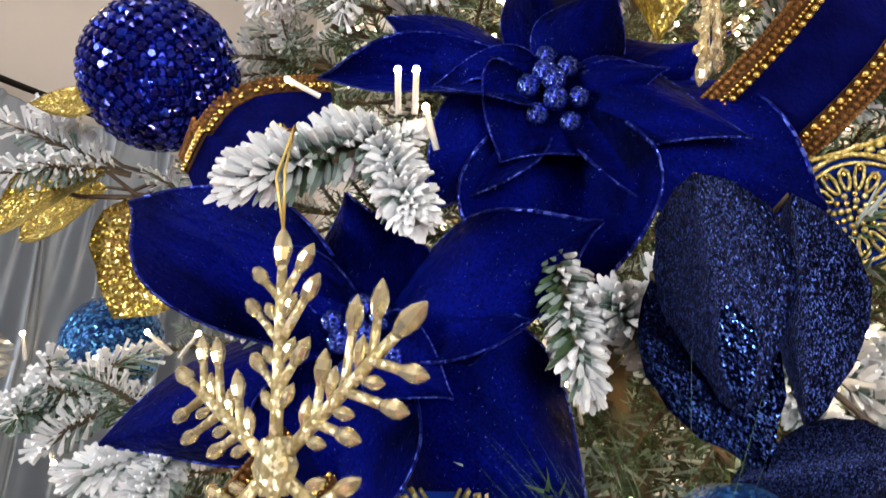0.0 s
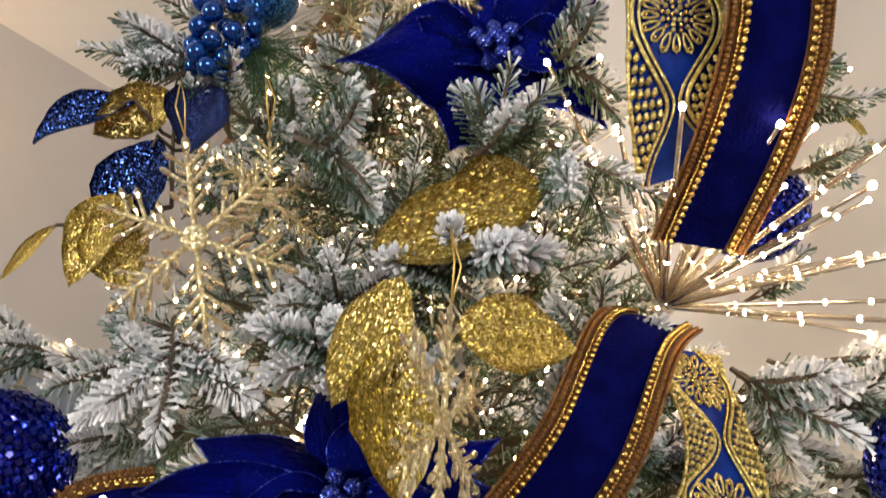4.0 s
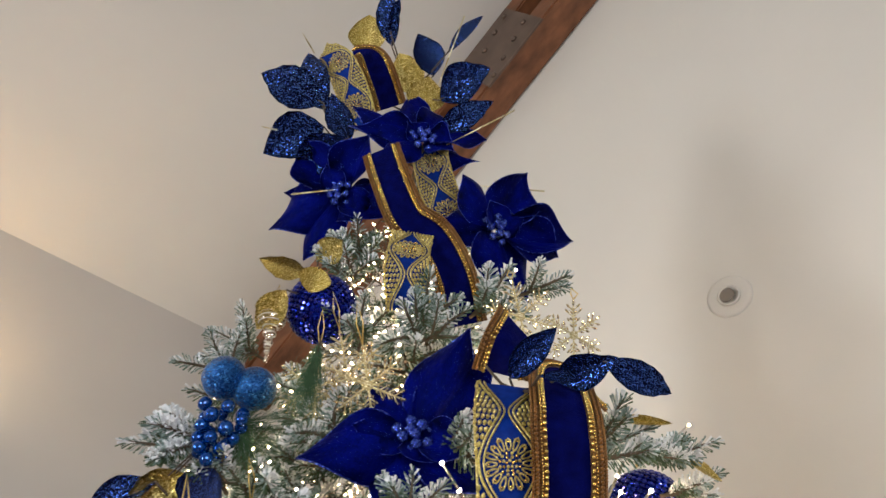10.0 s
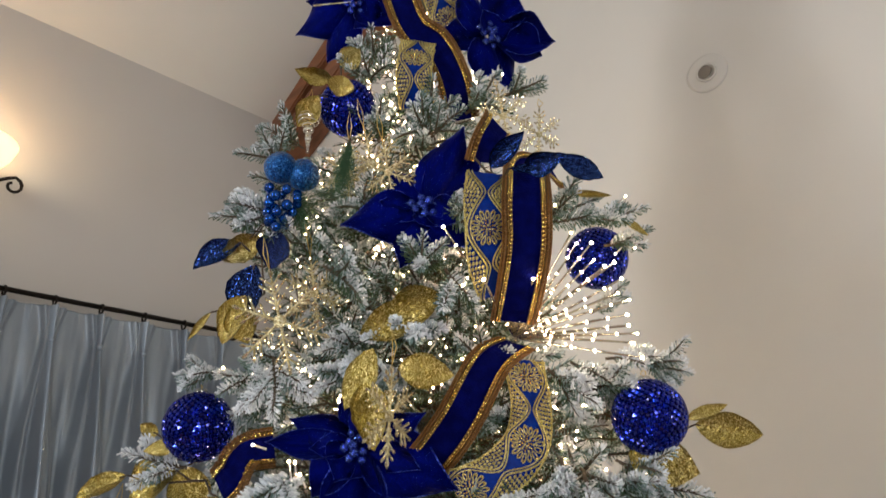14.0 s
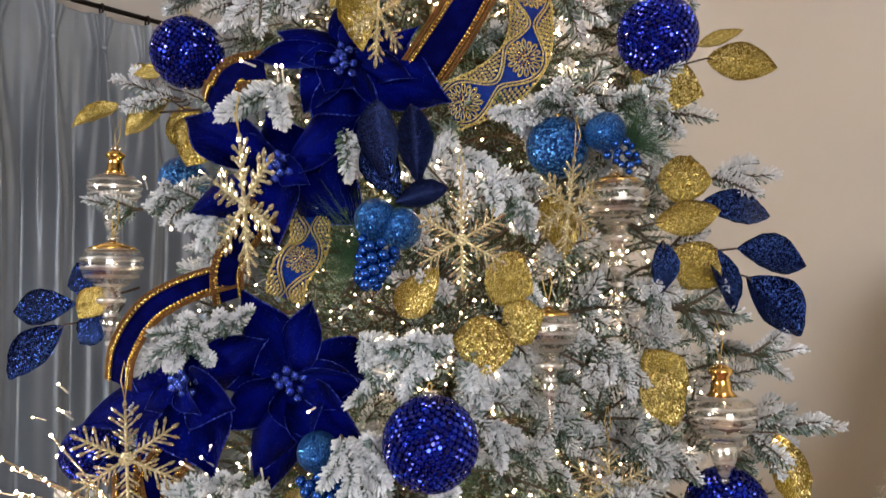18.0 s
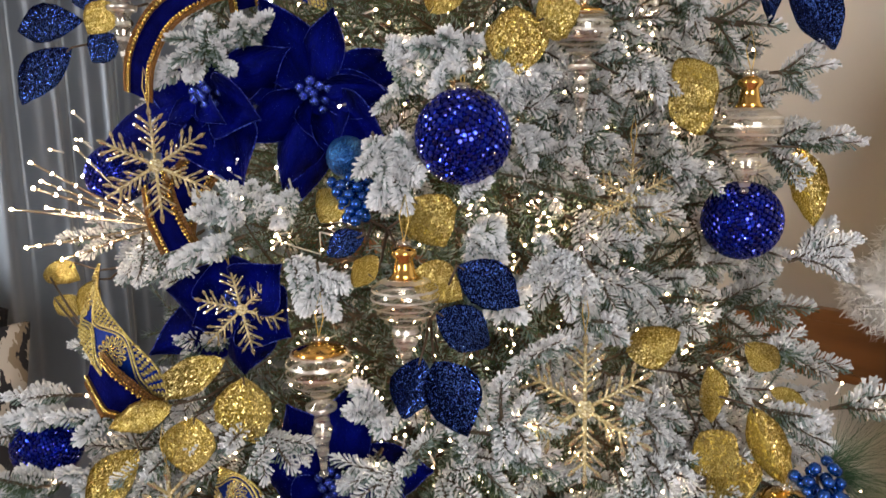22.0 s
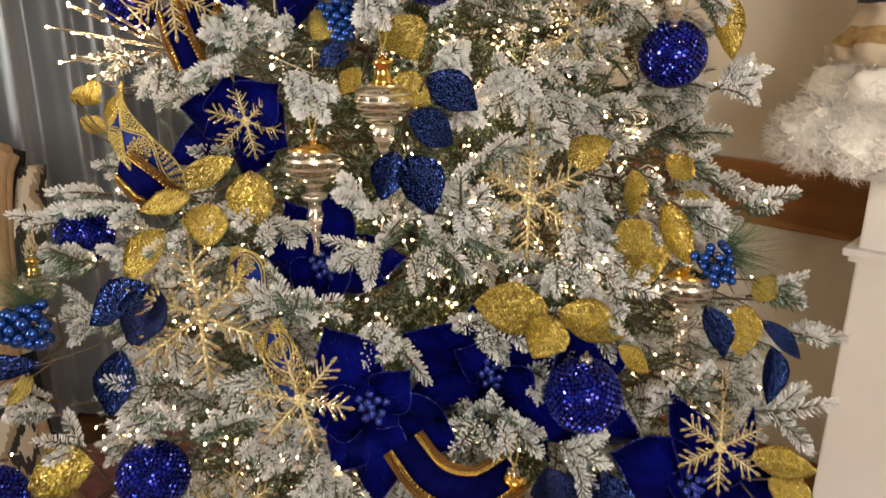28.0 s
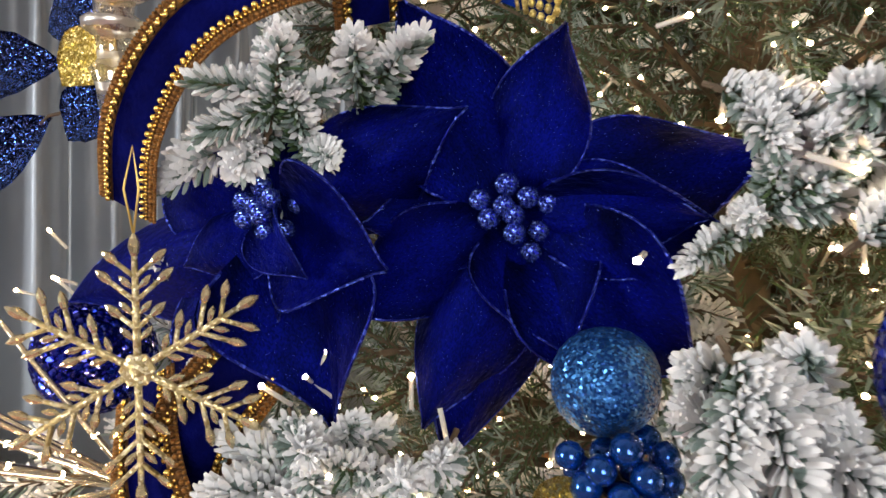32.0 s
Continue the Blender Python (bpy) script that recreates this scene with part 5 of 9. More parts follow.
poinsettia((-0.186, 1.008, 1.839), (-0.22, -0.97, -0.05), 0, 0.28, 6, "royal blue velvet poinsettia with glittered rims and a beaded heart", petals=[(63, 0.173, 0.062, 0), (61, 0.099, 0.044, 7), (112, 0.16, 0.068, 0), (-127, 0.139, 0.087, 0), (-63, 0.132, 0.062, 9), (10, 0.079, 0.058, 19), (-84, 0.087, 0.034, 15), (-122, 0.058, 0.037, 16), (171, 0.109, 0.078, -4)])
poinsettia((-0.172, 0.994, 1.541), (-0.08, -1.0, -0.02), 0, 0.28, 7, "royal blue velvet poinsettia with glittered rims and a beaded heart", petals=[(30, 0.145, 0.073, 0), (-13, 0.109, 0.053, 0), (-74, 0.144, 0.074, 0), (-90, 0.103, 0.051, 14), (-95, 0.123, 0.048, 6), (-130, 0.132, 0.074, 3), (-156, 0.088, 0.057, 19), (158, 0.133, 0.063, 3), (165, 0.158, 0.058, -3), (118, 0.128, 0.054, -3), (95, 0.088, 0.053, 7)])
poinsettia((-0.315, 1.007, 1.538), (-0.3, -0.95, -0.02), 0, 0.28, 8, "royal blue velvet poinsettia with glittered rims and a beaded heart", petals=[(-63, 0.131, 0.061, 0), (-110, 0.085, 0.074, 8), (-133, 0.057, 0.035, 20), (-163, 0.132, 0.081, 0), (109, 0.194, 0.078, 0), (145, 0.146, 0.065, 0), (81, 0.101, 0.061, -3), (-16, 0.06, 0.049, 0), (121, 0.066, 0.046, 18)])
poinsettia((0.105, 0.801, 0.885), (0.05, -0.91, 0.41), 0, 0.26, 9, "royal blue velvet poinsettia with glittered rims and a beaded heart", petals=[(65, 0.147, 0.09, 0), (107, 0.143, 0.064, 3), (-71, 0.111, 0.076, 0), (-116, 0.271, 0.101, 0), (166, 0.106, 0.086, 0), (9, 0.111, 0.076, -2), (-137, 0.092, 0.076, 6), (58, 0.067, 0.054, 11)])
poinsettia((-0.066, 0.712, 0.88), (-0.15, -0.92, 0.35), 0, 0.26, 10, "royal blue velvet poinsettia with glittered rims and a beaded heart", petals=[(38, 0.13, 0.093, 0), (-114, 0.133, 0.076, 0), (-175, 0.142, 0.075, 0), (106, 0.092, 0.067, 0), (-43, 0.069, 0.06, 3), (150, 0.114, 0.071, 0), (24, 0.049, 0.044, 14), (-122, 0.046, 0.044, 14)])
poinsettia((0.403, 0.717, 0.738), (0.25, -0.92, 0.3), 0, 0.26, 11, "royal blue velvet poinsettia with glittered rims and a beaded heart", petals=[(6, 0.141, 0.071, 0), (-53, 0.16, 0.064, 0), (-106, 0.182, 0.098, 2), (-168, 0.137, 0.071, 0), (172, 0.113, 0.062, 3), (62, 0.137, 0.101, 0), (131, 0.095, 0.078, 0), (-65, 0.077, 0.057, 13), (64, 0.047, 0.056, 10)])
poinsettia((-0.154, 0.898, 1.032), (0.0, -0.98, 0.22), 0, 0.26, 12, "royal blue velvet poinsettia with glittered rims and a beaded heart", petals=[(80, 0.1, 0.078, 0), (32, 0.117, 0.082, 0), (-9, 0.125, 0.073, 0), (-85, 0.127, 0.077, 0), (-108, 0.1, 0.066, 3), (132, 0.065, 0.067, 0), (-157, 0.059, 0.066, 3)])
poinsettia((-0.284, 0.992, 1.256), (-0.25, -0.96, 0.1), 0, 0.26, 13, "royal blue velvet poinsettia with glittered rims and a beaded heart", petals=[(119, 0.172, 0.096, 0), (84, 0.116, 0.085, 3), (26, 0.077, 0.079, 0), (-46, 0.076, 0.074, 0), (-123, 0.08, 0.083, 0), (180, 0.099, 0.084, 0), (116, 0.076, 0.059, 13), (-72, 0.041, 0.049, 12)])
poinsettia((0.223, 0.800, 0.845), (0.05, -0.96, 0.28), 0, 0.250, 14, "royal blue velvet poinsettia with glittered rims and a beaded heart")
ball_ornament((-0.357, 1.086, 2.035), 0.0555, 120, "blue faceted sequin ball ornament hung among the branches")
ball_ornament((0.334, 0.970, 2.011), 0.0555, 155, "blue faceted sequin ball ornament hung among the branches")
ball_ornament((0.015, 0.832, 1.485), 0.0555, 52, "blue faceted sequin ball ornament hung among the branches")
ball_ornament((0.415, 0.999, 1.362), 0.0555, 202, "blue faceted sequin ball ornament hung among the branches")
ball_ornament((-0.415, 0.756, 0.733), 0.0555, 245, "blue faceted sequin ball ornament hung among the branches")
ball_ornament((0.315, 1.081, 2.306), 0.0555, 79, "blue faceted sequin ball ornament hung among the branches")
ball_ornament((0.233, 0.701, 0.898), 0.0555, 46, "blue faceted sequin ball ornament hung among the branches")
ball_ornament((-0.122, 1.028, 2.588), 0.0520, 34, "blue faceted sequin ball ornament hung among the branches")
ball_ornament((-0.640, 0.720, 0.720), 0.0500, 10, "blue faceted sequin ball ornament hung among the branches")
ball_ornament((0.557, 0.696, 0.618), 0.0560, 205, "blue faceted sequin ball ornament hung among the branches")
ball_ornament((-0.556, 0.945, 1.068), 0.0470, 281, "blue faceted sequin ball ornament hung among the branches")
ball_ornament((-0.488, 1.082, 1.431), 0.0450, 148, "blue faceted sequin ball ornament hung among the branches")
glass_ball((-0.039, 0.593, 0.739), 0.031, "small peacock blue glass ball")
glass_ball((-0.430, 1.286, 1.870), 0.045, "peacock blue frosted ball tucked in the branches", True)
glass_ball((0.188, 0.950, 1.851), 0.042, "peacock blue frosted ball tucked in the branches", True)
drop_ornament("A", (0.261, 0.934, 1.821), 0.191, 0.05, "silvered glass drop with a gold shoulder and long tail")
drop_ornament("B", (-0.506, 1.178, 1.911), 0.160, 0.05, "silvered glass drop with a tall gold neck")
drop_ornament("A", (-0.427, 0.998, 1.745), 0.184, 0.05, "silvered glass drop with a gold shoulder and long tail")
drop_ornament("A", (0.162, 0.892, 1.646), 0.161, 0.05, "silvered glass drop with a gold shoulder and long tail")
drop_ornament("B", (0.401, 0.965, 1.567), 0.166, 0.05, "silvered glass drop with a tall gold neck")
drop_ornament("B", (-0.054, 0.809, 1.371), 0.151, 0.05, "silvered glass drop with a tall gold neck")
drop_ornament("A", (-0.161, 0.846, 1.249), 0.187, 0.05, "silvered glass drop with a gold shoulder and long tail")
drop_ornament("B", (0.126, 0.632, 0.823), 0.160, 0.05, "silvered glass drop with a tall gold neck")
drop_ornament("A", (0.406, 0.805, 1.065), 0.181, 0.05, "silvered glass drop with a gold shoulder and long tail")
drop_ornament("B", (-0.612, 0.878, 1.058), 0.121, 0.05, "silvered glass drop with a tall gold neck")
drop_ornament("A", (-0.189, 1.013, 2.578), 0.091, 0.05, "silvered glass drop with a gold shoulder and long tail")
snowflake((-0.045, 0.901, 2.388), (0.03, -0.88, -0.48), 10, 0.095, "champagne glitter snowflake with acrylic drops")
snowflake((0.054, 0.828, 1.718), (-0.03, -1.00, -0.06), 0, 0.118, "champagne glitter snowflake with acrylic drops")
snowflake((-0.218, 0.900, 1.772), (-0.74, -0.67, -0.05), 4, 0.186, "champagne glitter snowflake with acrylic drops")
snowflake((-0.378, 0.943, 1.450), (0.30, -0.95, 0.05), 3, 0.150, "champagne glitter snowflake with acrylic drops")
snowflake((-0.281, 0.953, 1.254), (0.25, -0.94, 0.24), 12, 0.126, "champagne glitter snowflake with acrylic drops")
snowflake((-0.333, 0.795, 0.984), (0.18, -0.94, 0.29), 5, 0.230, "champagne glitter snowflake with acrylic drops")
snowflake((-0.164, 0.651, 0.921), (0.07, -0.93, 0.37), 18, 0.148, "champagne glitter snowflake with acrylic drops")
snowflake((0.422, 0.655, 0.839), (-0.06, -0.91, 0.42), -5, 0.133, "champagne glitter snowflake with acrylic drops")
snowflake((0.246, 0.956, 1.400), (-0.27, -0.96, 0.10), 0, 0.121, "champagne glitter snowflake with acrylic drops")
snowflake((0.159, 0.814, 1.161), (-0.14, -0.96, 0.25), 0, 0.181, "champagne glitter snowflake with acrylic drops")
snowflake((0.190, 0.887, 1.761), (0.63, -0.76, -0.17), 0, 0.130, "champagne glitter snowflake with acrylic drops")
snowflake((-0.214, 0.968, 2.171), (-0.23, -0.93, -0.28), 8, 0.165, "champagne glitter snowflake with acrylic drops")
snowflake((-0.167, 0.993, 2.224), (0.67, -0.70, -0.26), 20, 0.117, "champagne glitter snowflake with acrylic drops")
snowflake((-0.046, 0.880, 2.010), (0.86, -0.50, -0.14), 6, 0.135, "champagne glitter snowflake with acrylic drops")
snowflake((0.176, 0.800, 2.392), (0.29, -0.74, -0.61), 15, 0.076, "champagne glitter snowflake with acrylic drops", string=0.012)
snowflake((0.141, 0.896, 2.484), (-0.20, -0.75, -0.63), 5, 0.096, "champagne glitter snowflake with acrylic drops", string=0.012)
snowflake((-0.299, 0.770, 0.654), (0.15, -0.86, 0.49), 0, 0.160, "champagne glitter snowflake with acrylic drops")
snowflake((-0.115, 0.992, 2.436), (0.08, -0.88, -0.47), 0, 0.106, "champagne glitter snowflake with acrylic drops")
snowflake((-0.076, 0.987, 2.453), (0.08, -0.83, -0.56), 14, 0.119, "champagne glitter snowflake with acrylic drops")
velvet_ribbon([(-0.118, 1.039, 3.228), (-0.078, 1.008, 3.204), (-0.051, 1.012, 3.128), (-0.032, 1.043, 3.078)], [(0.19, -0.95, -0.24), (0.17, -0.98, -0.11), (-0.06, -0.71, -0.71), (-0.06, -0.71, -0.71)], "royal blue velvet ribbon with beaded gold braid edges")
medallion_ribbon([(-0.171, 1.006, 3.179), (-0.133, 0.994, 3.148), (-0.102, 1.010, 3.077), (-0.083, 1.052, 3.021)], [(-0.46, -0.84, -0.27), (-0.34, -0.83, -0.45), (-0.06, -0.71, -0.71), (-0.06, -0.71, -0.71)], "bright blue ribbon embroidered with gold medallions")
velvet_ribbon([(-0.044, 0.981, 2.885), (-0.027, 0.969, 2.806), (0.002, 0.974, 2.722), (0.040, 0.983, 2.693), (0.068, 0.979, 2.617), (0.082, 0.997, 2.541)], [(-0.06, -0.71, -0.71), (-0.06, -0.71, -0.71), (-0.06, -0.71, -0.71), (-0.06, -0.71, -0.71), (-0.06, -0.71, -0.71), (-0.06, -0.71, -0.71)], "royal blue velvet ribbon with beaded gold braid edges")
medallion_ribbon([(0.039, 1.011, 2.938), (0.044, 1.010, 2.873), (0.064, 1.024, 2.796), (0.080, 1.055, 2.793)], [(-0.06, -0.71, -0.71), (-0.06, -0.71, -0.71), (-0.06, -0.71, -0.71), (-0.06, -0.71, -0.71)], "bright blue ribbon embroidered with gold medallions")
medallion_ribbon([(0.009, 0.984, 2.700), (-0.001, 0.957, 2.606), (0.004, 1.002, 2.571)], [(-0.06, -0.71, -0.71), (-0.06, -0.71, -0.71), (-0.06, -0.71, -0.71)], "bright blue ribbon embroidered with gold medallions")
velvet_ribbon([(0.211, 0.876, 2.365), (0.160, 0.810, 2.348), (0.140, 0.745, 2.265), (0.139, 0.766, 2.209), (0.135, 0.812, 2.170), (0.131, 0.889, 2.138)], [(0.41, -0.87, 0.27), (0.13, -0.92, 0.36), (-0.04, -0.94, -0.35), (-0.04, -0.94, -0.35), (-0.04, -0.94, -0.35), (-0.04, -0.94, -0.35)], "royal blue velvet ribbon with beaded gold braid edges")
medallion_ribbon([(0.100, 0.807, 2.334), (0.092, 0.783, 2.284), (0.092, 0.787, 2.244), (0.095, 0.812, 2.204), (0.111, 0.856, 2.170)], [(-0.03, -1.00, 0.03), (-0.04, -0.94, -0.35), (-0.04, -0.94, -0.35), (-0.04, -0.94, -0.35), (-0.04, -0.94, -0.35)], "bright blue ribbon embroidered with gold medallions", phase=0.05)
velvet_ribbon([(0.150, 1.000, 2.135), (0.100, 0.945, 2.094), (0.050, 0.925, 2.010), (0.010, 0.958, 1.962), (-0.020, 1.005, 1.940)], [(-0.10, -0.80, 0.55), (-0.10, -0.97, 0.25), (-0.04, -0.99, -0.10), (-0.04, -0.94, -0.35), (-0.04, -0.94, -0.35)], "royal blue velvet ribbon with beaded gold braid edges")
medallion_ribbon([(0.155, 0.990, 2.106), (0.159, 0.965, 2.030), (0.144, 0.955, 1.973), (0.098, 0.954, 1.932), (0.044, 0.970, 1.913)], [(0.25, -0.95, -0.2), (0.35, -0.93, -0.10), (0.10, -0.99, -0.15), (-0.04, -0.96, -0.28), (-0.04, -0.94, -0.35)], "bright blue ribbon embroidered with gold medallions", width=0.070, phase=0.70)
velvet_ribbon([(-0.215, 1.000, 1.780), (-0.245, 0.980, 1.731), (-0.258, 0.965, 1.690), (-0.262, 0.992, 1.652)], [(0.30, -0.94, -0.11), (0.44, -0.89, -0.11), (0.51, -0.86, -0.11), (0.51, -0.86, -0.11)], "royal blue velvet ribbon with beaded gold braid edges", width=0.045)
velvet_ribbon([(-0.255, 0.992, 1.688), (-0.308, 0.957, 1.668), (-0.357, 0.950, 1.638), (-0.392, 0.960, 1.588), (-0.412, 0.992, 1.540)], [(-0.00, -0.94, 0.34), (0.00, -0.95, 0.30), (-0.10, -0.98, 0.05), (-0.15, -0.98, -0.12), (-0.15, -0.98, -0.12)], "royal blue velvet ribbon with beaded gold braid edges", width=0.042)
velvet_ribbon([(-0.228, 1.046, 1.995), (-0.270, 1.040, 1.986), (-0.286, 1.023, 1.951), (-0.312, 1.068, 1.937)], [(-0.09, -0.97, 0.23), (-0.09, -0.97, 0.23), (-0.42, -0.86, -0.30), (-0.50, -0.82, -0.29)], "royal blue velvet ribbon with beaded gold braid edges")
medallion_ribbon([(-0.150, 0.985, 1.765), (-0.146, 0.955, 1.722), (-0.166, 0.936, 1.688), (-0.180, 0.965, 1.655)], [(0.15, -0.98, -0.12), (-0.01, -0.99, -0.12), (-0.01, -0.99, -0.12), (-0.01, -0.99, -0.12)], "bright blue ribbon embroidered with gold medallions", width=0.054, phase=0.28)
velvet_ribbon([(-0.397, 0.988, 1.431), (-0.375, 0.951, 1.385), (-0.360, 0.961, 1.338)], [(-0.39, -0.91, 0.16), (-0.30, -0.94, 0.17), (-0.02, -0.99, 0.17)], "royal blue velvet ribbon with beaded gold braid edges", width=0.055)
velvet_ribbon([(-0.332, 0.993, 1.449), (-0.355, 0.962, 1.406), (-0.378, 0.994, 1.349)], [(0.36, -0.92, 0.15), (0.36, -0.92, 0.15), (-0.02, -0.99, 0.17)], "royal blue velvet ribbon with beaded gold braid edges", width=0.055)
medallion_ribbon([(-0.501, 1.004, 1.284), (-0.472, 0.927, 1.255), (-0.434, 0.891, 1.219), (-0.392, 0.868, 1.182), (-0.396, 0.897, 1.140)], [(-0.53, -0.84, 0.15), (-0.46, -0.87, 0.16), (-0.21, -0.96, 0.17), (-0.02, -0.99, 0.17), (-0.02, -0.99, 0.17)], "bright blue ribbon embroidered with gold medallions")
velvet_ribbon([(-0.480, 0.932, 1.191), (-0.415, 0.846, 1.176), (-0.389, 0.879, 1.140)], [(-0.39, -0.91, 0.16), (-0.30, -0.94, 0.17), (-0.02, -0.99, 0.17)], "royal blue velvet ribbon with beaded gold braid edges")
velvet_ribbon([(-0.026, 0.678, 0.836), (0.016, 0.615, 0.818), (0.074, 0.602, 0.811), (0.133, 0.661, 0.804)], [(-0.01, -0.68, 0.74), (-0.01, -0.68, 0.74), (-0.01, -0.68, 0.74), (-0.01, -0.68, 0.74)], "royal blue velvet ribbon with beaded gold braid edges")
medallion_ribbon([(-0.232, 0.790, 0.960), (-0.205, 0.735, 0.950), (-0.190, 0.728, 0.908), (-0.205, 0.765, 0.868)], [(-0.03, -0.93, 0.36), (-0.03, -0.93, 0.36), (-0.03, -0.93, 0.36), (-0.03, -0.93, 0.36)], "bright blue ribbon embroidered with gold medallions", width=0.052)
medallion_ribbon([(0.206, 0.648, 0.749), (0.226, 0.594, 0.732), (0.237, 0.584, 0.668), (0.213, 0.597, 0.588)], [(-0.03, -0.93, 0.36), (-0.03, -0.93, 0.36), (-0.03, -0.93, 0.36), (-0.03, -0.93, 0.36)], "bright blue ribbon embroidered with gold medallions", width=0.05)
medallion_ribbon([(-0.300, 0.860, 1.045), (-0.258, 0.812, 1.052), (-0.238, 0.822, 1.005)], [(-0.03, -0.93, 0.36), (-0.03, -0.93, 0.36), (-0.03, -0.93, 0.36)], "bright blue ribbon embroidered with gold medallions", width=0.052)
velvet_ribbon([(0.127, 0.854, 2.442), (0.110, 0.823, 2.390), (0.103, 0.858, 2.378)], [(-0.06, -0.71, -0.71), (-0.06, -0.71, -0.71), (-0.06, -0.71, -0.71)], "royal blue velvet ribbon with beaded gold braid edges")
spray("navy", (-0.121, 1.076, 3.007), [((-0.158, 1.027, 3.066), (-0.271, 0.977, 3.089), 0.078, (-0.25, -0.80, -0.54)), ((-0.158, 1.047, 3.069), (-0.202, 0.975, 3.157), 0.071, (-0.32, -0.68, -0.66)), ((-0.148, 1.012, 2.978), (-0.253, 1.028, 2.927), 0.085, (0.14, -0.89, -0.44)), ((-0.105, 1.004, 2.938), (-0.198, 1.054, 2.901), 0.072, (0.02, -0.88, -0.47)), ((-0.104, 1.050, 2.985), (-0.139, 0.973, 3.022), 0.052, (-0.33, -0.80, -0.50))], "navy glittered leaf spray with sequinned tips")
spray("navy", (0.006, 1.041, 3.126), [((-0.032, 1.022, 3.250), (-0.050, 0.930, 3.324), 0.050, (-0.28, -0.78, -0.56)), ((0.050, 1.000, 3.124), (0.021, 0.934, 3.167), 0.062, (0.18, -0.82, -0.54)), ((0.059, 0.986, 3.031), (0.144, 0.926, 3.052), 0.076, (-0.01, -0.91, -0.41)), ((0.049, 1.022, 2.964), (0.151, 0.954, 2.999), 0.050, (-0.12, -0.84, -0.53)), ((0.076, 0.954, 3.137), (0.138, 0.899, 3.193), 0.025, (-0.19, -0.88, -0.43)), ((-0.035, 0.991, 3.253), (-0.017, 0.947, 3.319), 0.020, (0.03, -0.74, -0.67))], "navy glittered leaf spray with sequinned tips")
spray("gold", (-0.028, 1.082, 3.133), [((-0.079, 1.049, 3.258), (-0.082, 0.986, 3.311), 0.078, (-0.16, -0.92, -0.35)), ((0.017, 1.039, 3.118), (-0.018, 0.984, 3.175), 0.069, (-0.26, -0.83, -0.50)), ((0.029, 1.016, 3.024), (0.040, 0.965, 3.075), 0.070, (0.11, -0.76, -0.65))], "gold glittered leaf spray wired into the tree")
spray("gold", (-0.130, 1.033, 2.622), [((-0.144, 0.985, 2.620), (-0.207, 0.958, 2.621), 0.034, (-0.33, -0.62, -0.71)), ((-0.123, 0.958, 2.609), (-0.135, 0.974, 2.577), 0.046, (0.02, -0.73, -0.68)), ((-0.166, 0.969, 2.577), (-0.211, 1.017, 2.541), 0.043, (-0.09, -0.65, -0.76)), ((-0.136, 1.028, 2.681), (-0.098, 0.987, 2.686), 0.043, (0.23, -0.86, -0.46))], "gold glittered leaf spray wired into the tree")
spray("navy", (0.117, 0.837, 2.345), [((0.102, 0.8, 2.338), (0.145, 0.752, 2.369), 0.031, (-0.20, -0.91, -0.36)), ((0.142, 0.775, 2.322), (0.194, 0.735, 2.322), 0.035, (0.10, -0.83, -0.51)), ((0.184, 0.742, 2.324), (0.25, 0.755, 2.295), 0.030, (0.05, -0.77, -0.58)), ((0.084, 0.845, 2.382), (0.101, 0.811, 2.417), 0.025, (0.25, -0.74, -0.62)), ((0.117, 0.733, 2.301), (0.159, 0.744, 2.307), 0.012, (-0.28, -0.86, -0.43))], "navy glittered leaf spray with sequinned tips")
spray("navy", (-0.241, 1.015, 2.287), [((-0.285, 0.978, 2.307), (-0.363, 0.996, 2.272), 0.045, (-0.28, -0.96, 0.07)), ((-0.259, 0.974, 2.268), (-0.289, 1.009, 2.184), 0.064, (-0.34, -0.86, -0.38))], "navy glittered leaf spray with sequinned tips")
spray("dark", (-0.194, 1.010, 2.317), [((-0.218, 0.966, 2.317), (-0.238, 0.979, 2.261), 0.057, (-0.28, -0.87, -0.40))], "dark navy leaves dusted with fine glitter")
spray("gold", (-0.253, 1.030, 2.237), [((-0.253, 0.978, 2.316), (-0.318, 0.994, 2.282), 0.045, (0.29, -0.88, -0.37)), ((-0.274, 0.992, 2.222), (-0.312, 1.003, 2.148), 0.046, (-0.09, -0.99, 0.07)), ((-0.331, 1.011, 2.202), (-0.372, 1.029, 2.161), 0.012, (-0.11, -0.90, -0.42)), ((-0.291, 0.992, 2.209), (-0.270, 1.014, 2.149), 0.050, (0.22, -0.98, -0.02))], "gold glittered leaf spray wired into the tree")
spray("gold", (-0.038, 0.945, 2.155), [((-0.089, 0.901, 2.126), (0.030, 0.885, 2.175), 0.054, (-0.21, -0.93, -0.30)), ((0.027, 0.891, 2.184), (-0.048, 0.908, 2.162), 0.055, (0.21, -0.91, -0.36))], "gold glittered leaf spray wired into the tree")
spray("gold", (-0.035, 0.945, 2.080), [((-0.034, 0.905, 2.080), (0.042, 0.895, 2.066), 0.050, (0.10, -0.98, -0.15))], "gold glittered leaf spray wired into the tree")
spray("gold", (-0.060, 0.940, 2.085), [((-0.068, 0.893, 2.105), (-0.108, 0.888, 2.022), 0.046, (-0.30, -0.92, -0.22)), ((-0.078, 0.895, 2.062), (-0.067, 0.884, 1.968), 0.052, (0.06, -1.00, -0.05))], "gold glittered leaf spray wired into the tree")
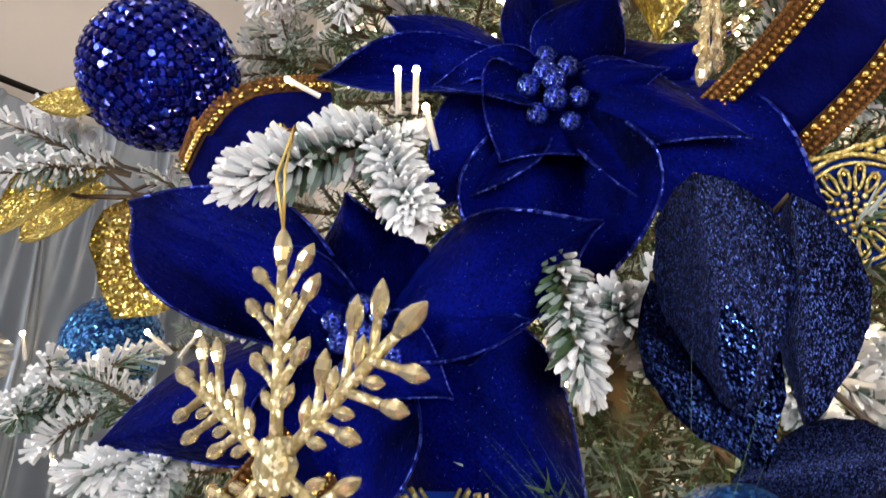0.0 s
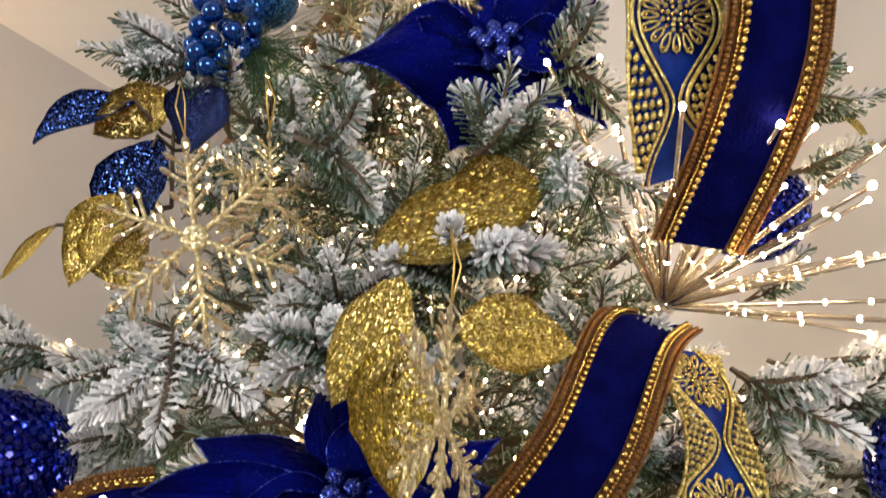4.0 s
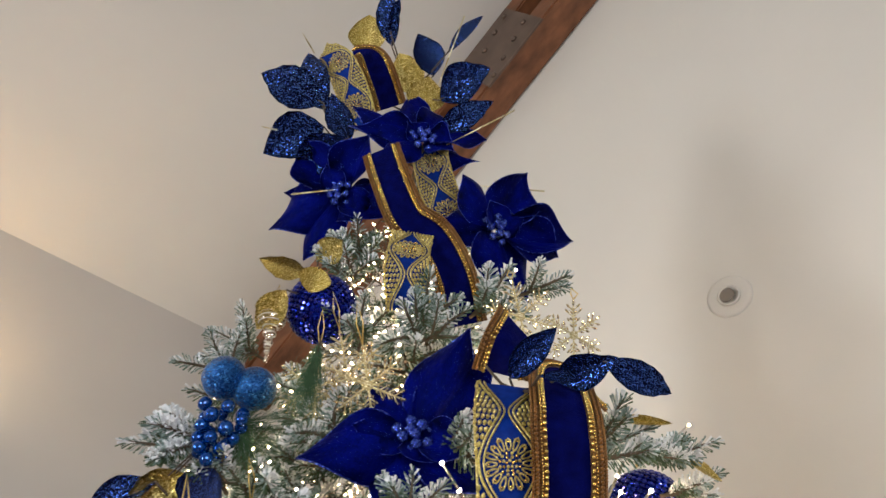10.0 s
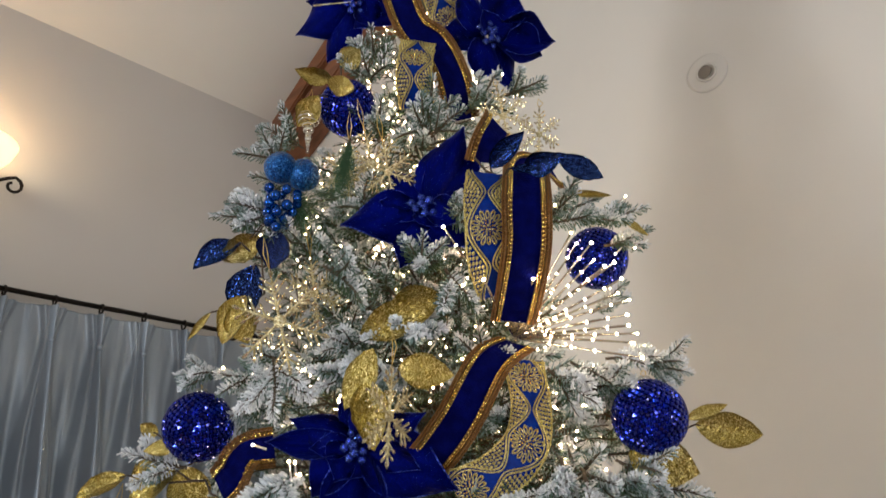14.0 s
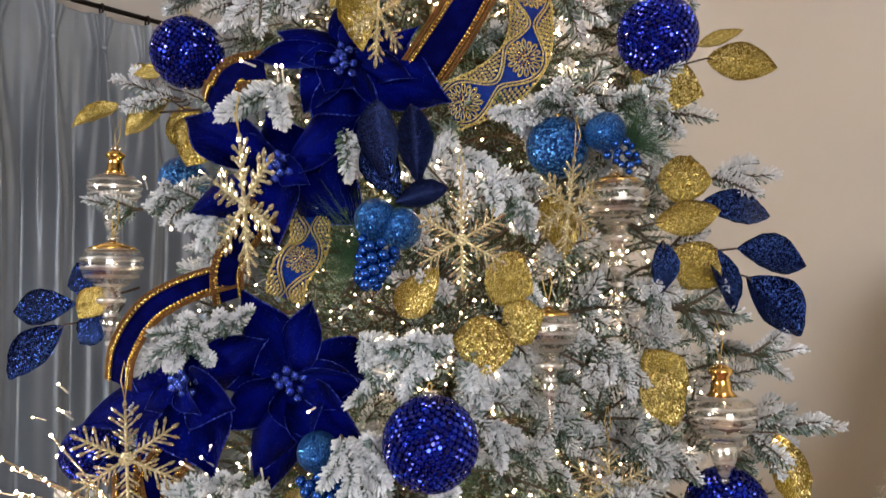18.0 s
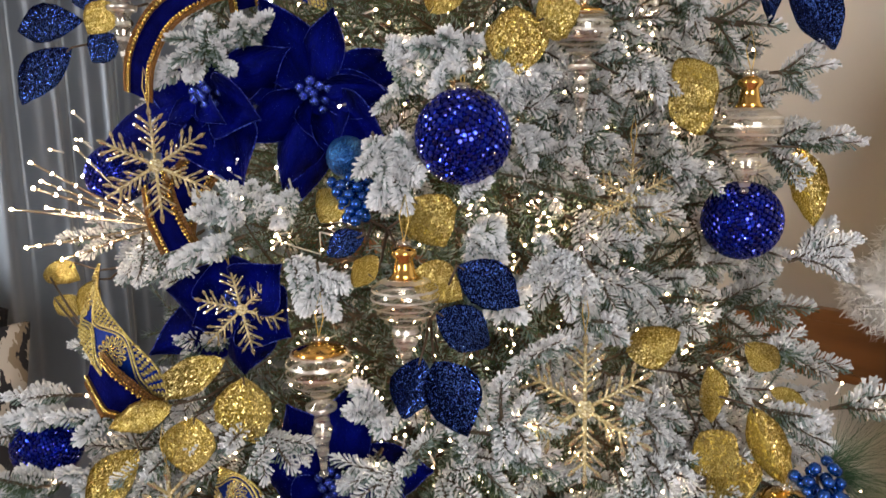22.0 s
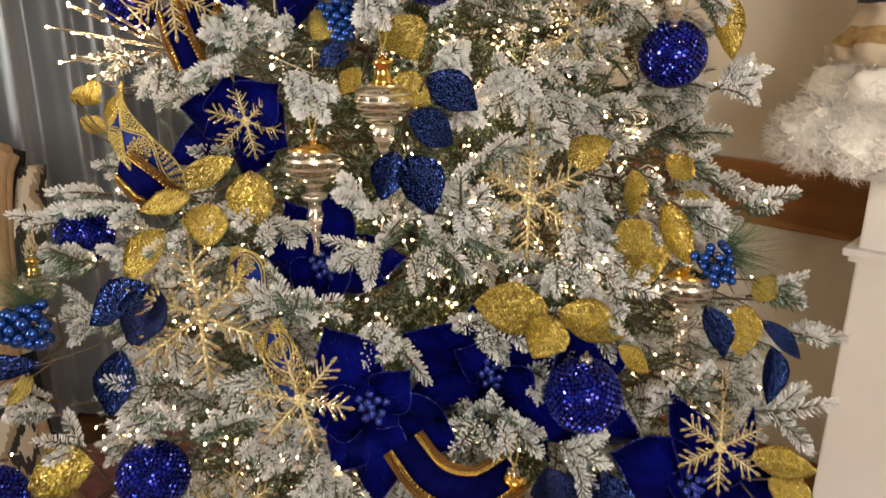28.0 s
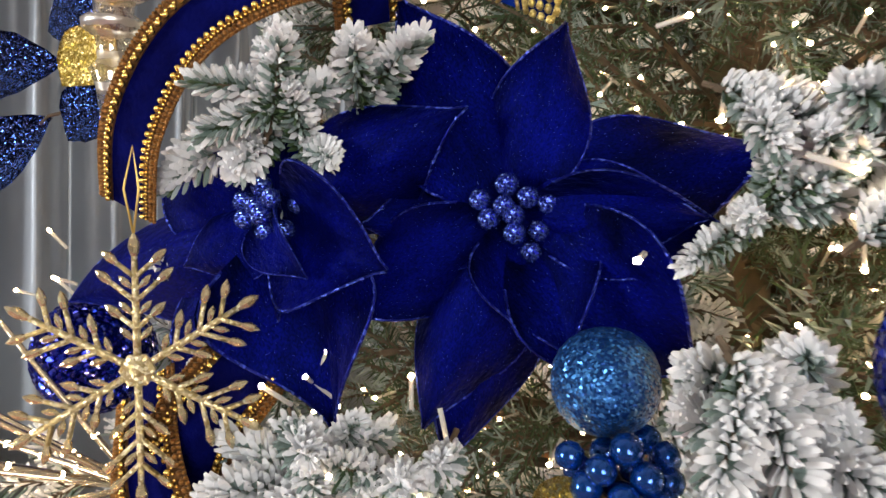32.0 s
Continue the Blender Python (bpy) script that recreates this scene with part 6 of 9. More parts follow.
spray("gold", (0.335, 1.042, 1.995), [((0.436, 1.064, 2.010), (0.535, 1.039, 1.987), 0.055, (0.24, -0.93, -0.27)), ((0.408, 1.022, 2.014), (0.464, 0.993, 2.029), 0.021, (0.06, -1.00, -0.02)), ((0.299, 0.982, 1.962), (0.400, 0.976, 1.928), 0.076, (0.09, -0.95, -0.30))], "gold glittered leaf spray wired into the tree")
spray("gold", (-0.349, 1.124, 1.956), [((-0.483, 1.144, 1.970), (-0.552, 1.119, 1.935), 0.040, (-0.27, -0.92, 0.28)), ((-0.397, 1.124, 1.973), (-0.467, 1.110, 1.918), 0.055, (-0.29, -0.92, 0.25)), ((-0.309, 1.052, 1.925), (-0.344, 1.044, 1.853), 0.076, (0.11, -0.98, -0.18))], "gold glittered leaf spray wired into the tree")
spray("gold", (-0.336, 1.100, 2.009), [((-0.382, 1.078, 2.009), (-0.436, 1.073, 1.999), 0.027, (0.04, -0.98, 0.18))], "gold glittered leaf spray wired into the tree")
spray("gold", (-0.392, 1.230, 2.013), [((-0.468, 1.231, 2.045), (-0.499, 1.221, 2.063), 0.027, (-0.38, -0.92, 0.06)), ((-0.444, 1.241, 2.004), (-0.520, 1.248, 1.953), 0.058, (-0.32, -0.95, 0.01)), ((-0.416, 1.224, 1.989), (-0.386, 1.224, 1.901), 0.073, (-0.05, -1.00, 0.06))], "gold glittered leaf spray wired into the tree")
spray("dark", (-0.024, 0.953, 1.885), [((-0.050, 0.902, 1.905), (-0.036, 0.897, 1.800), 0.052, (-0.30, -0.95, 0.06)), ((-0.006, 0.905, 1.900), (0.002, 0.915, 1.798), 0.046, (0.10, -0.97, -0.2)), ((0.041, 0.917, 1.792), (-0.031, 0.922, 1.777), 0.034, (-0.09, -0.99, 0.05))], "dark navy leaves dusted with fine glitter")
spray("navy", (-0.050, 0.960, 1.865), [((-0.066, 0.915, 1.862), (-0.024, 0.902, 1.780), 0.052, (-0.25, -0.96, 0.00))], "navy glittered leaf spray with sequinned tips")
spray("navy", (0.351, 0.984, 1.722), [((0.389, 0.984, 1.778), (0.503, 0.991, 1.768), 0.051, (0.21, -0.95, 0.22)), ((0.427, 0.960, 1.713), (0.526, 0.959, 1.690), 0.055, (-0.08, -0.98, 0.21)), ((0.448, 0.977, 1.675), (0.527, 0.989, 1.595), 0.072, (-0.01, -0.96, 0.29)), ((0.389, 0.951, 1.719), (0.434, 0.973, 1.622), 0.038, (0.08, -0.97, 0.25)), ((0.319, 0.929, 1.722), (0.324, 0.931, 1.653), 0.042, (0.23, -0.95, 0.19))], "navy glittered leaf spray with sequinned tips")
spray("gold", (0.279, 0.966, 1.754), [((0.316, 0.938, 1.804), (0.386, 0.924, 1.800), 0.064, (-0.22, -0.98, -0.05)), ((0.308, 0.928, 1.745), (0.394, 0.915, 1.759), 0.045, (0.20, -0.97, -0.12)), ((0.336, 0.945, 1.712), (0.405, 0.947, 1.664), 0.066, (-0.24, -0.97, 0.06))], "gold glittered leaf spray wired into the tree")
spray("navy", (-0.456, 1.105, 1.649), [((-0.473, 1.079, 1.697), (-0.536, 1.075, 1.679), 0.053, (0.26, -0.95, 0.16)), ((-0.518, 1.087, 1.651), (-0.627, 1.096, 1.640), 0.055, (0.02, -1.00, 0.05)), ((-0.560, 1.128, 1.618), (-0.644, 1.127, 1.536), 0.062, (-0.29, -0.95, -0.07)), ((-0.465, 1.067, 1.628), (-0.506, 1.063, 1.592), 0.047, (0.17, -0.94, 0.29))], "navy glittered leaf spray with sequinned tips")
spray("gold", (-0.424, 1.086, 1.674), [((-0.471, 1.068, 1.674), (-0.502, 1.057, 1.629), 0.045, (0.07, -1.00, -0.04))], "gold glittered leaf spray wired into the tree")
spray("gold", (0.051, 0.946, 1.705), [((0.166, 0.919, 1.781), (0.196, 0.914, 1.707), 0.060, (0.27, -0.96, -0.05)), ((-0.022, 0.883, 1.629), (0.025, 0.852, 1.686), 0.046, (0.07, -1.00, 0.03))], "gold glittered leaf spray wired into the tree")
spray("gold", (0.114, 0.928, 1.616), [((0.083, 0.856, 1.685), (0.139, 0.848, 1.658), 0.068, (-0.10, -0.98, 0.14)), ((0.078, 0.854, 1.632), (0.081, 0.875, 1.553), 0.073, (-0.23, -0.95, 0.21)), ((0.103, 0.872, 1.617), (0.150, 0.854, 1.631), 0.063, (-0.09, -0.99, 0.10)), ((0.302, 0.962, 1.531), (0.348, 0.948, 1.569), 0.075, (-0.28, -0.96, 0.01))], "gold glittered leaf spray wired into the tree")
spray("navy", (-0.025, 0.856, 1.271), [((0.007, 0.814, 1.339), (0.081, 0.800, 1.293), 0.057, (0.09, -0.97, 0.25)), ((-0.018, 0.805, 1.286), (0.050, 0.807, 1.244), 0.055, (-0.31, -0.80, 0.52)), ((-0.021, 0.807, 1.226), (0.019, 0.770, 1.149), 0.069, (0.18, -0.83, 0.53)), ((-0.036, 0.798, 1.235), (-0.057, 0.781, 1.166), 0.051, (-0.02, -0.93, 0.37))], "navy glittered leaf spray with sequinned tips")
spray("gold", (-0.078, 0.907, 1.369), [((-0.042, 0.839, 1.329), (0.010, 0.810, 1.303), 0.052, (0.30, -0.95, 0.13)), ((-0.092, 0.849, 1.316), (-0.113, 0.837, 1.341), 0.045, (0.15, -0.91, 0.39)), ((-0.044, 0.841, 1.415), (-0.005, 0.824, 1.362), 0.071, (0.27, -0.92, 0.27)), ((-0.133, 0.898, 1.416), (-0.156, 0.870, 1.385), 0.047, (0.13, -0.96, 0.24))], "gold glittered leaf spray wired into the tree")
spray("navy", (-0.098, 0.883, 1.373), [((-0.101, 0.833, 1.373), (-0.149, 0.832, 1.350), 0.036, (0.07, -0.83, 0.56))], "navy glittered leaf spray with sequinned tips")
spray("gold", (-0.276, 0.903, 1.176), [((-0.287, 0.888, 1.204), (-0.390, 0.872, 1.165), 0.048, (-0.08, -0.87, 0.49)), ((-0.256, 0.850, 1.195), (-0.247, 0.834, 1.112), 0.084, (-0.34, -0.93, 0.17)), ((-0.316, 0.841, 1.148), (-0.322, 0.815, 1.084), 0.064, (0.06, -0.96, 0.27)), ((-0.349, 0.860, 1.156), (-0.423, 0.838, 1.135), 0.038, (-0.25, -0.96, 0.11))], "gold glittered leaf spray wired into the tree")
spray("gold", (0.343, 0.996, 1.486), [((0.294, 0.960, 1.508), (0.342, 0.933, 1.535), 0.080, (0.26, -0.89, 0.37)), ((0.480, 0.985, 1.464), (0.508, 0.973, 1.355), 0.050, (-0.18, -0.96, 0.19))], "gold glittered leaf spray wired into the tree")
spray("gold", (0.299, 0.898, 1.175), [((0.226, 0.885, 1.207), (0.288, 0.862, 1.238), 0.056, (0.17, -0.97, 0.15)), ((0.322, 0.859, 1.197), (0.335, 0.849, 1.123), 0.044, (0.28, -0.95, 0.15)), ((0.302, 0.823, 1.125), (0.337, 0.796, 1.080), 0.068, (0.02, -0.84, 0.54)), ((0.368, 0.831, 1.155), (0.407, 0.809, 1.059), 0.046, (-0.25, -0.96, 0.12)), ((0.392, 0.913, 1.209), (0.442, 0.911, 1.172), 0.041, (-0.27, -0.96, 0.10)), ((0.414, 0.884, 1.155), (0.471, 0.869, 1.128), 0.028, (0.24, -0.88, 0.42))], "gold glittered leaf spray wired into the tree")
spray("gold", (0.189, 0.786, 0.995), [((0.187, 0.761, 1.004), (0.075, 0.753, 1.021), 0.081, (0.27, -0.73, 0.63)), ((0.195, 0.749, 1.001), (0.162, 0.717, 0.950), 0.070, (0.11, -0.79, 0.60)), ((0.196, 0.743, 1.009), (0.296, 0.720, 0.983), 0.063, (-0.24, -0.73, 0.64)), ((0.282, 0.720, 0.966), (0.332, 0.710, 0.928), 0.033, (-0.23, -0.72, 0.65))], "gold glittered leaf spray wired into the tree")
spray("gold", (0.401, 0.832, 1.048), [((0.484, 0.772, 1.010), (0.477, 0.743, 0.936), 0.064, (0.10, -0.75, 0.65)), ((0.509, 0.803, 1.037), (0.542, 0.790, 1.012), 0.049, (-0.09, -0.96, 0.28)), ((0.327, 0.829, 1.097), (0.348, 0.802, 1.024), 0.083, (0.28, -0.91, 0.32))], "gold glittered leaf spray wired into the tree")
spray("navy", (0.451, 0.799, 0.979), [((0.425, 0.768, 1.010), (0.449, 0.727, 0.943), 0.048, (0.19, -0.91, 0.37)), ((0.513, 0.770, 0.985), (0.574, 0.740, 0.934), 0.030, (0.12, -0.93, 0.35)), ((0.533, 0.766, 0.943), (0.514, 0.710, 0.875), 0.042, (0.12, -0.73, 0.67))], "navy glittered leaf spray with sequinned tips")
spray("gold", (-0.487, 0.968, 1.206), [((-0.388, 0.843, 1.106), (-0.444, 0.806, 1.036), 0.053, (0.21, -0.75, 0.63)), ((-0.628, 1.120, 1.280), (-0.571, 1.100, 1.273), 0.044, (0.06, -0.74, 0.67)), ((-0.608, 1.100, 1.239), (-0.555, 1.080, 1.220), 0.036, (0.24, -0.81, 0.53))], "gold glittered leaf spray wired into the tree")
spray("navy", (-0.437, 0.816, 0.963), [((-0.399, 0.791, 1.033), (-0.493, 0.770, 0.983), 0.066, (-0.18, -0.74, 0.65)), ((-0.450, 0.779, 0.938), (-0.460, 0.740, 0.846), 0.057, (0.24, -0.81, 0.54)), ((-0.562, 0.767, 0.919), (-0.697, 0.750, 0.908), 0.041, (0.23, -0.73, 0.65))], "navy glittered leaf spray with sequinned tips")
spray("dark", (-0.362, 0.843, 1.025), [((-0.392, 0.803, 1.025), (-0.426, 0.756, 0.952), 0.071, (0.11, -0.83, 0.55))], "dark navy leaves dusted with fine glitter")
spray("gold", (-0.550, 0.812, 0.933), [((-0.546, 0.798, 0.983), (-0.666, 0.781, 0.993), 0.018, (-0.14, -0.94, 0.30)), ((-0.599, 0.787, 0.958), (-0.715, 0.759, 0.905), 0.023, (0.01, -0.83, 0.55)), ((-0.622, 0.760, 0.892), (-0.682, 0.746, 0.835), 0.046, (-0.29, -0.74, 0.61)), ((-0.581, 0.773, 0.897), (-0.611, 0.740, 0.866), 0.034, (-0.25, -0.68, 0.69))], "gold glittered leaf spray wired into the tree")
spray("gold", (-0.472, 0.752, 0.715), [((-0.494, 0.739, 0.767), (-0.592, 0.718, 0.743), 0.084, (-0.33, -0.71, 0.63)), ((-0.560, 0.701, 0.699), (-0.666, 0.668, 0.641), 0.060, (-0.33, -0.74, 0.59)), ((-0.431, 0.708, 0.705), (-0.510, 0.693, 0.656), 0.073, (-0.27, -0.86, 0.44)), ((-0.532, 0.708, 0.687), (-0.573, 0.679, 0.670), 0.046, (0.19, -0.90, 0.40))], "gold glittered leaf spray wired into the tree")
spray("gold", (-0.124, 0.669, 0.647), [((-0.147, 0.644, 0.720), (-0.201, 0.607, 0.647), 0.063, (-0.33, -0.83, 0.45)), ((-0.140, 0.625, 0.635), (-0.196, 0.592, 0.609), 0.063, (0.22, -0.89, 0.40)), ((-0.094, 0.615, 0.649), (-0.083, 0.572, 0.595), 0.056, (0.11, -0.87, 0.47)), ((-0.131, 0.592, 0.583), (-0.160, 0.573, 0.496), 0.058, (0.23, -0.72, 0.66))], "gold glittered leaf spray wired into the tree")
spray("gold", (0.051, 0.629, 0.607), [((0.003, 0.598, 0.682), (0.062, 0.569, 0.648), 0.077, (-0.09, -0.82, 0.57)), ((0.183, 0.604, 0.636), (0.094, 0.592, 0.619), 0.091, (0.05, -0.92, 0.39)), ((0.044, 0.571, 0.602), (-0.029, 0.565, 0.559), 0.079, (-0.19, -0.89, 0.41)), ((0.052, 0.570, 0.578), (0.076, 0.557, 0.555), 0.044, (0.14, -0.94, 0.30)), ((0.030, 0.557, 0.539), (-0.002, 0.541, 0.510), 0.048, (-0.30, -0.88, 0.36))], "gold glittered leaf spray wired into the tree")
spray("navy", (-0.125, 0.641, 0.568), [((-0.152, 0.612, 0.585), (-0.229, 0.585, 0.566), 0.036, (0.24, -0.84, 0.49)), ((-0.068, 0.588, 0.605), (-0.052, 0.562, 0.527), 0.056, (-0.04, -0.71, 0.70)), ((-0.119, 0.569, 0.535), (-0.069, 0.556, 0.489), 0.058, (0.20, -0.93, 0.31)), ((-0.177, 0.597, 0.544), (-0.189, 0.568, 0.492), 0.045, (0.02, -0.81, 0.58))], "dark navy leaves dusted with fine glitter")
spray("navy", (0.278, 0.678, 0.684), [((0.260, 0.672, 0.791), (0.280, 0.640, 0.709), 0.070, (0.20, -0.92, 0.34)), ((0.268, 0.645, 0.713), (0.299, 0.600, 0.587), 0.068, (0.15, -0.93, 0.35)), ((0.321, 0.619, 0.639), (0.392, 0.595, 0.549), 0.059, (-0.15, -0.89, 0.43)), ((0.333, 0.598, 0.568), (0.290, 0.561, 0.520), 0.041, (-0.10, -0.70, 0.70)), ((0.346, 0.649, 0.707), (0.357, 0.630, 0.642), 0.046, (0.27, -0.70, 0.66))], "navy glittered leaf spray with sequinned tips")
spray("gold", (0.478, 0.726, 0.751), [((0.498, 0.715, 0.784), (0.590, 0.682, 0.780), 0.049, (-0.29, -0.70, 0.65)), ((0.522, 0.699, 0.755), (0.585, 0.670, 0.731), 0.054, (0.20, -0.93, 0.30)), ((0.527, 0.666, 0.714), (0.581, 0.642, 0.631), 0.060, (-0.04, -0.85, 0.53))], "gold glittered leaf spray wired into the tree")
spray("dark", (0.183, 0.730, 0.789), [((0.179, 0.678, 0.794), (0.196, 0.643, 0.717), 0.079, (0.14, -0.76, 0.64)), ((0.236, 0.694, 0.783), (0.256, 0.673, 0.722), 0.069, (-0.27, -0.89, 0.37))], "dark navy leaves dusted with fine glitter")
spray("gold", (-0.466, 1.026, 1.301), [((-0.534, 1.023, 1.309), (-0.555, 1.012, 1.287), 0.035, (-0.20, -0.88, 0.43)), ((-0.487, 0.984, 1.292), (-0.505, 0.971, 1.239), 0.033, (0.14, -0.81, 0.57))], "gold glittered leaf spray wired into the tree")
stick((-0.182, 0.997, 3.182), (-0.201, 0.955, 3.183))
stick((-0.223, 1.014, 2.966), (-0.252, 0.991, 2.949))
stick((0.190, 0.967, 2.984), (0.069, 0.997, 2.921))
stick((-0.190, 1.022, 2.816), (-0.116, 0.991, 2.798))
stick((0.235, 1.023, 2.838), (0.108, 1.003, 2.828))
stick((0.105, 0.905, 3.183), (0.041, 1.013, 3.037))
spray("gold", (0.234, 0.946, 2.327), [((0.223, 0.884, 2.337), (0.298, 0.884, 2.333), 0.011, (0.28, -0.90, -0.32)), ((0.321, 0.941, 2.317), (0.373, 0.956, 2.298), 0.014, (0.18, -0.98, -0.07))], "gold glittered leaf spray wired into the tree")
berry_pick((-0.218, 0.968, 2.378), (0.16, -0.88, -0.45), (-0.30, 0.25, -0.92), 22, 2, 0.140, 3, "peacock blue berries and frosted fruit with dark pine needles")
berry_pick((-0.050, 0.896, 1.706), (0.09, -1.00, -0.04), (-0.34, 0.02, -0.94), 35, 2, 0.121, 4, "peacock blue berries and frosted fruit with dark pine needles")
berry_pick((-0.123, 0.918, 1.419), (0.11, -0.99, 0.09), (0.13, -0.27, -0.95), 35, 1, 0.122, 6, "peacock blue berries and frosted fruit with dark pine needles", needles=False)
berry_pick((-0.567, 0.778, 0.979), (0.34, -0.90, 0.28), (-1.00, -0.09, -0.04), 32, 0, 0.158, 8, "peacock blue berries and frosted fruit with dark pine needles")
berry_pick((0.445, 0.812, 1.073), (-0.35, -0.91, 0.22), (0.28, -0.49, -0.83), 25, 0, 0.129, 7, "peacock blue berries and frosted fruit with dark pine needles")
berry_pick((-0.112, 0.623, 0.725), (0.03, -0.86, 0.50), (-0.58, -0.40, -0.71), 28, 0, 0.133, 9, "peacock blue berries and frosted fruit with dark pine needles")
berry_pick((0.264, 0.916, 1.839), (-0.24, -0.96, -0.18), (0.60, -0.07, -0.79), 16, 1, 0.089, 5, "peacock blue berries and frosted fruit with dark pine needles")
pine_pick((-0.108, 0.935, 2.470), (-0.122, 0.895, 2.325), 420, 31, "tuft of long dark green pine needles hanging by a ball")
fan_of_lights((0.146, 0.985, 2.140), (0.42, -0.50, 0.55), 66, 0.225, 28, 21, "burst of clear twigs set with warm white lights")
fan_of_lights((-0.405, 0.997, 1.364), (-0.94, -0.25, 0.22), 44, 0.175, 10, 22, "burst of clear twigs set with warm white lights")
tip((-0.086, 1.031, 2.685), (-0.04, -1.05, 0.43), 9, 1.05)
tip((0.029, 0.962, 2.573), (0.02, -1.04, 0.43), -55, 1.19)
tip((-0.002, 0.967, 2.525), (-0.64, -0.84, 0.22), 42, 1.12)
tip((0.058, 0.944, 2.507), (0.73, -0.87, 0.10), -10, 0.95)
tip((-0.085, 1.021, 2.555), (-0.67, -0.88, 0.16), -12, 1.09)
tip((0.119, 1.013, 2.737), (0.16, -1.01, 0.43), -16, 1.01)
tip((0.131, 0.947, 2.557), (0.76, -0.86, 0.10), -3, 1.11)
tip((0.196, 0.923, 2.563), (0.87, -0.75, 0.01), -3, 0.91)
tip((-0.093, 0.960, 2.380), (-0.13, -1.04, 0.44), 40, 1.18)
tip((-0.273, 1.060, 2.531), (-0.51, -0.96, 0.31), 31, 1.03)
tip((-0.291, 0.979, 2.355), (-1.06, -0.36, -0.13), -46, 1.00)
tip((-0.250, 0.997, 2.352), (-0.76, -0.85, 0.16), 16, 1.07)
tip((-0.203, 1.001, 2.366), (-0.11, -1.05, 0.40), 54, 0.92)
tip((0.208, 0.845, 2.301), (0.45, -1.03, 0.22), -40, 1.19)
tip((0.279, 0.901, 2.304), (1.00, -0.54, -0.14), 7, 0.92)
tip((-0.056, 1.002, 2.552), (0.22, -1.08, 0.30), 46, 1.08)
tip((-0.078, 1.046, 2.744), (-0.04, -1.10, 0.32), 16, 1.00)
tip((-0.288, 0.978, 2.364), (-1.05, -0.42, 0.01), -58, 1.12)
tip((-0.233, 0.982, 2.339), (-0.40, -0.90, 0.55), -58, 1.01)
tip((-0.139, 0.977, 2.276), (0.47, -0.57, -0.75), -31, 1.14)
tip((-0.103, 0.918, 2.215), (0.76, -0.39, -0.59), -43, 1.09)
tip((-0.186, 0.980, 2.308), (-0.09, -1.12, 0.16), -43, 0.95)
tip((0.004, 0.898, 2.250), (0.03, -1.02, 0.48), -24, 0.97)
tip((0.028, 0.886, 2.235), (0.81, -0.79, 0.07), 34, 0.99)
tip((0.058, 0.879, 2.171), (0.38, -0.25, -0.94), 21, 1.01)
tip((-0.057, 0.912, 2.133), (-0.83, -0.67, 0.12), 33, 1.00, near=True)
tip((0.009, 0.897, 2.135), (0.88, -0.69, -0.07), 26, 1.15, near=True)
tip((0.228, 0.877, 2.319), (0.58, -0.89, 0.40), 24, 1.19)
tip((0.324, 0.941, 2.328), (1.02, -0.52, 0.03), 59, 1.00)
tip((0.360, 0.983, 2.296), (1.03, -0.51, -0.07), 16, 1.00)
tip((-0.363, 1.054, 2.116), (-1.08, -0.37, -0.03), 8, 0.91)
tip((-0.298, 1.055, 2.087), (-0.61, -0.65, -0.67), -41, 1.01)
tip((-0.216, 0.999, 2.064), (0.21, -0.19, -0.96), 50, 1.16)
tip((-0.133, 0.940, 2.091), (-0.75, -0.82, 0.14), 3, 1.04, near=True)
tip((-0.264, 1.013, 2.113), (-0.60, -0.86, 0.43), -45, 0.92)
tip((0.345, 0.986, 2.106), (1.04, -0.48, -0.06), 20, 1.08)
tip((0.386, 0.985, 2.087), (1.06, -0.37, -0.24), -40, 0.94)
tip((0.266, 0.974, 2.070), (0.74, -0.48, -0.68), 31, 0.94)
tip((-0.443, 1.118, 1.983), (-1.07, -0.41, 0.10), -50, 1.11)
tip((0.201, 0.949, 1.897), (0.06, -0.36, -0.97), -54, 1.14)
tip((0.160, 0.946, 1.899), (-0.79, -0.40, -0.35), 17, 0.94)
tip((0.261, 0.963, 1.904), (0.72, -0.31, -0.77), -38, 0.98)
tip((0.330, 0.988, 1.927), (0.89, -0.40, -0.56), -53, 0.99)
tip((0.384, 1.008, 1.903), (1.03, -0.43, -0.28), 52, 1.16)
tip((0.228, 0.969, 2.044), (0.63, -0.32, -0.83), -34, 1.09)
tip((-0.499, 1.143, 1.801), (-1.09, -0.35, -0.02), 37, 0.98)
tip((-0.384, 1.100, 1.812), (0.56, -0.71, 0.27), 28, 1.13)
tip((-0.336, 1.042, 1.762), (-0.93, -0.49, -0.43), -53, 1.17, near=True)
tip((-0.362, 0.995, 1.572), (-0.88, -0.40, -0.57), -24, 1.18, near=True)
tip((-0.294, 0.975, 1.595), (0.30, -0.88, 0.51), -55, 0.90, near=True)
tip((-0.249, 0.975, 1.632), (0.53, -0.56, 0.65), 7, 1.08, near=True)
tip((-0.069, 0.942, 1.849), (-0.65, -0.77, 0.43), 57, 1.15, near=True)
tip((0.135, 0.884, 1.742), (0.45, -0.36, -0.90), -51, 0.96, near=True)
tip((0.100, 0.878, 1.777), (0.41, -0.67, -0.78), 26, 0.92, near=True)
tip((0.303, 0.987, 2.068), (1.02, -0.50, 0.16), -6, 1.14)
tip((0.108, 0.948, 1.895), (-0.81, -0.48, -0.25), -56, 0.99, near=True)
tip((0.177, 0.946, 1.901), (-0.35, -0.83, -0.52), 48, 1.10)
